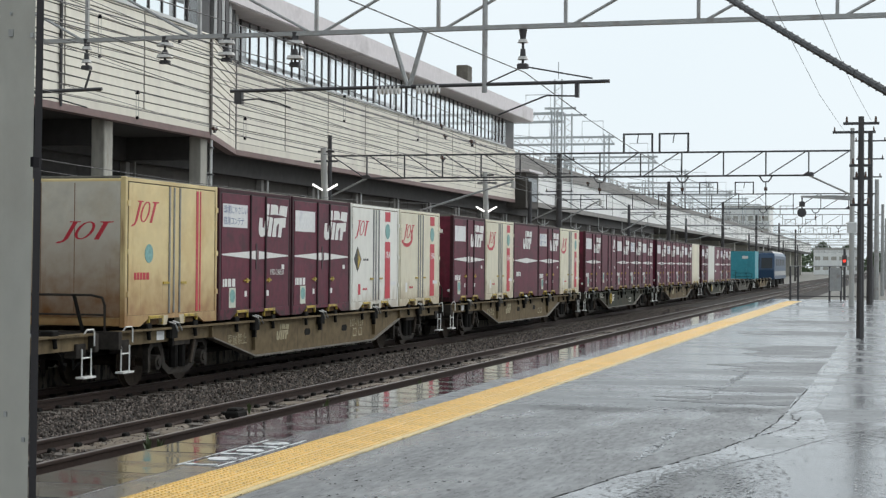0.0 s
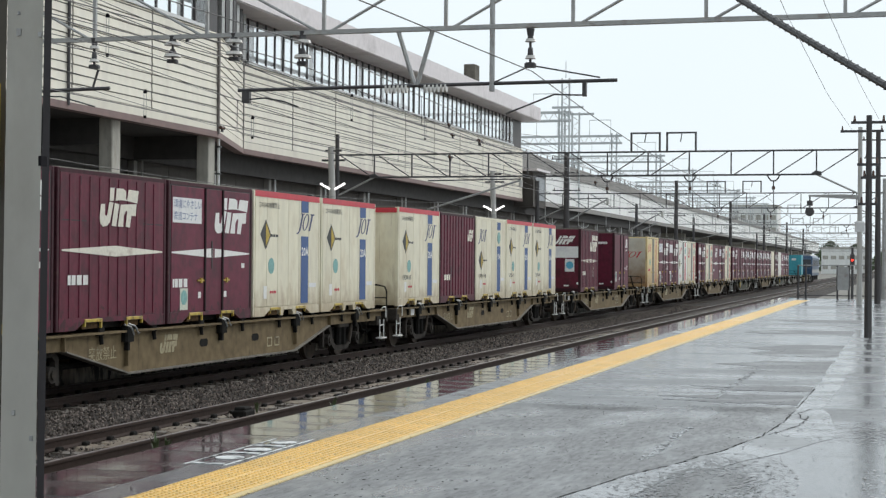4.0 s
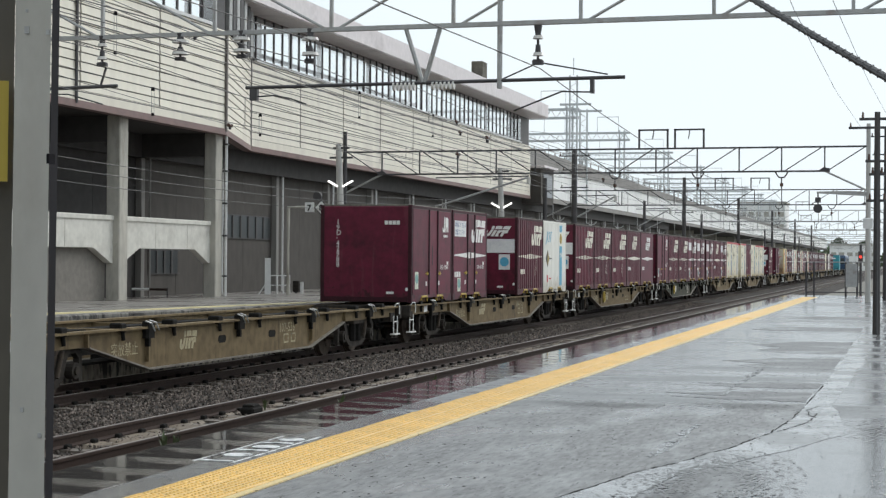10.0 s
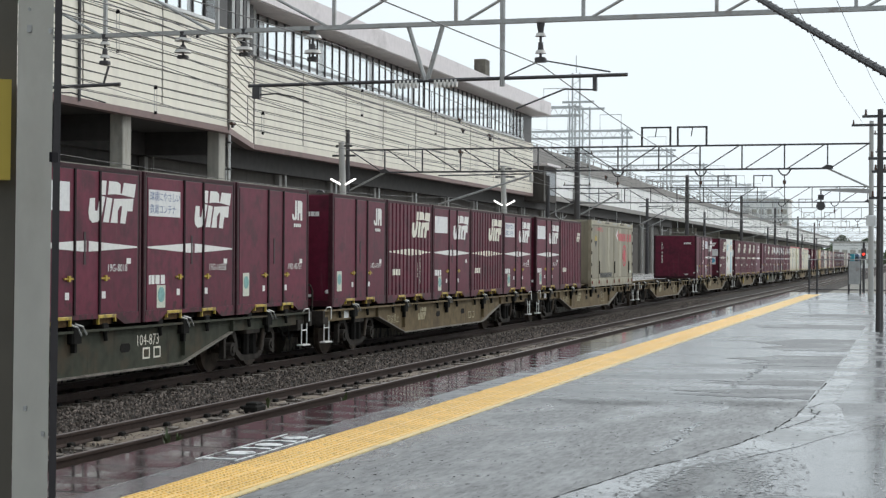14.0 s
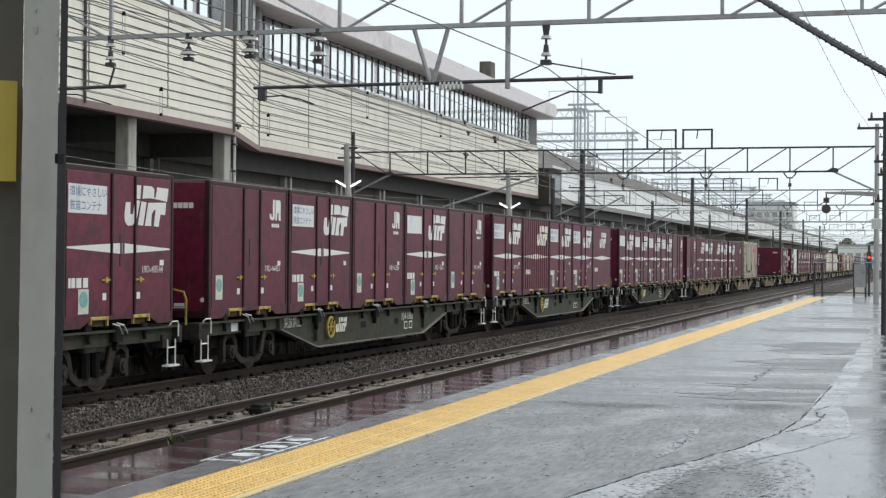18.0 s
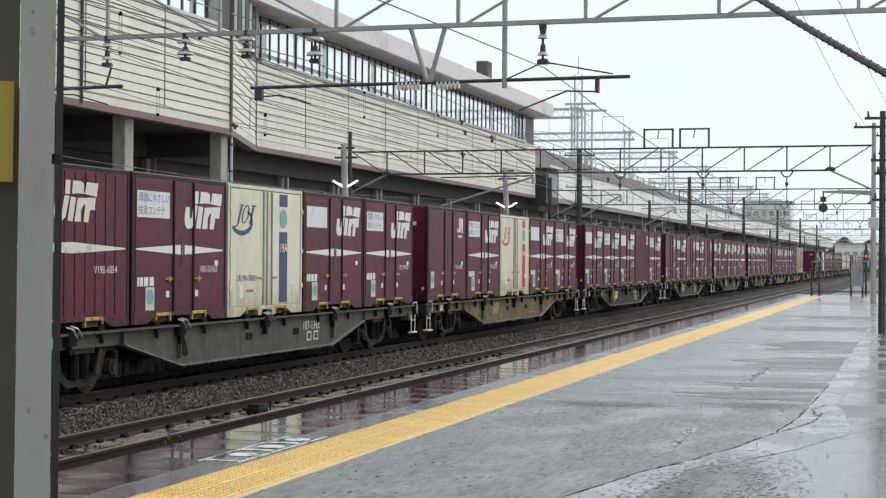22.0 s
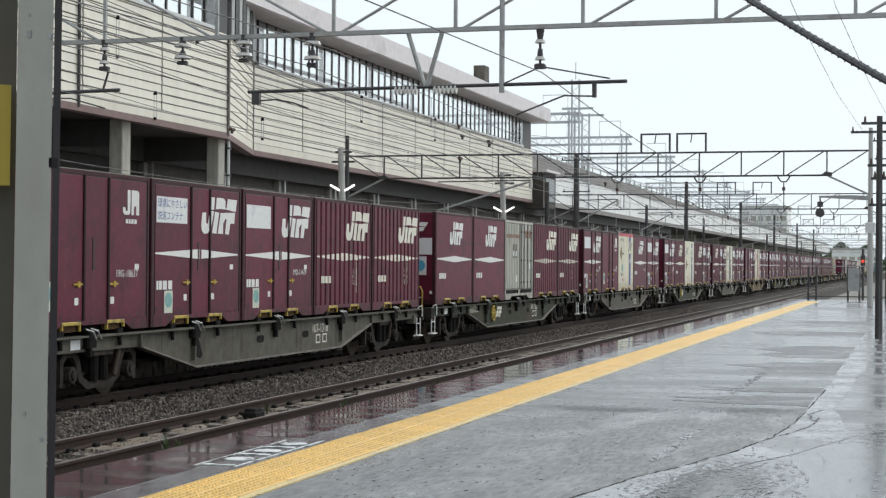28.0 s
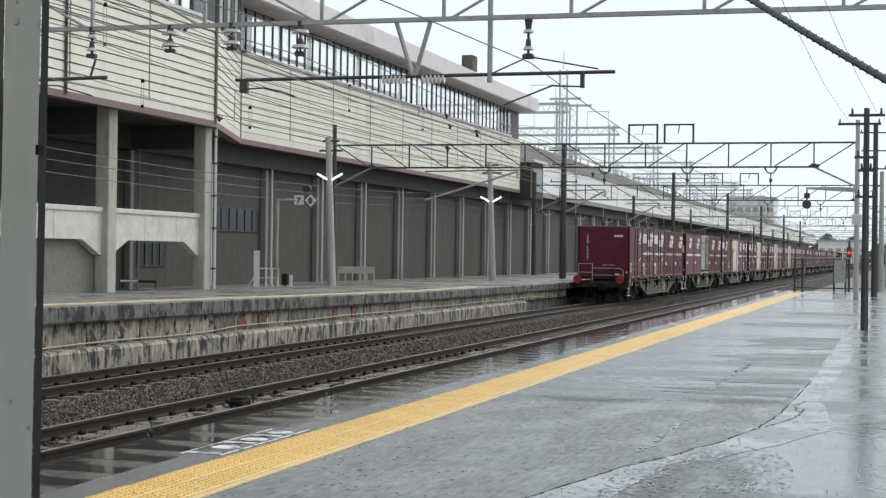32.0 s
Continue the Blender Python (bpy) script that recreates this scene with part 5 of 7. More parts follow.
# ---------------------------------------------------------------- beyond the station: viaduct, gantries, far buildings
viaduct = empty("viaduct", "pale concrete railway viaduct leading away behind the station", "viaduct")
part("deck", box(-43, -30.9, 122, 620, 6.95, 7.6), "dark_soffit", viaduct)
part("parapet", box(-31.2, -30.9, 119, 620, 7.62, 10.3), "viaduct", viaduct, "pale parapet wall")
part("parapet_cap", Geo().prism([(119, 10.3), (620, 10.3), (620, 10.75), (230, 10.9), (119, 11.75)], "x", -31.3, -30.8), "cap_concrete", viaduct, "dark weathered coping band")
for k in range(60):
    y = 123 + k * 4.2
    part("rail_post", Geo().box(-31.1, -31.0, y, y + 0.08, 10.8, 11.95 if y < 230 else 11.5), "steel", viaduct)
part("hand_rail", bar((-31.05, 123, 11.95), (-31.05, 372, 11.5), 0.04, 5), "steel", viaduct)
for k in range(16):
    part("pier", box(-42, -32, 126 + k * 30, 128 + k * 30, -0.5, 6.95), "concrete", viaduct)
    part("panel_joint", box(-30.9, -30.88, 134 + k * 24, 134.12 + k * 24, 7.7, 10.25), "joint", viaduct)
part("rear_parapet", box(-43.2, -42.9, 119, 620, 7.4, 9.4), "viaduct", viaduct)
part("lower_slab", box(-31.0, -27.3, 121.9, 330, 6.8, 7.05), "dark_soffit", viaduct, "dark slab over the end of the platform")
part("slab_edge", box(-27.3, -27.2, 121.9, 330, 6.72, 7.1), "cap_concrete", viaduct)
for k in range(8):
    y = 152.6 if k == 0 else 147.5 + k * 34
    g = empty("gantry", "pale zinc lattice gantry over the viaduct", "gantry", "gantries on the viaduct")
    for x in (-31.5, -42.6):
        for dx in (-0.28, 0.28):
            part("mast_leg", bar((x + dx, y, 7.4), (x + dx, y, 16.9), 0.10, 5), "zinc", g)
        lace = Geo().tube([(x + (0.28 if j % 2 else -0.28), y, 7.6 + j * 0.5) for j in range(19)], 0.035, 4)
        part("lacing", lace, "zinc", g)
    for z in (15.8, 16.6):
        part("chord", box(-45.5, -30.6, y - 0.12, y + 0.12, z - 0.12, z + 0.12), "zinc", g)
    lace = Geo().tube([(-45.4 + j * 0.525, y, 16.6 if j % 2 else 15.8) for j in range(29)], 0.06, 4)
    part("lacing", lace, "zinc", g)
    for hx in (-33.1, -39.2):
        part("hoop", Geo().tube([(hx - 1.2, y, 16.6), (hx - 1.2, y, 18.4), (hx + 1.2, y, 18.4), (hx + 1.2, y, 16.6)], 0.05, 5), "zinc", g)
for x in (-34.2, -39.2):
    thing("viaduct_wire", Geo().tube([(x, 120 + 35 * k / 2, 13.6 if k % 2 else 14.6) for k in range(26)], 0.02, 4), "wire", "overhead wire above the viaduct", "wire", "viaduct wires")
shed = empty("stair_shed", "small grey stair shed at the end of the station building", "shed")
part("wall", box(-29.5, -26.3, 117.2, 121.5, 6.4, 9.0), "under_wall", shed)
part("window", box(-26.3, -26.25, 117.8, 120.9, 6.9, 8.6), "dark_pane", shed)
part("roof", box(-29.8, -26.0, 117.0, 121.8, 9.0, 9.2), "roof_sheet", shed)
for k in range(7):
    y = 126 + k * 13.6
    lb = empty("hooked_lamp", "small white lamp on a hooked pipe below the slab edge", "lamp", "hooked platform lamps", at=(-25.8, y, 0))
    part("pipe", Geo().tube([(-1.5, 0, 6.75), (-1.5, 0, 5.6), (-1.2, 0, 5.35), (-0.8, 0, 5.4), (-0.6, 0, 5.6)], 0.03, 6), "white_frame", lb)
# pale walls and low-contrast windows put the mist into the colour
for x, y, w, d, h, n in ((-41.3, 470, 12.6, 14, 19, 5), (-22, 640, 18, 14, 9, 2), (10, 560, 16, 12, 7, 2)):
    b = empty("apartment_building", "grey flat roofed building in the misty distance", "building", "far buildings")
    part("wall", box(x - w / 2, x + w / 2, y, y + d, -0.5, h), "viaduct", b)
    part("roof", box(x - w / 2 - 0.3, x + w / 2 + 0.3, y - 0.3, y + d + 0.3, h, h + 0.5), "concrete", b)
    for r in range(n):
        for k in range(6):
            wx = x - w / 2 + (k + 0.5) * w / 6
            z = 1.2 + r * (h - 1.5) / n
            part("window", box(wx - w / 18, wx + w / 18, y - 0.06, y, z, z + 1.4), "concrete", b)


def tree(x, y, h, spread):
    t = empty("tree", "broad leafed tree in the misty distance", "tree", "far trees", at=(x, y, -0.5))
    part("trunk", Geo().tube([(0, 0, 0), (0.1, 0, h * 0.35), (0.0, 0.1, h * 0.7)], h * 0.03, 7, h * 0.012), "tar_pole", t)
    g = Geo()
    for _ in range(240):
        a, r, z = rnd.uniform(0, 6.28), spread * rnd.random() ** 0.6, rnd.uniform(0.25, 1.0)
        r *= math.sin(math.pi * min(1, 0.15 + z * 0.85)) ** 0.6
        c = Vector((r * math.cos(a), r * math.sin(a), h * z))
        s = h * rnd.uniform(0.03, 0.07)
        m = Euler((rnd.uniform(0, 3), rnd.uniform(0, 3), rnd.uniform(0, 3))).to_matrix()
        g.add([c + m @ Vector(p) * s for p in ((1, 0, 0), (0, 1, 0), (-1, 0, 0.3), (0, -1, 0), (0, 0, 0.8))], [(0, 1, 4), (1, 2, 4), (2, 3, 4), (3, 0, 4), (3, 2, 1, 0)])
    part("crown", g, "foliage", t)


for x, y, h in ((-20, 700, 12), (-9, 720, 10), (-2, 690, 9), (6, 650, 11), (14, 610, 9), (-30, 690, 13), (22, 560, 10), (-46, 640, 14), (4, 340, 6), (9, 300, 5), (12, 360, 7)):
    tree(x, y, h, h * 0.5)
woods = Geo()
for _ in range(2600):
    x = rnd.uniform(-420, 320)
    c = Vector((x, 1000 + rnd.uniform(-30, 30), rnd.random() ** 1.4 * (13 + 6 * math.sin(x * 0.021) + 3 * math.sin(x * 0.09))))
    s = rnd.uniform(1.2, 3.2)
    m = Euler((rnd.uniform(0, 3), rnd.uniform(0, 3), rnd.uniform(0, 3))).to_matrix()
    woods.add([c + m @ Vector(p) * s for p in ((1, 0, 0), (0, 1, 0), (-1, 0, 0.3), (0, -1, 0), (0, 0, 0.8))], [(0, 1, 4), (1, 2, 4), (2, 3, 4), (3, 0, 4), (3, 2, 1, 0)])
thing("far_woods", woods, "foliage", "dim band of woods on the horizon", "woods", "", "stuff")

# small fittings on the opposite platform
guard = empty("stair_guard", "white pipe guard and panel beside the platform stairs", "guard rail", at=(-24.6, 60.45, 0.72))
guard.rotation_euler = (0, 0, radians(22))
part("panel", box(-0.14, 0.1, -0.05, 0.05, 0.0, 1.5), "white_frame", guard)
part("frame", Geo().tube([(-0.4, 0, 0.0), (0.1, 0, 0.8), (0.85, 0, 0.8), (0.85, 0, 0.0)], 0.025, 6), "white_frame", guard)
part("mid_rail", bar((0.1, 0, 0.42), (0.85, 0, 0.42), 0.02, 6), "white_frame", guard)
for x in (0.35, 0.6):
    part("post", bar((x, 0, 0.0), (x, 0, 0.8), 0.025, 6), "white_frame", guard)
for x, y in ((-24.17, 62.4),):
    bx = empty("switch_box", "small dark switch box with a white stake on the platform", "switch box", at=(x, y, 0.75))
    part("case", Geo().box(-0.12, 0.12, -0.1, 0.1, 0.1, 0.55, 0.02), "bogie", bx)
    part("leg", box(-0.04, 0.04, -0.05, 0.05, -0.05, 0.1), "dark_steel", bx)
    part("stake", box(0.2, 0.3, -0.05, 0.05, -0.05, 0.5), "white_frame", bx, "white stake")
rope = empty("low_barrier", "low red and white barrier board beside the column", "barrier", at=(-27.1, 53.6, 0.70))
for x in (0, 1.3):
    part("post", bar((x * 0.8, x * 0.6, 0), (x * 0.8, x * 0.6, 0.4), 0.025, 6), "dark_steel", rope)
part("board", bar((0, 0, 0.36), (0.5, 0.4, 0.35), 0.05, 6), "white_frame", rope)
part("board", bar((0.5, 0.4, 0.35), (1.04, 0.78, 0.34), 0.05, 6), "rail", rope, "faded red half of the board")
# brackets reaching from the portal and the dark line poles over the tracks
for x, y in ((-18.9, 71.0), (-18.7, 92.0), (-18.9, 115.0)):
    br = empty("pole_bracket", "sloping strut bracket carrying the overhead wire", "bracket", "wire brackets")
    part("strut", bar((x - 1.9 if y == 71 else x, y, 4.6), (x + 2.4, y, 5.9), 0.05, 6), "steel", br)
    part("tie", bar((x - 1.9 if y == 71 else x, y, 5.9), (x + 2.4, y, 5.95), 0.03, 6), "dark_steel", br)
    part("insulator", Geo().disc((x + 2.4, y, 5.75), "z", 0.09, 0.3, 10), "porcelain", br)
for y, zc in ((71.0, 6.05), (115.0, 6.15), (160.0, 6.15)):
    for x in (-12.62, -9.0, -5.45):
        hg = empty("drop_hanger", "narrow yoke hung below the portal and holding the wires", "hanger", "portal hangers")
        part("frame", Geo().tube([(x - 0.26, y, zc), (x - 0.2, y, zc - 0.12), (x - 0.1, y, zc - 0.24), (x + 0.1, y, zc - 0.24), (x + 0.2, y, zc - 0.12), (x + 0.26, y, zc)], 0.034, 6), "dark_steel", hg)
        part("rod", bar((x, y, zc - 0.24), (x, y, zc - 0.75), 0.026, 6), "dark_steel", hg)
        part("insulator", Geo().disc((x, y, zc - 0.55), "z", 0.07, 0.14, 10), "brown_porcelain", hg)

# the tall lattice mast beside the first gantry
tower = empty("lattice_mast", "tall pale zinc lattice mast with short cross beams", "mast")
for x, y, top in ((-31.0, 151.85, 19.75), (-31.0, 156.8, 17.0)):
    for dx in (-0.35, 0.35):
        part("mast_leg", bar((x + dx, y, 7.4), (x + dx, y, top), 0.09, 5), "zinc", tower)
    lace = Geo().tube([(x + (0.35 if j % 2 else -0.35), y, 7.6 + j * 0.5) for j in range(2 * int(top - 7.6) + 1)], 0.045, 4)
    part("lacing", lace, "zinc", tower)
part("cross_arm", box(-32.3, -29.3, 151.75, 151.95, 16.9, 17.1), "zinc", tower)
part("cross_arm", box(-32.2, -29.2, 156.7, 156.9, 16.7, 16.9), "zinc", tower)
part("spike", bar((-31.0, 151.85, 19.75), (-31.0, 151.85, 21.4), 0.04, 5), "zinc", tower)

# small strain insulators threaded on the wires
for x, y, z in ((-12.25, 44.0, 5.62 - 0.5 * 0.96), (-11.1, 60.0, 5.63 - 0.55 * 0.738), (-9.85, 38.0, 5.5 - 0.5 * 0.782), (-16.2, 58.0, 7.28), (-17.4, 40.0, 6.3 - 0.7 * 0.857),
                (-15.2, 33.0, 7.4 - 0.6 * 0.525), (-14.4, 52.0, 6.9 - 0.5 * 0.976)):
    si = empty("strain_insulator", "small dark strain insulator threaded on an overhead wire", "insulator", "strain insulators", at=(x, y, z))
    part("bead", Geo().tube([(0, -0.12, 0), (0, -0.05, 0), (0, 0.05, 0), (0, 0.12, 0)], 0.05, 8), "brown_porcelain", si)
    part("clamp", Geo().box(-0.03, 0.03, -0.03, 0.03, -0.11, 0.0), "dark_steel", si)

# twin rods with black balls hanging from the wires
for y, z1, upper in ((31.2, 6.5, True), (33.1, 5.37, False), (39.3, 5.38, False), (54.9, 6.53, True), (47.0, 6.5, True)):
    u = (y - 26.0) / 45.0
    z0 = 7.4 - 0.6 * u * (1 - u) if upper else 6.0 - 0.48 * u * (1 - u)
    tr = empty("wire_hanger", "twin thin rods with black balls hanging from a wire", "hanger", "wire hangers", at=(-16.2 if upper else -16.25, y, 0))
    part("rod", Geo().tube([(-0.03, 0, z0), (-0.03, 0, z1)], 0.006, 4), "steel", tr)
    part("rod", Geo().tube([(0.03, 0, z0), (0.03, 0, z1)], 0.006, 4), "steel", tr)
    part("ball", Geo().tube([(0, 0, z0 - 0.05), (0, 0, z0 - 0.03), (0, 0, z0), (0, 0, z0 + 0.03)], 0.05, 10, 0.03), "pillar_dark", tr, "black ball")
    part("ball", Geo().tube([(0, 0, z1 - 0.04), (0, 0, z1 + 0.02)], 0.035, 8), "pillar_dark", tr, "small black ball")

# ---------------------------------------------------------------- freight train
WAGON, SLOT, CLEN, CWID, CHGT, DECK = 20.444, 3.831, 3.75, 2.45, 2.5, 1.09
HALF = CWID / 2


def flat(name, outline, mat, parent, x, t=0.003, label=""):
    """A thin painted or plated shape on the side that faces +x; outline in (y, z)."""
    return part(name, Geo().prism(outline, "x", x, x + t), mat, parent, label)


def rect(y0, y1, z0, z1):
    return [(y0, z0), (y1, z0), (y1, z1), (y0, z1)]


EMBLEM = (
    ((0.0, 0.22), (0.03, 0.56), (0.13, 0.57), (0.13, 0.28), (0.18, 0.27), (0.24, 0.635), (0.345, 0.62), (0.26, 0.12), (0.18, 0.01), (0.08, -0.01), (0.02, 0.07)),
    ((0.245, 0.655), (0.26, 1.0), (0.365, 1.0), (0.348, 0.665)),
    ((0.395, 0.675), (0.42, 1.0), (0.60, 1.0), (0.665, 0.94), (0.66, 0.73), (0.695, 0.725), (0.735, 0.99), (1.0, 0.98), (0.965, 0.645), (0.72, 0.69), (0.55, 0.70)),
    ((0.30, 0.02), (0.375, 0.61), (0.49, 0.59), (0.415, 0.01)),
    ((0.455, 0.01), (0.53, 0.585), (0.945, 0.625), (0.925, 0.31), (0.81, 0.31), (0.77, 0.0), (0.66, 0.01), (0.70, 0.42), (0.665, 0.43), (0.605, 0.30), (0.60, 0.01)),
)


def emblem(y, z, w, h, x, mat, parent, label="white slanted emblem", lean=0.0):
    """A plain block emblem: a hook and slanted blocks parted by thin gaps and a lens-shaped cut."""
    g = Geo()
    for shape in EMBLEM:
        g.prism([(y + (u + lean * (v - 0.5)) * w, z + v * h) for u, v in shape], "x", x, x + 0.003)
    return part("emblem", g, mat, parent, label)


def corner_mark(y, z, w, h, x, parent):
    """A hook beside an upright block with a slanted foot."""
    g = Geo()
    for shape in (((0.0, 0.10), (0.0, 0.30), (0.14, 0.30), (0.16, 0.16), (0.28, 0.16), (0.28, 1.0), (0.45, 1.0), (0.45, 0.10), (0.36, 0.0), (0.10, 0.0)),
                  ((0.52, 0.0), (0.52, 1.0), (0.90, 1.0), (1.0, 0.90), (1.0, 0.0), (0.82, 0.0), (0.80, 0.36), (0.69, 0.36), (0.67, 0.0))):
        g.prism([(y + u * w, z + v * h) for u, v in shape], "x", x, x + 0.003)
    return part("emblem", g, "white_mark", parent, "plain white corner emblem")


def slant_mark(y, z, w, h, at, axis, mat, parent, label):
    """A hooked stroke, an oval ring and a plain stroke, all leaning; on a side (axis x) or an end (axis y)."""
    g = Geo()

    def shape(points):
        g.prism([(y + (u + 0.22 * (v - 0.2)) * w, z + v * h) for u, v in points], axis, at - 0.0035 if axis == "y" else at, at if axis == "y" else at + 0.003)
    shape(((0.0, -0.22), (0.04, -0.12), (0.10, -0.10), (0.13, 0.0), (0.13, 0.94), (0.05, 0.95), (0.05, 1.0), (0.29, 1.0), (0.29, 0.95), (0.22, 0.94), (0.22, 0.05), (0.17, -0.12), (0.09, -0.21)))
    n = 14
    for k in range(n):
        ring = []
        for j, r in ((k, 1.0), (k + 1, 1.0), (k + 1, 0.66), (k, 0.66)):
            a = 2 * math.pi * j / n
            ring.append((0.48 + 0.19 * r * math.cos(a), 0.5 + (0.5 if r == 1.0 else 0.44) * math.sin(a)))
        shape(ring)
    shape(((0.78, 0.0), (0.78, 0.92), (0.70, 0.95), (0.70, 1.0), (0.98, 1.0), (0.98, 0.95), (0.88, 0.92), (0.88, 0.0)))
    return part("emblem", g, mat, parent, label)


def bars(y, z, widths, h, x, mat, parent, name="lettering_bar"):
    g, p = Geo(), y
    for w in widths:
        g.prism(rect(p, p + w, z, z + h), "x", x, x + 0.003)
        p += w * 1.35
    return part(name, g, mat, parent)


def pockets(parent, mat="lock_yellow"):
    for y in (-1.0, 0.42):
        g = Geo().box(HALF - 0.03, HALF + 0.012, y, y + 0.58, 0.118, 0.168, 0.008)
        jamb = y if y < 0 else y + 0.545
        g.box(HALF - 0.03, HALF + 0.010, jamb, jamb + 0.035, 0.05, 0.118)
        g.box(HALF - 0.03, HALF + 0.006, y + 0.545 if y < 0 else y, y + 0.58 if y < 0 else y + 0.035, 0.02, 0.118)
        part("fork_pocket", g, mat, parent, "yellow edged fork pocket")
        part("pocket_throat", Geo().box(HALF - 0.12, HALF - 0.06, y + 0.04, y + 0.54, 0.012, 0.125), "pocket_rust", parent, "rusty pocket throat")
    # black block paints in the shade of the open gap below the floor
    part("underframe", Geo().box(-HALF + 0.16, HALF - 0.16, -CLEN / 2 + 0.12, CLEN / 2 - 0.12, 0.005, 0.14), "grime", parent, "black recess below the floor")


def shell(name, label, mat, group, inset=0.03, roof=None):
    """The closed box of a container with posts, rails and a slightly raised roof."""
    c = empty(name, label, "container", group)
    y = CLEN / 2
    part("body", Geo().box(-HALF + inset, HALF - inset, -y + 0.02, y - 0.02, 0.14, CHGT - 0.05, 0.015), mat, c)
    for sy in (-1, 1):
        end = Geo()
        ya = sy * y
        for sx in (-1, 1):
            xa = sx * HALF
            end.box(min(xa, xa - sx * 0.10), max(xa, xa - sx * 0.10), min(ya, ya - sy * 0.08), max(ya, ya - sy * 0.08), 0.0, CHGT - 0.02, 0.012)
        end.box(-HALF + 0.1, HALF - 0.1, min(ya, ya - sy * 0.1), max(ya, ya - sy * 0.1), 0.02, 0.14)
        part("end_frame", end, "maroon_frame" if mat.startswith("maroon") else mat, c)
    for sx in (-1, 1):
        xa = sx * HALF
        part("bottom_rail", Geo().prism([(-y + 0.08, 0.0), (-1.30, 0.0), (-1.03, 0.11), (1.03, 0.11), (1.30, 0.0), (y - 0.08, 0.0), (y - 0.08, 0.185), (-y + 0.08, 0.185)], "x", min(xa, xa - sx * 0.1), max(xa, xa - sx * 0.1)), mat, c)
        g = Geo().box(min(xa, xa - sx * 0.08), max(xa, xa - sx * 0.08), -y + 0.08, y - 0.08, CHGT - 0.09, CHGT - 0.03)
        part("top_rail", g, "maroon_frame" if mat.startswith("maroon") else mat, c)
    g = Geo()
    g.box(-HALF + 0.05, HALF - 0.05, -y + 0.05, y - 0.05, CHGT - 0.05, CHGT - 0.005, 0.02)
    part("roof", g, roof or "wagon_grey", c, "wet dull roof")
    return c


def doors(c, mat, seal="seal"):
    """Three flat door leaves with dark seals, locking bars, yellow handles and small plates."""
    y = CLEN / 2
    cuts = (-y + 0.10, -y + 0.41 * CLEN, -y + 0.62 * CLEN, y - 0.10)
    part("door_seal", box(HALF - 0.028, HALF - 0.012, -y + 0.08, y - 0.08, 0.17, CHGT - 0.09), seal, c)
    for a, b in zip(cuts, cuts[1:]):
        part("door_leaf", Geo().box(HALF - 0.03, HALF - 0.002, a + 0.034, b - 0.034, 0.19, CHGT - 0.11, 0.006), mat, c)
    for b in cuts[1:3]:
        part("locking_bar", bar((HALF + 0.004, b, 0.18), (HALF + 0.004, b, CHGT - 0.1), 0.026, 6), seal, c)
    part("latch_slot", box(HALF - 0.01, HALF + 0.006, cuts[1] + 0.28, cuts[1] + 0.34, 0.95, 1.45), seal, c)
    for a in (cuts[1] - 0.33, cuts[2] + 0.03):
        part("handle", Geo().box(HALF + 0.002, HALF + 0.02, a, a + 0.28, 0.72, 0.75).box(HALF + 0.002, HALF + 0.03, a + 0.12, a + 0.18, 0.69, 0.78), "lock_yellow", c, "yellow door handle")
        flat("tag", rect(a + 0.05, a + 0.17, 0.42, 0.53), "white_mark", c, HALF, label="small white tag")
    return cuts


def ribbed(c, mat, ribs=12):
    """Corrugated long side: trapezoid ribs on a recessed sheet."""
    y = CLEN / 2 - 0.08
    for sx in (1, -1):
        prof, step = [], 2 * y / ribs
        for k in range(ribs):
            a = -y + k * step
            prof += [(HALF - 0.045, a), (HALF - 0.045, a + step * 0.12), (HALF - 0.004, a + step * 0.26), (HALF - 0.004, a + step * 0.86)]
        prof.append((HALF - 0.045, y))
        v = [(sx * px, py, 0.17) for px, py in prof] + [(sx * px, py, CHGT - 0.08) for px, py in prof]
        n = len(prof)
        part("ribbed_side", Geo().add(v, [(i, i + 1, i + 1 + n, i + n) for i in range(n - 1)]), mat, c)
    return [(-y + k * step + step * 0.27, -y + k * step + step * 0.85) for k in range(ribs)]


def stripe(c, mat, x, cuts=None):
    """A long white lozenge across the side, broken where ribs or bars cut it."""
    y0, y1, zc, h = -CLEN / 2 + 0.14, CLEN / 2 - 0.16, 1.23, 0.075
    def half_h(y):
        m = (y0 + y1) / 2
        return 0.012 + h * (1 - abs(y - m) / (y1 - m))
    g = Geo()
    for a, b in cuts or ((y0, -0.38), (-0.29, 0.02), (0.10, 0.40), (0.49, y1)):
        a, b = max(a, y0), min(b, y1)
        if b <= a:
            continue
        m = (y0 + y1) / 2
        top = [(p, zc + half_h(p)) for p in ([b, a] if not a < m < b else [b, m, a])]
        g.prism([(a, zc - half_h(a))] + ([(m, zc - half_h(m))] if a < m < b else []) + [(b, zc - half_h(b))] + top, "x", x, x + 0.003)
    return part("stripe", g, mat, c, "white lozenge stripe")


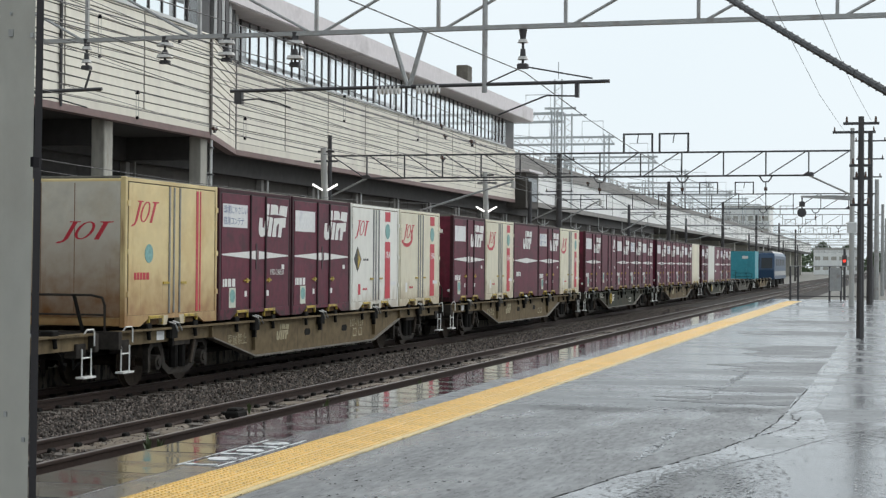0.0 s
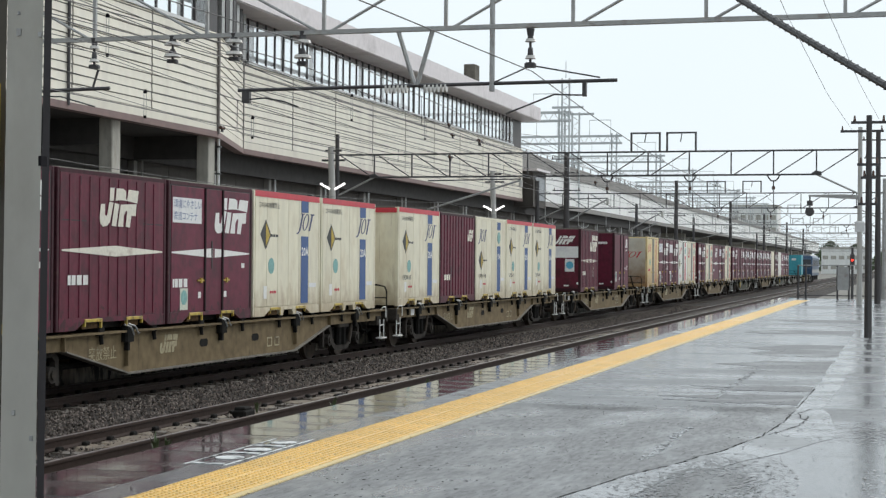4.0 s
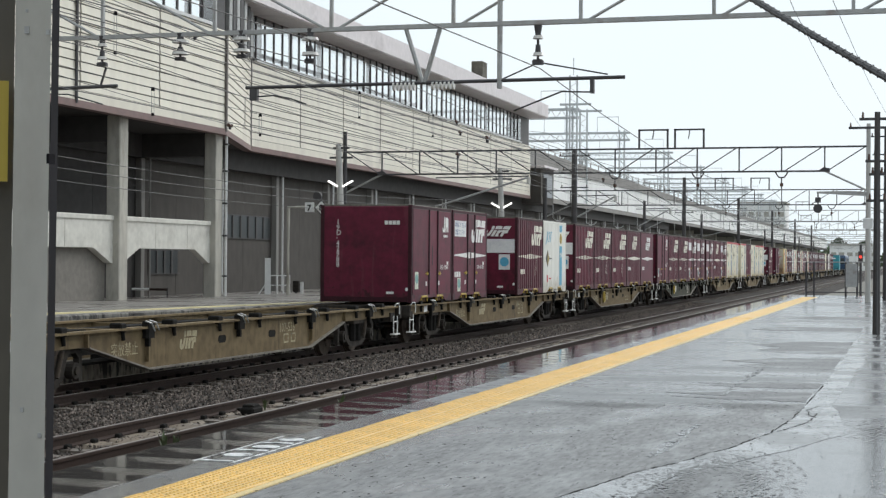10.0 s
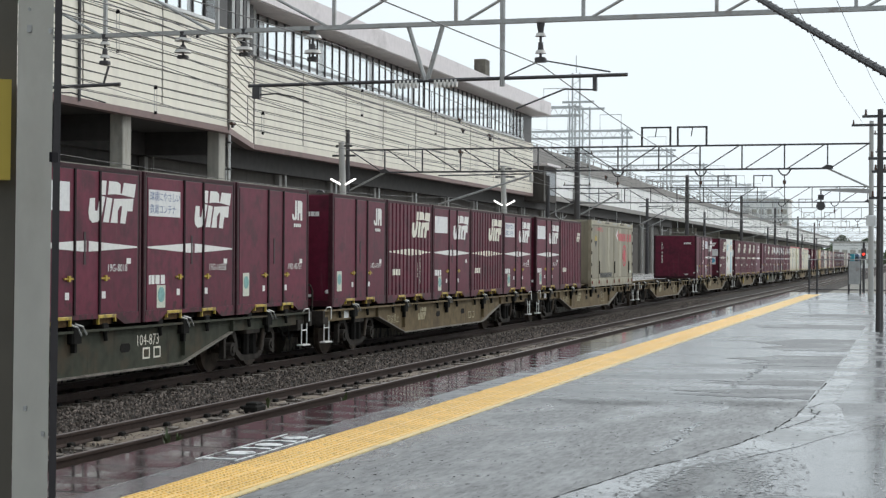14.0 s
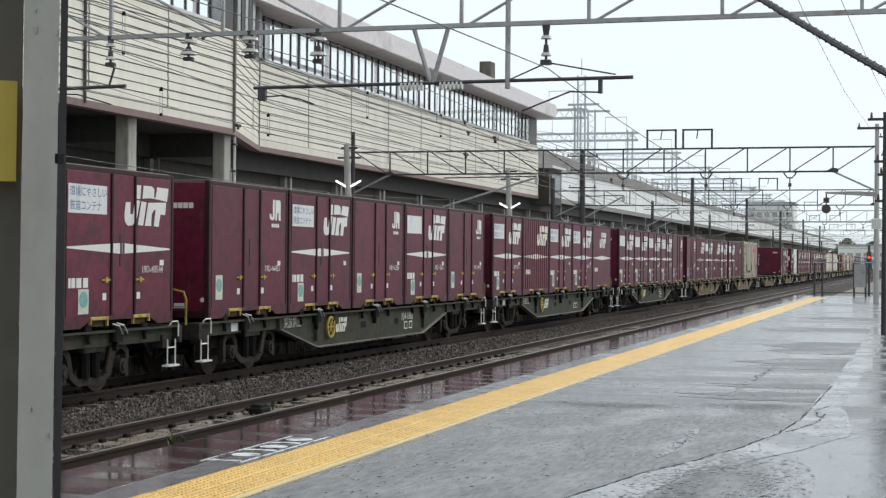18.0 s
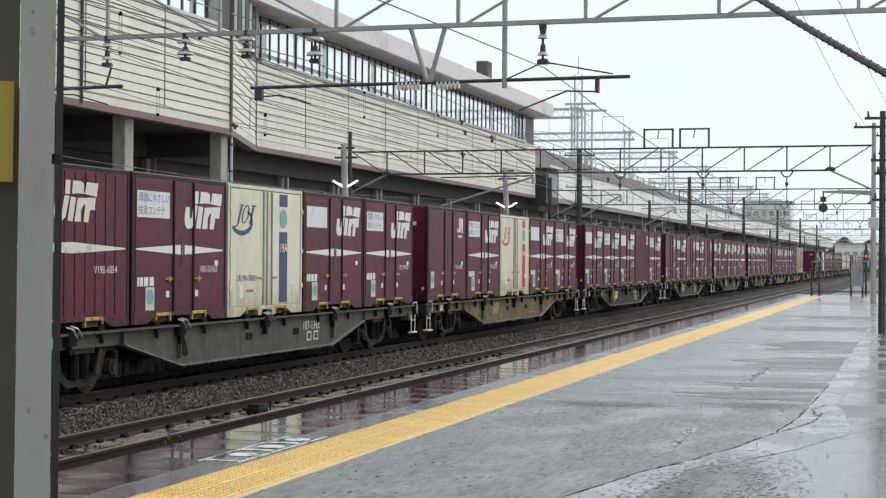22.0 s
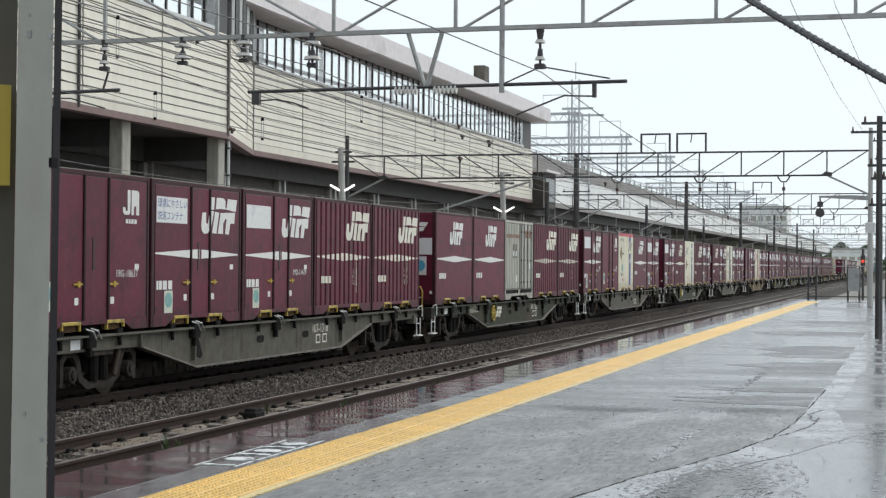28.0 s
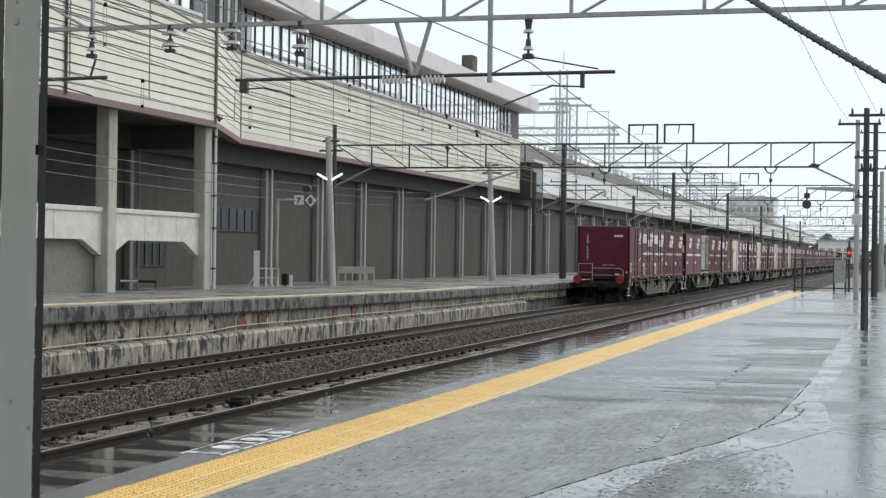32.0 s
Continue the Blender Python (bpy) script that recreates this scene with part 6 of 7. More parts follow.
def end_marks(c, kind):
    """Markings on the rear end wall."""
    y = -CLEN / 2 + 0.015
    def plate(name, x0, x1, z0, z1, mat, label=""):
        return part(name, box(x0, x1, y - 0.004, y, z0, z1), mat, c, label)
    if kind == "big":
        em = Geo()
        for shape in EMBLEM:
            em.prism([(0.12 + (u + 0.12 * (v - 0.5)) * 0.84, 1.86 + v * 0.34) for u, v in shape], "y", y - 0.004, y)
        part("emblem", em, "white_mark", c, "plain white slanted emblem")
        plate("panel", 0.04, 1.12, 1.34, 1.78, "pale_panel", "pale panel")
        lab = plate("notice", 0.60, 0.97, 0.80, 1.29, "pale_panel", "pale notice with a round picture")
        part("notice_disc", Geo().disc((0.785, y - 0.006, 1.05), "y", 0.15, 0.004, 16), "cyan_mark", lab)
    else:
        lb = Geo()
        for k in range(4):
            lb.box(0.50 + k * 0.105, 0.59 + k * 0.105, y - 0.004, y, 1.98, 2.08)
        part("lettering_bar", lb, "white_mark", c)
    plate("tag", 0.55, 0.75, 0.22, 0.28, "white_mark")
    part("stud", Geo().disc((1.1, y - 0.004, 0.34), "y", 0.045, 0.008, 10), "pale_panel", c)


PROTO = {}


def proto_d(kind):
    text = {"eco": "maroon steel freight container with doors, white slogan panel and emblem", "white": "maroon steel freight container with doors, blank white panel and emblem",
            "jr": "plain maroon steel freight container with double doors"}[kind]
    c = shell("freight_container", text, "maroon", "freight containers")
    cuts = doors(c, "maroon")
    pockets(c)
    x = HALF
    bars(-1.68, 0.62, (0.07, 0.11, 0.15, 0.15), 0.15, x, "white_mark", c) if kind != "jr" else bars(1.03, 1.70, (0.07, 0.07, 0.08, 0.08), 0.07, x, "white_mark", c)
    if kind == "jr":
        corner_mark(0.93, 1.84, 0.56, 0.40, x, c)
        lab = flat("notice", rect(-1.58, -1.28, 0.34, 0.78), "tan_mark", c, x, label="pale notice with a green tree")
        part("notice_disc", Geo().disc((x + 0.005, -1.43, 0.60), "x", 0.12, 0.004, 14), "green_mark", lab)
    else:
        emblem(0.08, 1.60, 1.58, 0.66, x, "white_mark", c)
        stripe(c, "white_mark", x)
        flat("panel", rect(-1.70, -0.50, 1.75, 2.19), "pale_panel", c, x, label="white panel")
        if kind == "eco":
            for txt, z in (("環境にやさしい", 2.02), ("鉄道コンテナ", 1.81)):
                t = part("lettering", lettering(txt, 0.165, "blue_mark"), None, c)
                t.location = (x + 0.0045, -1.66, z)
        lab = flat("notice", rect(-1.38, -1.06, 0.22, 0.60), "tan_mark", c, x, label="pale notice with a green tree")
        part("notice_disc", Geo().disc((x + 0.005, -1.22, 0.44), "x", 0.13, 0.004, 14), "green_mark", lab)
    flat("tag", rect(1.35, 1.5, 0.96, 1.05), "white_mark", c, x)
    end_marks(c, "small" if kind == "jr" else rnd.choice(("small", "big")))
    return c


def proto_c(kind):
    text = {"c": "maroon corrugated freight container with emblem and white lozenge stripe", "cs": "maroon corrugated freight container with small emblem high on its side",
            "ccm": "maroon corrugated freight container with a small corner emblem"}[kind]
    c = shell("freight_container", text, "maroon_rib", "freight containers", inset=0.06)
    crest = ribbed(c, "maroon_rib")
    pockets(c)
    x = HALF - 0.003
    if kind == "c":
        emblem(0.10, 1.60, 1.60, 0.66, x, "cream_mark", c, "weathered white slanted emblem")
        stripe(c, "cream_mark", x, crest)
        bars(-1.45, 0.66, (0.07, 0.11, 0.15, 0.15), 0.15, x, "cream_mark", c)
    elif kind == "cs":
        emblem(1.0, 1.72, 0.62, 0.34, x, "cream_mark", c, "small weathered emblem")
        bars(-1.45, 0.62, (0.07, 0.11, 0.15, 0.15), 0.15, x, "cream_mark", c)
    else:
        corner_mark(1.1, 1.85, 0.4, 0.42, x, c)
    end_marks(c, "big" if kind == "c" else "small")
    return c


def proto_p(kind):
    c = shell("freight_container", "maroon flat panel freight container with emblem and lozenge stripe", "maroon", "freight containers")
    y = CLEN / 2
    part("side_panel", Geo().box(HALF - 0.035, HALF - 0.004, -y + 0.1, y - 0.1, 0.17, CHGT - 0.09), "maroon_rib" if kind == "pb" else "maroon", c)
    for a, b in ((-y + 0.14, -0.95), (1.0, y - 0.14)):
        part("seam", box(HALF - 0.006, HALF, a, b, 1.68, 1.70), "seal", c)
    if kind == "pb":
        for k in range(10):
            ya = -1.5 + k * 0.32
            part("rib", Geo().box(HALF - 0.006, HALF + 0.006, ya, ya + 0.05, 0.2, CHGT - 0.12), "maroon_rib", c)
    pockets(c)
    emblem(-0.55, 1.62, 1.35, 0.62, HALF + 0.007, "white_mark" if kind == "p" else "cream_mark", c)
    stripe(c, "white_mark" if kind == "p" else "cream_mark", HALF + 0.007, ((-2, 2),))
    bars(-1.55, 0.70, (0.09, 0.12, 0.15, 0.15), 0.15, HALF + 0.007, "white_mark", c)
    end_marks(c, "big")
    return c


def diamond(c, y, z, x):
    g = flat("hazard_diamond", [(y - 0.28, z), (y, z - 0.30), (y + 0.28, z), (y, z + 0.30)], "black_mark", c, x, label="black and yellow diamond")
    flat("diamond_half", [(y, z - 0.24), (y + 0.22, z), (y, z + 0.24)], "lock_yellow", g, x + 0.003)


def proto_cream(kind):
    """Refrigerated and general containers in cream, white or yellow."""
    text = {"20a": "cream insulated container with red top band and blue stripe marked 20A", "19a": "cream insulated container with blue stripe marked 19A",
            "cyan": "white insulated container with a light blue stripe marked 19A", "ring_red": "cream door container with red ring emblem and red stripe",
            "ring_blue": "cream door container with blue ring emblem and blue stripe", "pink": "cream door container with red stripe and black diamond",
            "yellow": "rust streaked yellow container with a white end wall", "plain": "plain white insulated container", "beige": "plain beige insulated container"}[kind]
    mat = {"cyan": "white_box", "plain": "white_box", "yellow": "yellow_box", "ring_red": "cream", "pink": "white_box"}.get(kind, "cream")
    c = shell("freight_container", text, mat, "freight containers", roof="wagon_grey")
    y, x = CLEN / 2, HALF
    if kind in ("ring_red", "ring_blue", "pink", "yellow"):
        cuts = (-y + 0.10, -0.2, 0.22, y - 0.10)
        part("door_seal", box(HALF - 0.028, HALF - 0.012, -y + 0.08, y - 0.08, 0.17, CHGT - 0.09), "wagon_brown", c)
        for a, b in zip(cuts, cuts[1:]):
            part("door_leaf", Geo().box(HALF - 0.03, HALF - 0.002, a + 0.02, b - 0.02, 0.19, CHGT - 0.11, 0.006), mat, c)
        for b in (-0.2, 0.22, -0.02):
            part("locking_bar", bar((HALF + 0.006, b, 0.2), (HALF + 0.006, b, CHGT - 0.12), 0.02, 6), "steel", c)
        for b in (-0.45, 0.26):
            part("handle", Geo().box(HALF + 0.002, HALF + 0.025, b, b + 0.22, 0.70, 0.74), "lock_yellow", c)
        for yy in (-y + 0.05, y - 0.1):
            for zz in (0.5, 1.2, 2.0):
                part("hinge", Geo().box(HALF - 0.002, HALF + 0.02, yy, yy + 0.1, zz, zz + 0.09), mat, c)
    else:
        w = (CLEN - 0.2) / 6
        for k in range(6):
            part("side_panel", Geo().box(HALF - 0.03, HALF - 0.003, -y + 0.1 + k * w + 0.006, -y + 0.1 + (k + 1) * w - 0.006, 0.2, CHGT - 0.1, 0.004), mat, c)
    for yy in (-0.36, 0.36):
        part("foot", Geo().prism([(yy - 0.14, 0.16), (yy - 0.08, 0.0), (yy + 0.08, 0.0), (yy + 0.14, 0.16)], "x", HALF - 0.1, HALF + 0.004), "cream" if mat != "white_box" else "white_box", c)
    pockets(c)
    tone = {"20a": "blue_mark", "19a": "blue_mark", "cyan": "cyan_mark", "ring_red": "red_mark", "ring_blue": "navy_mark", "pink": "red_mark"}.get(kind)
    if kind == "yellow":
        flat("red_stripe", rect(0.92, 1.02, 0.2, 2.36), "red_mark", c, x)
        flat("red_stripe", rect(1.08, 1.13, 0.2, 2.36), "red_mark", c, x)
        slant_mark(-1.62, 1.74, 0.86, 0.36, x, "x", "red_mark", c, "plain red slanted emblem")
        bars(-1.55, 0.78, (0.08, 0.08, 0.08, 0.1, 0.1), 0.12, x, "red_mark", c)
        part("ring", Geo().disc((x + 0.002, -1.0, 1.22), "x", 0.16, 0.004, 16), "green_mark", c)
        part("end_panel", box(-HALF + 0.1, HALF - 0.1, -y - 0.002, -y + 0.02, 0.16, CHGT - 0.1), "rusty_white", c, "rust stained white end wall")
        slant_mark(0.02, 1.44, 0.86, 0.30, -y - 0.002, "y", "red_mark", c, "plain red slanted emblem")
        for k in range(3):
            part("end_seam", box(-0.95 + k * 0.62, -0.935 + k * 0.62, -y - 0.004, -y - 0.001, 0.18, CHGT - 0.12), "rusty_seam", c)
    elif tone:
        s0 = {"20a": 0.72, "19a": 0.72, "cyan": 0.72, "ring_red": 0.92, "ring_blue": 0.62, "pink": 0.72}[kind]
        flat("stripe", rect(s0, s0 + 0.42, 0.22, 1.62), tone, c, x + 0.001)
        flat("stripe", rect(s0, s0 + 0.42, 2.12, 2.36), tone, c, x + 0.001)
        t = part("lettering", lettering("20A" if kind == "20a" else "19A", 0.24, "white_mark" if kind != "ring_blue" else "cream_mark", 0.006), None, c)
        t.location = (x + 0.0055, s0 + 0.015, 1.22)
        lo = -1.55 if kind in ("19a", "cyan", "ring_red", "ring_blue", "pink") else 0.52
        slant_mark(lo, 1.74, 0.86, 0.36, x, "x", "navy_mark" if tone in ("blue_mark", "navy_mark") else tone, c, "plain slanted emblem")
        if kind.startswith("ring"):
            arc = [(lo + 0.3 + 0.52 * math.cos(a), 1.78 + 0.26 * math.sin(a)) for a in [math.radians(-150 + 12 * k) for k in range(18)]]
            arc += [(lo + 0.28 + 0.45 * math.cos(a), 1.80 + 0.19 * math.sin(a)) for a in [math.radians(54 - 12 * k) for k in range(18)]]
            flat("swoosh", arc, tone, c, x)
        if kind in ("20a", "19a", "cyan", "pink"):
            diamond(c, -1.25 if kind != "pink" else -1.4, 1.62 if kind == "20a" else 1.18, x)
            bars(-0.98, 1.58 if kind == "20a" else 1.15, (0.1, 0.1, 0.12), 0.05, x, "black_mark", c)
        if kind == "20a":
            flat("top_band", rect(-y + 0.06, y - 0.06, 2.36, 2.48), "red_mark", c, x + 0.001, label="red top band")
            part("end_band", box(-HALF + 0.05, HALF - 0.05, -y - 0.004, -y + 0.01, 2.34, 2.46), "red_mark", c)
            part("tree_label", Geo().disc((x + 0.002, -0.95, 1.0), "x", 0.16, 0.004, 16), "green_mark", c)
            part("lettering", lettering("コキ50000積載禁止", 0.13, "black_mark"), None, c).location = (x + 0.004, -1.62, 2.16)
        else:
            part("round_label", Geo().disc((x + 0.006, s0 + 0.2, 1.88), "x", 0.19, 0.004, 16), "green_mark" if kind != "cyan" else "lock_yellow", c)
        flat("tag", rect(-1.35, -1.18, 0.35, 0.6), "white_mark" if mat == "cream" else "red_mark", c, x)
        bars(-1.0, 0.45, (0.08, 0.08, 0.1), 0.05, x, "red_mark", c)
        flat("tag", rect(1.2, 1.62, 0.55, 0.64), "pale_panel", c, x + 0.002)
    return c


def proto_grey():
    """A pale weathered container: one ribbed half, one door half with rods, a reddish band near the top."""
    c = shell("freight_container", "weathered pale grey container, half ribbed and half doors, with reddish band", "grey_light", "freight containers")
    y, x = CLEN / 2, HALF
    part("panel_backing", box(x - 0.028, x - 0.016, -y + 0.10, y - 0.10, 0.32, CHGT - 0.1), "grey_seam", c)
    for k in range(8):
        a = -y + 0.12 + k * 0.215
        part("rib", Geo().box(x - 0.03, x + 0.002, a, a + 0.15, 0.34, CHGT - 0.12, 0.01), "grey_light", c)
    for a, b in ((0.12, 0.52), (0.62, 1.02), (1.10, 1.72)):
        part("door_leaf", Geo().box(x - 0.03, x, a, b, 0.34, CHGT - 0.12, 0.008), "grey_light", c)
    for b in (0.2, 0.57, 1.06, 1.55):
        rod = part("locking_bar", bar((x + 0.02, b, 0.3), (x + 0.02, b, CHGT - 0.1), 0.022, 6), "steel", c)
        for z in (0.5, 1.2, 2.1):
            part("bar_guide", Geo().box(x - 0.002, x + 0.035, b - 0.05, b + 0.05, z, z + 0.06), "grey_seam", rod)
    for k in range(8):
        a = -y + 0.12 + k * 0.215
        flat("band", rect(a + 0.004, a + 0.146, 1.93, 2.05), "faded_red", c, x + 0.002, 0.002)
    for a, b in ((0.62, 1.02), (1.10, 1.50)):
        flat("band", rect(a + 0.01, b - 0.01, 1.96, 2.20), "faded_red", c, x, 0.002)
    for a in (-0.95, -0.62):
        flat("notice", rect(a, a + 0.22, 1.30, 1.74), "grey_seam", c, x + 0.003, 0.002)
        flat("notice_field", rect(a + 0.05, a + 0.17, 1.36, 1.52), "pale_panel", c, x + 0.005, 0.002)
    for a, z in ((-0.5, 0.55), (1.3, 0.95)):
        flat("tag", rect(a, a + 0.16, z, z + 0.2), "white_mark", c, x + 0.003)
    for a, b in ((-y + 0.18, -0.18), (0.22, y - 0.2)):
        part("pocket", box(x - 0.02, x + 0.006, a, b, 0.19, 0.30), "grime", c, "dark fork pocket")
    return c


def proto_teal():
    c = shell("freight_container", "teal freight container behind the locomotive", "teal", "freight containers")
    part("side_panel", Geo().box(HALF - 0.03, HALF - 0.002, -1.7, 1.7, 0.2, CHGT - 0.1), "teal", c)
    for k in range(5):
        part("rib", Geo().box(-HALF + 0.25 + k * 0.47, -HALF + 0.3 + k * 0.47, -CLEN / 2, -CLEN / 2 + 0.03, 0.2, CHGT - 0.1), "teal", c)
    part("emblem_block", box(0.1, 0.6, -CLEN / 2 - 0.004, -CLEN / 2 + 0.01, 1.8, 2.05), "white_mark", c)
    return c


def proto_long():
    """The long weathered container: flush panels between narrow seams, paler strips, red markings."""
    c = empty("long_container", "long weathered grey green side-opening container with red markings", "container")
    y, H, x = 4.72, 2.62, HALF
    part("body", Geo().box(-HALF + 0.03, HALF - 0.03, -y, y, 0.1, H - 0.04, 0.02), "grey_box", c)
    part("roof", Geo().box(-HALF + 0.02, HALF - 0.02, -y + 0.02, y - 0.02, H - 0.04, H, 0.02), "grey_box", c)
    cuts = [-y + 0.10, -3.28, -3.06, -2.55, -1.32, -0.76, 0.10, 0.34, 1.34, 1.92, 2.75, 3.60, 3.82, y - 0.10]
    part("door_seal", box(HALF - 0.028, HALF - 0.014, -y + 0.1, y - 0.1, 0.30, H - 0.2), "grey_seam", c)
    for a, b in zip(cuts, cuts[1:]):
        pale = a in (-1.32, 1.34)
        part("panel", Geo().box(HALF - 0.032, HALF - (0.0 if pale else 0.003), a + 0.006, b - 0.006, 0.34, H - 0.22, 0.004), "grey_pale" if pale else "grey_box", c, "paler repainted strip" if pale else "")
    part("bottom_rail", Geo().box(HALF - 0.1, HALF, -y, y, 0.0, 0.32), "grey_pale", c, "paler lower rail")
    part("top_rail", Geo().box(HALF - 0.1, HALF, -y, y, H - 0.17, H - 0.03), "grey_pale", c, "scuffed cream top rail")
    for k in range(5):
        part("rail_patch", box(HALF - 0.004, HALF + 0.004, -3.6 + k * 1.75, -2.7 + k * 1.75, H - 0.10, H - 0.032), "grey_seam" if k % 2 else "steel", c)
    for sy in (-1, 1):
        post = part("corner_post", Geo().box(HALF - 0.12, HALF + 0.004, sy * y - 0.06, sy * y + 0.06, 0.0, H), "grey_pale", c, "pale scuffed corner post")
        for k in range(5):
            part("hinge", Geo().box(HALF, HALF + 0.02, sy * y - 0.06, sy * y + 0.03, 0.35 + k * 0.46, 0.47 + k * 0.46), "grime", post)
        part("end_door", Geo().box(-HALF + 0.12, HALF - 0.12, sy * y - 0.02, sy * y + 0.02, 0.15, H - 0.12), "grey_box", c)
    for b in (-3.17, 0.22, 3.71):
        part("locking_strip", Geo().box(HALF - 0.01, HALF + 0.012, b - 0.06, b + 0.06, 0.20, H - 0.2), "grey_box", c, "folded locking strip")
        part("locking_bar", bar((HALF + 0.026, b, 0.50), (HALF + 0.026, b, 1.0), 0.022, 6), "grime", c, "dark lock handle")
    for b in (-4.6, -3.17, -1.4, 0.22, 1.4, 3.71, 4.6):
        part("latch", Geo().box(HALF, HALF + 0.03, b - 0.05, b + 0.05, 0.10, 0.24), "red_rust", c, "small rusty latch")
    for k in range(11):
        a = 1.36 + k * 0.28
        if k != 6:
            flat("lettering_bar", [(a, 1.86), (a + 0.20, 1.86), (a + 0.24, 2.18), (a + 0.04, 2.18)], "red_mark", c, x)
    flat("arrow", [(0.86, 2.10), (1.26, 2.32), (1.18, 2.10), (1.26, 1.88)], "red_mark", c, x + 0.001)
    flat("arrow", [(0.62, 2.10), (1.06, 2.36), (0.98, 2.10), (1.06, 1.84)], "white_mark", c, x)
    part("ring", Geo().disc((x + 0.002, 2.70, 1.24), "x", 0.47, 0.004, 28, 0.38), "red_mark", c, "red double ring emblem")
    part("ring", Geo().disc((x + 0.002, 2.70, 1.24), "x", 0.27, 0.004, 20), "red_mark", c)
    part("lettering", lettering("コキ50000積載禁止", 0.19, "red_mark"), None, c).location = (x + 0.016, -4.02, 2.20)
    for k in range(11):
        flat("lettering_bar", rect(-2.86 + k * 0.235, -2.68 + k * 0.235, 0.36, 0.54), "black_mark", c, x + 0.001)
    flat("notice", rect(4.0, 4.5, 0.50, 0.60), "tan_mark", c, x + 0.001, label="cream notice strip")
    dm = flat("hazard_mark", [(-4.10, 1.80), (-3.86, 1.54), (-3.62, 1.80)], "black_mark", c, x, label="black triangle under a yellow flame shape")
    flat("flame", [(-4.08, 1.81), (-3.64, 1.81), (-3.70, 2.0), (-3.80, 1.96), (-3.87, 2.08), (-3.93, 1.96), (-4.02, 2.0)], "lock_yellow", dm, x + 0.003)
    return c


def proto(kind):
    if kind not in PROTO:
        if kind in ("eco", "white", "jr"):
            ob = proto_d(kind)
        elif kind in ("c", "cs", "ccm"):
            ob = proto_c(kind)
        elif kind in ("p", "pb"):
            ob = proto_p(kind)
        elif kind == "grey":
            ob = proto_grey()
        elif kind == "teal":
            ob = proto_teal()
        elif kind == "long":
            ob = proto_long()
        else:
            ob = proto_cream(kind)
        PROTO[kind] = [ob, False]
    return PROTO[kind]


FAR_FROM = 20       # wagons from here on stay far from the platform
FAR_PROTO = {}


def joined(key, ob):
    """A thing like ob, for far off, with one mesh for each of its materials."""
    if key not in FAR_PROTO:
        groups = {}
        for o in ob.children_recursive:
            if o.type != "MESH":
                continue
            m, p = o.matrix_basis.copy(), o.parent
            while p is not ob:
                m, p = p.matrix_basis @ m, p.parent
            mat = o.data.materials[0].name
            geo = groups.setdefault(mat, [o.name.split(".")[0], o.data.materials[0], Geo()])[2]
            geo.add([m @ v.co for v in o.data.vertices], [tuple(f.vertices) for f in o.data.polygons])
        FAR_PROTO[key] = []
        for name, mat, geo in groups.values():
            me = mesh_of(name, geo.v, geo.f, None)
            me.materials.append(mat)
            FAR_PROTO[key].append((name, me))
    base = tagged(new(ob.name.split(".")[0]), *[ob.get(k, "") for k in ("label", "category", "group", "kind")])
    for name, me in FAR_PROTO[key]:
        part(name, me, None, base)
    return base


# how far the load sits forward (+) or back (-) on its wagon, by wagon from the rear
SHIFT = {1: 0.10, 2: -0.36, 3: 0.03, 4: -0.09, 5: -0.18, 6: 0.03, 7: 0.10, 8: -0.33, 9: 0.20, 10: 0.28, 11: -0.38, 13: -0.12, 14: 0.19, 15: 0.12, 16: -0.60, 17: -0.12, 18: -0.55, 19: -0.08}
TRAIN_PARTS = []    # (thing, offset along the train, height)


def load(kind, k, slot, number="", offset=None, end_number=False):
    entry = proto(kind)
    if k >= FAR_FROM and entry[1]:
        ob = joined(kind, entry[0])
    elif entry[1]:
        ob = copy_thing(entry[0], Matrix.Identity(4))
    else:
        ob, entry[1] = entry[0], True
    if kind == "long":
        along_train = k * WAGON + 9.65 + 4.72
    else:
        along_train = k * WAGON + (slot - 1) * SLOT + CLEN / 2
    TRAIN_PARTS.append((ob, along_train + SHIFT.get(k, 0.0), DECK))
    if number:
        PENDING.append((ob, kind, number, end_number))
    return ob


PENDING = []
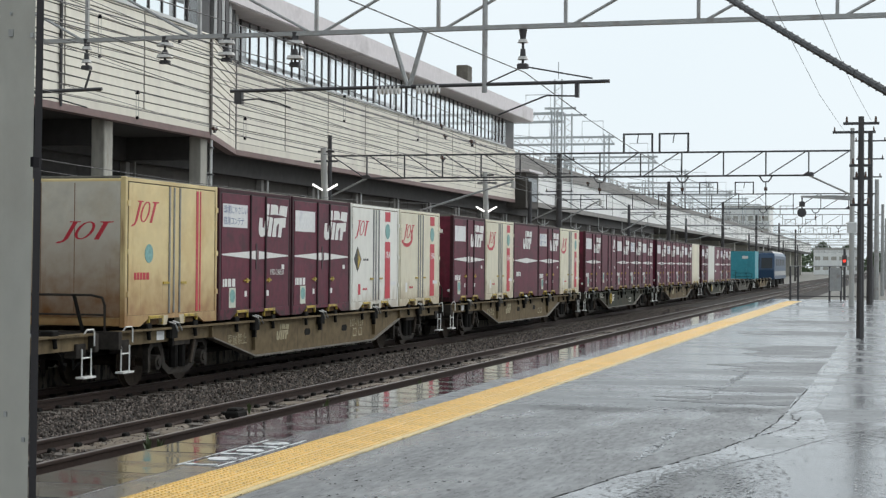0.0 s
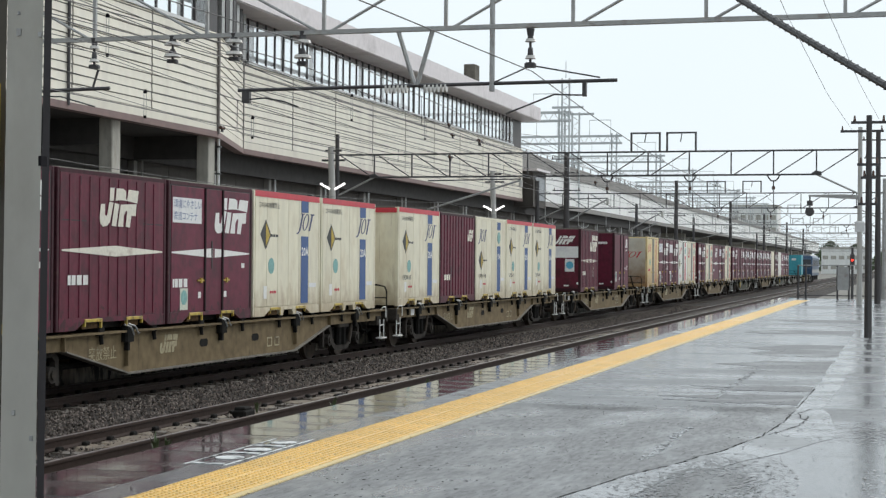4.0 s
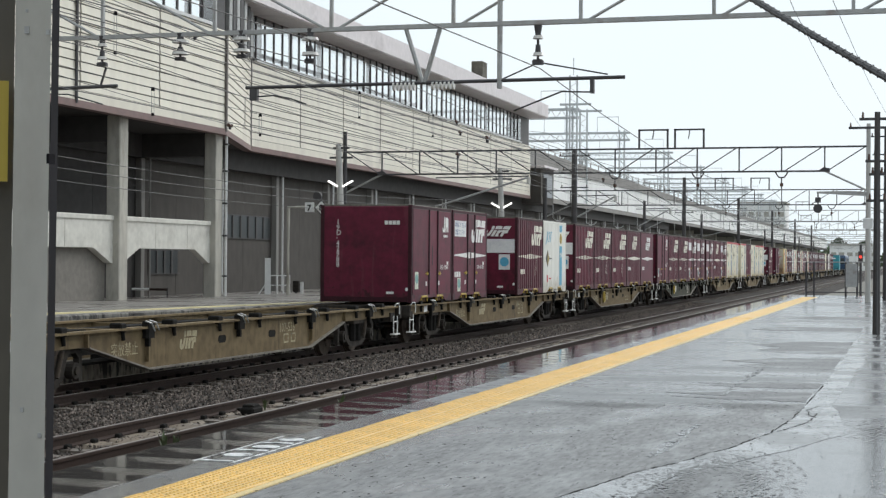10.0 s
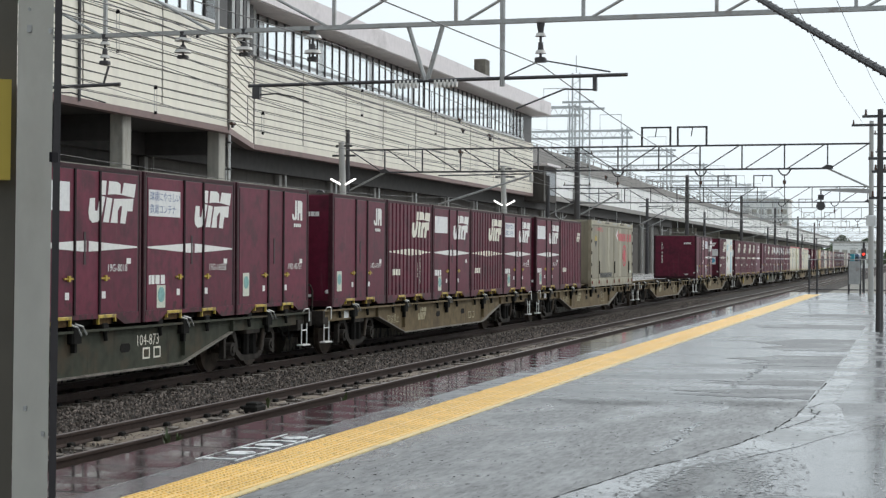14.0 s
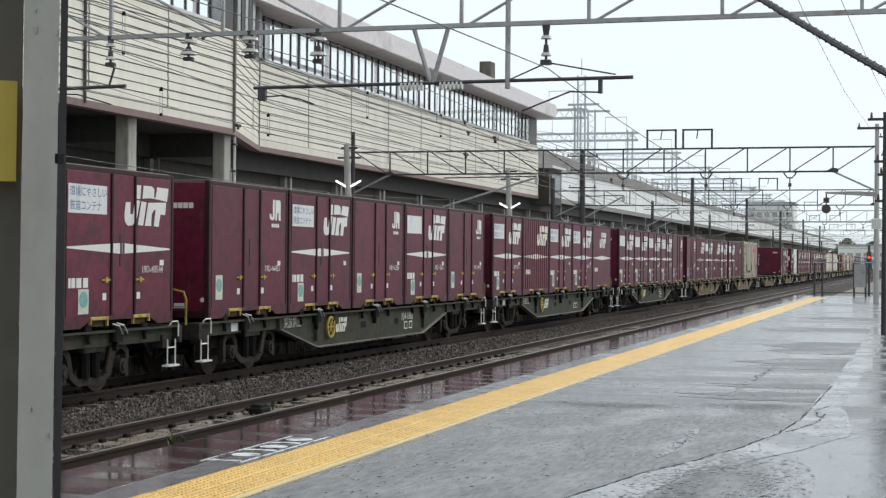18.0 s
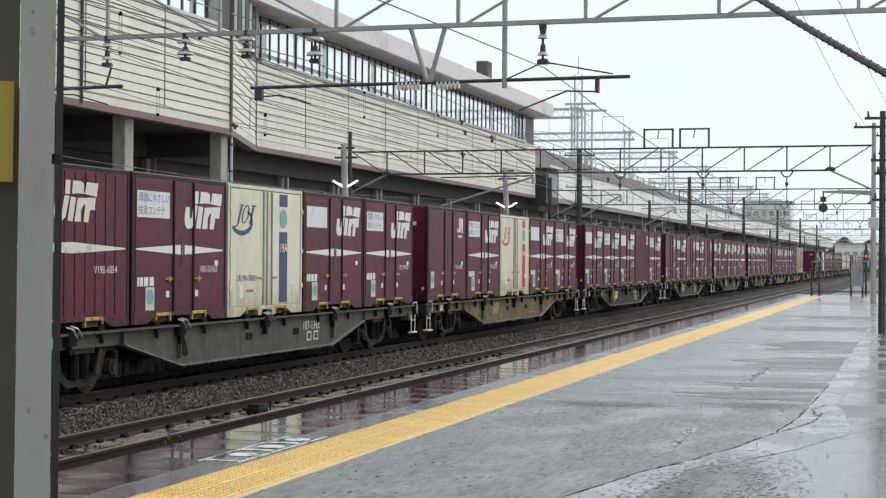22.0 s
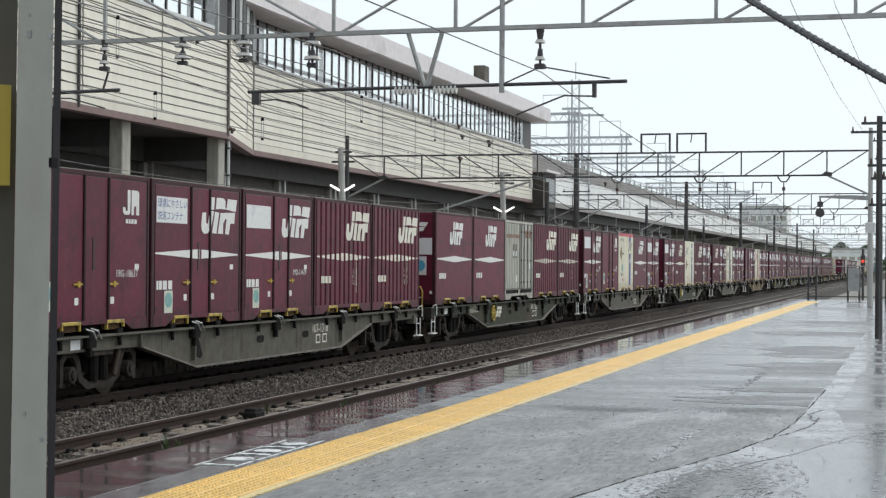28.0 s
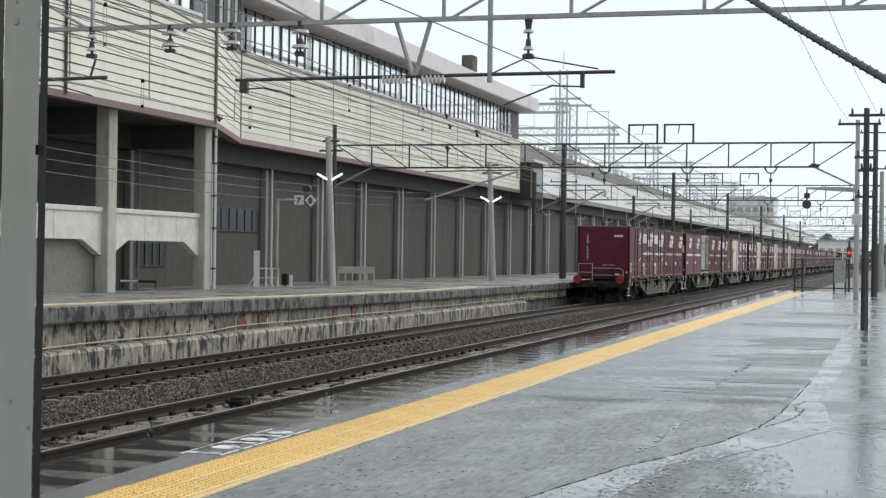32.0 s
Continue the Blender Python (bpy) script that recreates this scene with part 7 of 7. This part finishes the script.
# rear wagon first; within a wagon the rear slot first; "-" is an empty slot
LOADS = (
    ("grey", "107-1318", "jr:19G-18637 eco white:19D-11479 c:19G-18085 c:19G-3731"),
    ("green", "104-2663", "p p grey c c:19G-4"),
    ("grey", "", "white:19G-3744 jr:19D-44315 20a:UR20A-131 p:V19B-614 white:19G-7656"),
    ("green", "", "white:19D-22977 pb 19a c eco"),
    ("grey", "107-1343", "pb:V19B-6054 eco:19D-33463 ring_blue:UR19A-20859 white eco:19D-19180"),
    ("brown", "107-605", "jr:19D-46885 eco:19D-30578 ring_red white:19D-23323 eco:19D-3413"),
    ("green", "104-2051", "white:19D-15371 eco:19D-18434 white:19D-13714 ccm eco:19D-40544"),
    ("green", "104-1661", "jr:19D-46453 eco jr:19D-46286 white:19D-16560 jr:19G-19443"),
    ("green", "", "eco:19D-33061 c eco eco:19D-7507 p"),
    ("green", "104-873", "white white white:19G-8018 eco:19G-16058 jr:19D-45751"),
    ("brown", "", "jr:19D-47397 c:19G-12225 white c eco:19D-25424"),
    ("brown", "107-134", "white:19G-5310 cs long"),
    ("brown", "107-536", "- - - - -"),
    ("brown", "106-1121", "jr:19D-42988 eco:19D-41788 - c:19G-7221 cyan"),
    ("brown", "", "c c:19G-7526 c:19G-10617 pb p"),
    ("green", "104-1227", "jr:19D-46951 c:19G-16592 c:19G-5415 white:19D-14847 white"),
    ("brown", "", "white pb eco 20a 20a"),
    ("brown", "", "20a:UR20A-65 cs 19a:UR19A-748 20a:UR20A-17 20a:UR20A-256"),
    ("brown", "106-924", "- c:19G-7438 - jr:19D-42780 -"),
    ("brown", "107-1123", "yellow eco:19D-24050 white pink ring_red"),
    ("brown", "", "white ring_red p eco ring_red"),
    ("green", "", "white jr white eco white"),
    ("brown", "", "white eco white white beige"),
    ("green", "", "white plain p eco white"),
    ("grey", "", "- - - - -"),
    ("brown", "", "teal - - - -"),
)


BOGIE_SIDE = ((-1.24, 0.26), (-1.24, 0.68), (-1.10, 0.80), (-0.78, 0.80), (-0.66, 0.70), (-0.56, 0.40), (-0.36, 0.30), (0.36, 0.30), (0.56, 0.40), (0.66, 0.70), (0.78, 0.80), (1.10, 0.80), (1.24, 0.68), (1.24, 0.26), (1.14, 0.26),
              (1.14, 0.62), (1.04, 0.70), (0.84, 0.70), (0.76, 0.60), (0.66, 0.32), (0.42, 0.19), (-0.42, 0.19), (-0.66, 0.32), (-0.76, 0.60), (-0.84, 0.70), (-1.04, 0.70), (-1.14, 0.62), (-1.14, 0.26))


def bogie(c, y):
    """Side frames arched over the axle boxes and sagging between them, coil springs and a damper over the sag."""
    b = part("bogie", Geo().box(-0.85, 0.85, y - 0.22, y + 0.22, 0.42, 0.66, 0.03), "grime", c)
    for sx in (-1, 1):
        part("side_frame", Geo().prism([(y + p, q) for p, q in BOGIE_SIDE], "x", sx * 0.98 - 0.05, sx * 0.98 + 0.05), "bogie", b)
        for dy in (-0.16, 0.16) if sx > 0 else (0.0,):
            part("spring", Geo().tube([(sx * 1.0, y + dy, 0.30), (sx * 1.0, y + dy, 0.74)], 0.085, 8), "grime", b)
        for yy in (-0.95, 0.95):
            part("axle_box", Geo().disc((sx * 1.02, y + yy, 0.435), "x", 0.13, 0.14, 12).disc((sx * 1.10, y + yy, 0.435), "x", 0.07, 0.04, 10), "bogie", b)
        if sx > 0:
            part("damper", bar((1.09, y + 0.36, 0.36), (1.09, y + 0.52, 0.76), 0.035, 8), "wheel", b)
            part("bolster_end", Geo().box(0.86, 1.1, y - 0.34, y + 0.34, 0.70, 0.80, 0.02), "bogie", b)
    return b


def wheelset_mesh():
    g = Geo()
    g.tube([(-0.9, 0, 0), (0.9, 0, 0)], 0.075, 8)
    for sx in (-1, 1):
        g.disc((sx * 0.566, 0, 0), "x", 0.43, 0.10, 28)
        g.disc((sx * 0.51, 0, 0), "x", 0.46, 0.02, 28)
        g.disc((sx * 0.64, 0, 0), "x", 0.11, 0.06, 12)
        for k in range(3):
            a = k * 2.0944
            g.box(sx * 0.622 - 0.004, sx * 0.622 + 0.004, 0.22 * math.cos(a) - 0.03, 0.22 * math.cos(a) + 0.03, 0.22 * math.sin(a) - 0.03, 0.22 * math.sin(a) + 0.03)
    return g.mesh("wheelset", "wheel")


WHEELSET = wheelset_mesh()
WAGON_PROTO = {}


def brake_wheel(c):
    wheel = part("brake_wheel", Geo().disc((1.17, -3.0, 0.72), "x", 0.24, 0.035, 20, 0.19), "lock_yellow", c, "yellow hand brake wheel")
    for k in range(3):
        a = k * 1.0472
        part("spoke", bar((1.17, -3.0 - 0.2 * math.cos(a), 0.72 - 0.2 * math.sin(a)), (1.17, -3.0 + 0.2 * math.cos(a), 0.72 + 0.2 * math.sin(a)), 0.015, 5), "lock_yellow", wheel)


def proto_wagon(tone, rails=True):
    mat = "wagon_" + tone
    c = empty("container_wagon", {"brown": "grimy brown bogie container flat wagon", "green": "dirty dark green bogie container flat wagon",
                                  "grey": "grey bogie container flat wagon"}[tone], "freight wagon", "container wagons")
    for sx in (-1, 1):
        o = [(-9.77, 0.78), (-9.77, 1.02), (9.77, 1.02), (9.77, 0.78), (5.9, 0.78), (3.8, 0.33), (-3.8, 0.33), (-5.9, 0.78)]
        sill = part("side_sill", Geo().prism(o, "x", sx * 1.10 - 0.02, sx * 1.10 + 0.02), mat, c)
        part("top_flange", box(sx * 1.12 - 0.1, sx * 1.12 + 0.1, -9.77, 9.77, 1.0, 1.035), mat, sill)
        part("bottom_flange", Geo().prism([(-5.9, 0.76), (-3.8, 0.31), (3.8, 0.31), (5.9, 0.76), (5.9, 0.785), (3.8, 0.34), (-3.8, 0.34), (-5.9, 0.785)], "x", sx * 1.10 - 0.09, sx * 1.10 + 0.09), "flange_lit", sill, "worn lower flange")
        for y in (-5.95, -3.85, 3.85, 5.95) if sx > 0 else ():
            part("stiffener", box(sx * 1.12, sx * 1.12 + sx * 0.07, y - 0.02, y + 0.02, 0.45 if abs(y) < 5 else 0.78, 1.0) if sx > 0 else
                 box(sx * 1.12 - 0.07, sx * 1.12, y - 0.02, y + 0.02, 0.45 if abs(y) < 5 else 0.78, 1.0), mat, sill)
        if sx > 0:
            for y in (-0.9, 1.55):
                part("opening", Geo().prism([(y, 0.66), (y + 0.05, 0.62), (y + 0.3, 0.62), (y + 0.35, 0.66), (y + 0.35, 0.72), (y + 0.3, 0.76), (y + 0.05, 0.76), (y, 0.72)], "x", 1.121, 1.126), "grime", sill)
    for k in range(8):
        y = -9.27 + k * 2.571
        part("cross_beam", box(-1.08, 1.08, y - 0.07, y + 0.07, 0.82, 0.99), mat, c)
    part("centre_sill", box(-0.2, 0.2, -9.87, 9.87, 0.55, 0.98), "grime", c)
    for s in (-1, 1):
        part("end_beam", Geo().box(-1.25, 1.25, s * 9.82 - 0.06, s * 9.82 + 0.06, 0.74, 1.03, 0.01), "bogie", c)
        cp = part("coupler", Geo().box(-0.14, 0.14, s * 10.05 - 0.18, s * 10.05 + 0.18, 0.66, 0.92, 0.04), "grime", c)
        for x in (-0.55, 0.45):
            part("air_hose", Geo().tube([(x, s * 9.85, 0.8), (x + 0.05, s * 10.02, 0.62), (x + 0.1, s * 10.07, 0.42), (x + 0.15, s * 9.99, 0.52)], 0.03, 6), "grime", cp)
        part("lashing_box", Geo().box(0.95, 1.16, s * 9.47 - 0.16, s * 9.47 + 0.16, 0.66, 0.88, 0.01), "wagon_grey" if tone == "grey" else "bogie", c, "small equipment box")
    # handrails at the rear end platform and a step ladder on the near corner
    if rails:
        part("handrail", Geo().tube([(-1.1, -9.89, 1.0), (-1.1, -9.89, 1.82), (-0.45, -9.89, 1.82), (-0.45, -9.89, 1.0)], 0.022, 6), "bogie" if tone == "brown" else "steel", c)
        part("handrail", Geo().tube([(-0.45, -9.89, 1.62), (0.75, -9.89, 1.62), (0.95, -9.89, 1.58), (1.0, -9.89, 1.45), (1.0, -9.89, 1.0)], 0.022, 6), {"green": "lock_yellow", "brown": "bogie", "grey": "steel"}[tone], c)
        part("handrail", bar((-1.1, -9.89, 1.42), (-0.45, -9.89, 1.42), 0.018, 6), "bogie" if tone == "brown" else "steel", c)
        part("handrail", bar((-0.45, -9.89, 1.30), (1.0, -9.89, 1.30), 0.018, 6), "bogie" if tone == "brown" else "steel", c)
        part("brake_lever", bar((0.45, -9.9, 1.62), (0.62, -9.9, 1.0), 0.03, 6), "grime", c)
    for y in (-9.69, 9.42):
        st = Geo().tube([(1.2, y, 0.80), (1.2, y, 0.36)], 0.014, 6).tube([(1.2, y + 0.3, 0.80), (1.2, y + 0.3, 0.36)], 0.014, 6)
        st.box(1.12, 1.26, y - 0.05, y + 0.36, 0.34, 0.37).tube([(1.2, y, 0.66), (1.2, y + 0.3, 0.66)], 0.014, 6)
        part("step", st, "white_mark", c, "white step iron with a tread")
        part("grab_iron", Geo().tube([(1.2, y + 0.06, 1.03), (1.25, y + 0.06, 1.10), (1.25, y + 0.27, 1.10), (1.25, y + 0.31, 1.06), (1.25, y + 0.31, 0.84)], 0.014, 6), "white_mark", c, "white grab iron")
    for s in range(5):
        yc = -9.54 + s * SLOT + CLEN / 2
        for dy in (-0.95, 0.95):
            lk = Geo().box(0.98, 1.20, yc + dy - 0.11, yc + dy + 0.09, 0.98, 1.12, 0.02).tube([(1.16, yc + dy, 1.06), (1.17, yc + dy + 0.03, 0.84)], 0.035, 6)
            part("container_lock", lk, "grime", c)
        part("lock_bracket", Geo().box(1.10, 1.23, yc - 0.16, yc + 0.12, 0.84, 1.13, 0.03).box(1.12, 1.20, yc - 0.06, yc + 0.02, 0.70, 0.84, 0.01), "grime", c)
        part("lock_lever", Geo().tube([(1.20, yc - 0.06, 1.14), (1.27, yc + 0.05, 1.10), (1.28, yc + 0.16, 0.97)], 0.014, 5).tube([(1.20, yc - 0.2, 1.13), (1.27, yc - 0.1, 1.09), (1.28, yc, 0.96)], 0.014, 5), "steel", c, "bare steel lock levers")
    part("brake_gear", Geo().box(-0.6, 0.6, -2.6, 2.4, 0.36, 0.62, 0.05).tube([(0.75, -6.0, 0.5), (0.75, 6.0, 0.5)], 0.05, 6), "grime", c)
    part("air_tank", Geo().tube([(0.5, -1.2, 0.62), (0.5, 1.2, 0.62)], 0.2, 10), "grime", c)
    if tone == "green":
        brake_wheel(c)
    if tone != "grey":
        emblem(-2.55, 0.58, 0.72, 0.32, 1.122, "wagon_mark" if tone == "brown" else "cream_mark", c, "plain slanted emblem")
    else:
        part("rust_hole", Geo().prism([(-3.75, 0.50), (-3.70, 0.80), (-3.62, 0.84), (-3.52, 0.70), (-3.42, 0.52), (-3.50, 0.46)], "x", 1.121, 1.124), "grime", c, "dark rust worn patch")
    for y in (2.35, 2.75):
        flat("frame_mark", rect(y, y + 0.26, 0.47, 0.66), "wagon_mark" if tone == "brown" else "cream_mark", c, 1.121)
        flat("frame_mark_hole", rect(y + 0.04, y + 0.22, 0.50, 0.63), mat, c, 1.1245)
    flat("notice", rect(-8.2, -7.9, 0.82, 0.98), "pale_panel", c, 1.121)
    for y in (-7.1, 7.1):
        bogie(c, y)
    for y in (-8.05, -6.15, 6.15, 8.05):
        part("wheelset", WHEELSET, None, c).location = (0, y, 0.435)
    return c


wagon_no = []
for k, (tone, number, loads) in enumerate(LOADS):
    key = (tone, not number.startswith("106"))
    if key not in WAGON_PROTO:
        WAGON_PROTO[key] = [proto_wagon(*key), False]
    entry = WAGON_PROTO[key]
    if entry[1] and k >= FAR_FROM:
        wagon = joined(key, entry[0])
    elif entry[1]:
        wagon = copy_thing(entry[0], Matrix.Identity(4))
    else:
        wagon = entry[0]
    wagon_no.append((wagon, entry, number, tone))
    entry[1] = True
    TRAIN_PARTS.append((wagon, k * WAGON + 9.54, 0.0))
    for slot, item in enumerate(loads.split(), 1):
        kind, _, num = item.partition(":")
        if kind != "-":
            load(kind, k, slot, num, end_number=(num in ("19G-18637", "19D-42988")))

# running numbers are added last, so that copies do not inherit them
for wagon, entry, number, tone in wagon_no:
    if wagon is wagon_no[14][0]:
        brake_wheel(wagon)
    if number:
        t = part("lettering", lettering(number, 0.26, "wagon_mark" if tone == "brown" else "cream_mark"), None, wagon)
        t.location = (1.124, 2.1, 0.70)
    if tone != "grey":
        t = part("lettering", lettering("突放禁止", 0.24, "wagon_mark" if tone == "brown" else "cream_mark"), None, wagon)
        t.location = (1.124, -5.1 if tone != "green" else -5.6, 0.60 if tone != "green" else 0.80)
for ob, kind, number, end_number in PENDING:
    mat = "cream_mark" if kind in ("c", "cs", "ccm") else ("black_mark" if kind in ("20a", "19a", "ring_blue") else "white_mark")
    if kind in ("c", "cs"):
        digits = number.split("-")[-1]
        for i, ch in enumerate(digits):
            part("lettering", lettering(ch, 0.17, mat), None, ob).location = (HALF + 0.001, 0.78, 1.0 - i * 0.14)
        for i, ch in enumerate("19G"):
            part("lettering", lettering(ch, 0.15, mat), None, ob).location = (HALF + 0.001, 0.55, 0.86 - i * 0.13)
        flat("tag", rect(0.76, 0.9, 1.16, 1.26), mat, ob, HALF)
    elif kind in ("20a", "19a", "ring_blue"):
        part("lettering", lettering(number, 0.17, mat), None, ob).location = (HALF + 0.003, -1.5, 0.66)
    else:
        part("lettering", lettering(number, 0.17, mat), None, ob).location = (HALF + 0.009, 0.68, 0.84)
    if end_number:
        for i, ch in enumerate(number.replace("-", "·")):
            t = part("lettering", lettering(ch, 0.19, "white_mark"), None, ob)
            t.matrix_basis = Matrix.Translation((-0.80, -CLEN / 2 + 0.008, 1.98 - i * 0.135)) @ Matrix.Rotation(radians(-90), 4, "Z")

# tail discs on the last wagon
last = wagon_no[0][0]
for x in (-1.13, 0.86):
    d = part("tail_disc", Geo().disc((x, -9.99, 1.09), "y", 0.185, 0.03, 28), "red_paint", last, "round red tail disc")
    part("disc_rim", Geo().disc((x, -9.99, 1.09), "y", 0.198, 0.045, 28, 0.184), "seal", d)
part("lever_grip", box(0.0, 0.62, -9.93, -9.89, 1.75, 1.79), "lock_yellow", last, "yellow brake lever grip")

# ---------------------------------------------------------------- locomotive
loco = empty("locomotive", "blue and grey electric locomotive at the head of the train", "locomotive")
LOCO_AT = 26 * WAGON + 9.6
part("body", Geo().prism([(-1.4, 0.95), (-1.4, 3.3), (-1.2, 3.62), (1.2, 3.62), (1.4, 3.3), (1.4, 0.95)], "y", -8.4, 8.4), "loco_blue", loco)
part("waist_band", box(-1.405, 1.405, -8.4, 8.4, 1.3, 1.75), "steel", loco, "pale waist band")
part("roof", Geo().prism([(-1.2, 3.62), (-1.0, 3.78), (1.0, 3.78), (1.2, 3.62)], "y", -7.8, 7.8), "steel", loco)
for s in (-1, 1):
    part("cab_front", Geo().prism([(s * 8.4, 0.95), (s * 8.95, 0.95), (s * 9.05, 1.9), (s * 8.6, 3.5), (s * 8.4, 3.55)], "x", -1.38, 1.38), "loco_blue", loco)
    for x0, x1 in ((-1.2, -0.1), (0.1, 1.2)):
        part("windscreen", Geo().prism([(s * 9.06, 2.05), (s * 8.78, 3.1), (s * 8.70, 3.1), (s * 8.98, 2.05)], "x", x0, x1), "dark_pane", loco)
    part("skirt", box(-1.2, 1.2, s * 8.6 - 0.3, s * 8.6 + 0.3, 0.3, 0.95), "grime", loco)
    part("pantograph", Geo().tube([(0, s * 5.2, 3.8), (0, s * 4.5, 4.3), (0, s * 5.2, 4.85)], 0.04, 6).tube([(-0.8, s * 5.2, 4.9), (0.8, s * 5.2, 4.9)], 0.03, 6), "steel", loco)
for y in (-5.6, 0, 5.6):
    b = part("bogie", Geo().box(-1.15, 1.15, y - 1.9, y + 1.9, 0.3, 0.9, 0.06), "grime", loco)
    for yy in (-1.1, 1.1):
        for sx in (-1, 1):
            part("wheel", Geo().disc((sx * 0.62, y + yy, 0.56), "x", 0.56, 0.12, 24), "bogie", b)
for k in range(5):
    part("side_grille", box(1.40, 1.415, -6.2 + k * 2.7, -4.6 + k * 2.7, 2.3, 3.0), "dark_frame", loco)
TRAIN_PARTS.append((loco, LOCO_AT, 0.0))

# place of the train's rear end along the track, second by second
RUN = ((0.0, -363.9), (2.0, -335.95), (4.0, -308.39), (6.0, -280.97), (8.0, -253.57), (10.0, -226.15), (12.0, -198.7), (14.0, -171.25), (16.0, -143.82),
       (18.0, -116.41), (20.0, -89.0), (22.0, -61.58), (24.0, -34.12), (26.0, -6.61), (28.0, 20.92), (30.0, 48.36), (32.0, 75.49))


RADIUS = 0.435


def rear(t):
    """Where the train's rear end is at t, between two rows of RUN."""
    for (t0, y0), (t1, y1) in zip(RUN, RUN[1:]):
        if t <= t1:
            return y0 + (y1 - y0) * (t - t0) / (t1 - t0)
    return RUN[-1][1]


def motions():
    for ob, along_train, z in TRAIN_PARTS:
        walk(ob, [(t, pose(X_TRAIN, y + along_train, z)) for t, y in RUN])
    # the wheels roll while their wagon passes the platforms
    for k, (wagon, entry, number, tone) in enumerate(wagon_no):
        for wheel in [p for p in wagon.children if p.name.startswith("wheelset")]:
            y0 = wheel.location.y
            passing = [f / FPS for f in range(0, 961) if 16 < rear(f / FPS) + k * WAGON + 9.54 + y0 < 62]
            if not passing:
                continue
            start = rear(passing[0])
            rows = [(t, pose(0, y0, 0.435, -math.degrees((rear(t) - start) / RADIUS))) for t in passing]
            if passing[0] > 0:
                rows.insert(0, (0.0, rows[0][1]))
            if passing[-1] < 32.0:
                rows.append((32.0, rows[-1][1]))
            walk(wheel, rows)


motions()
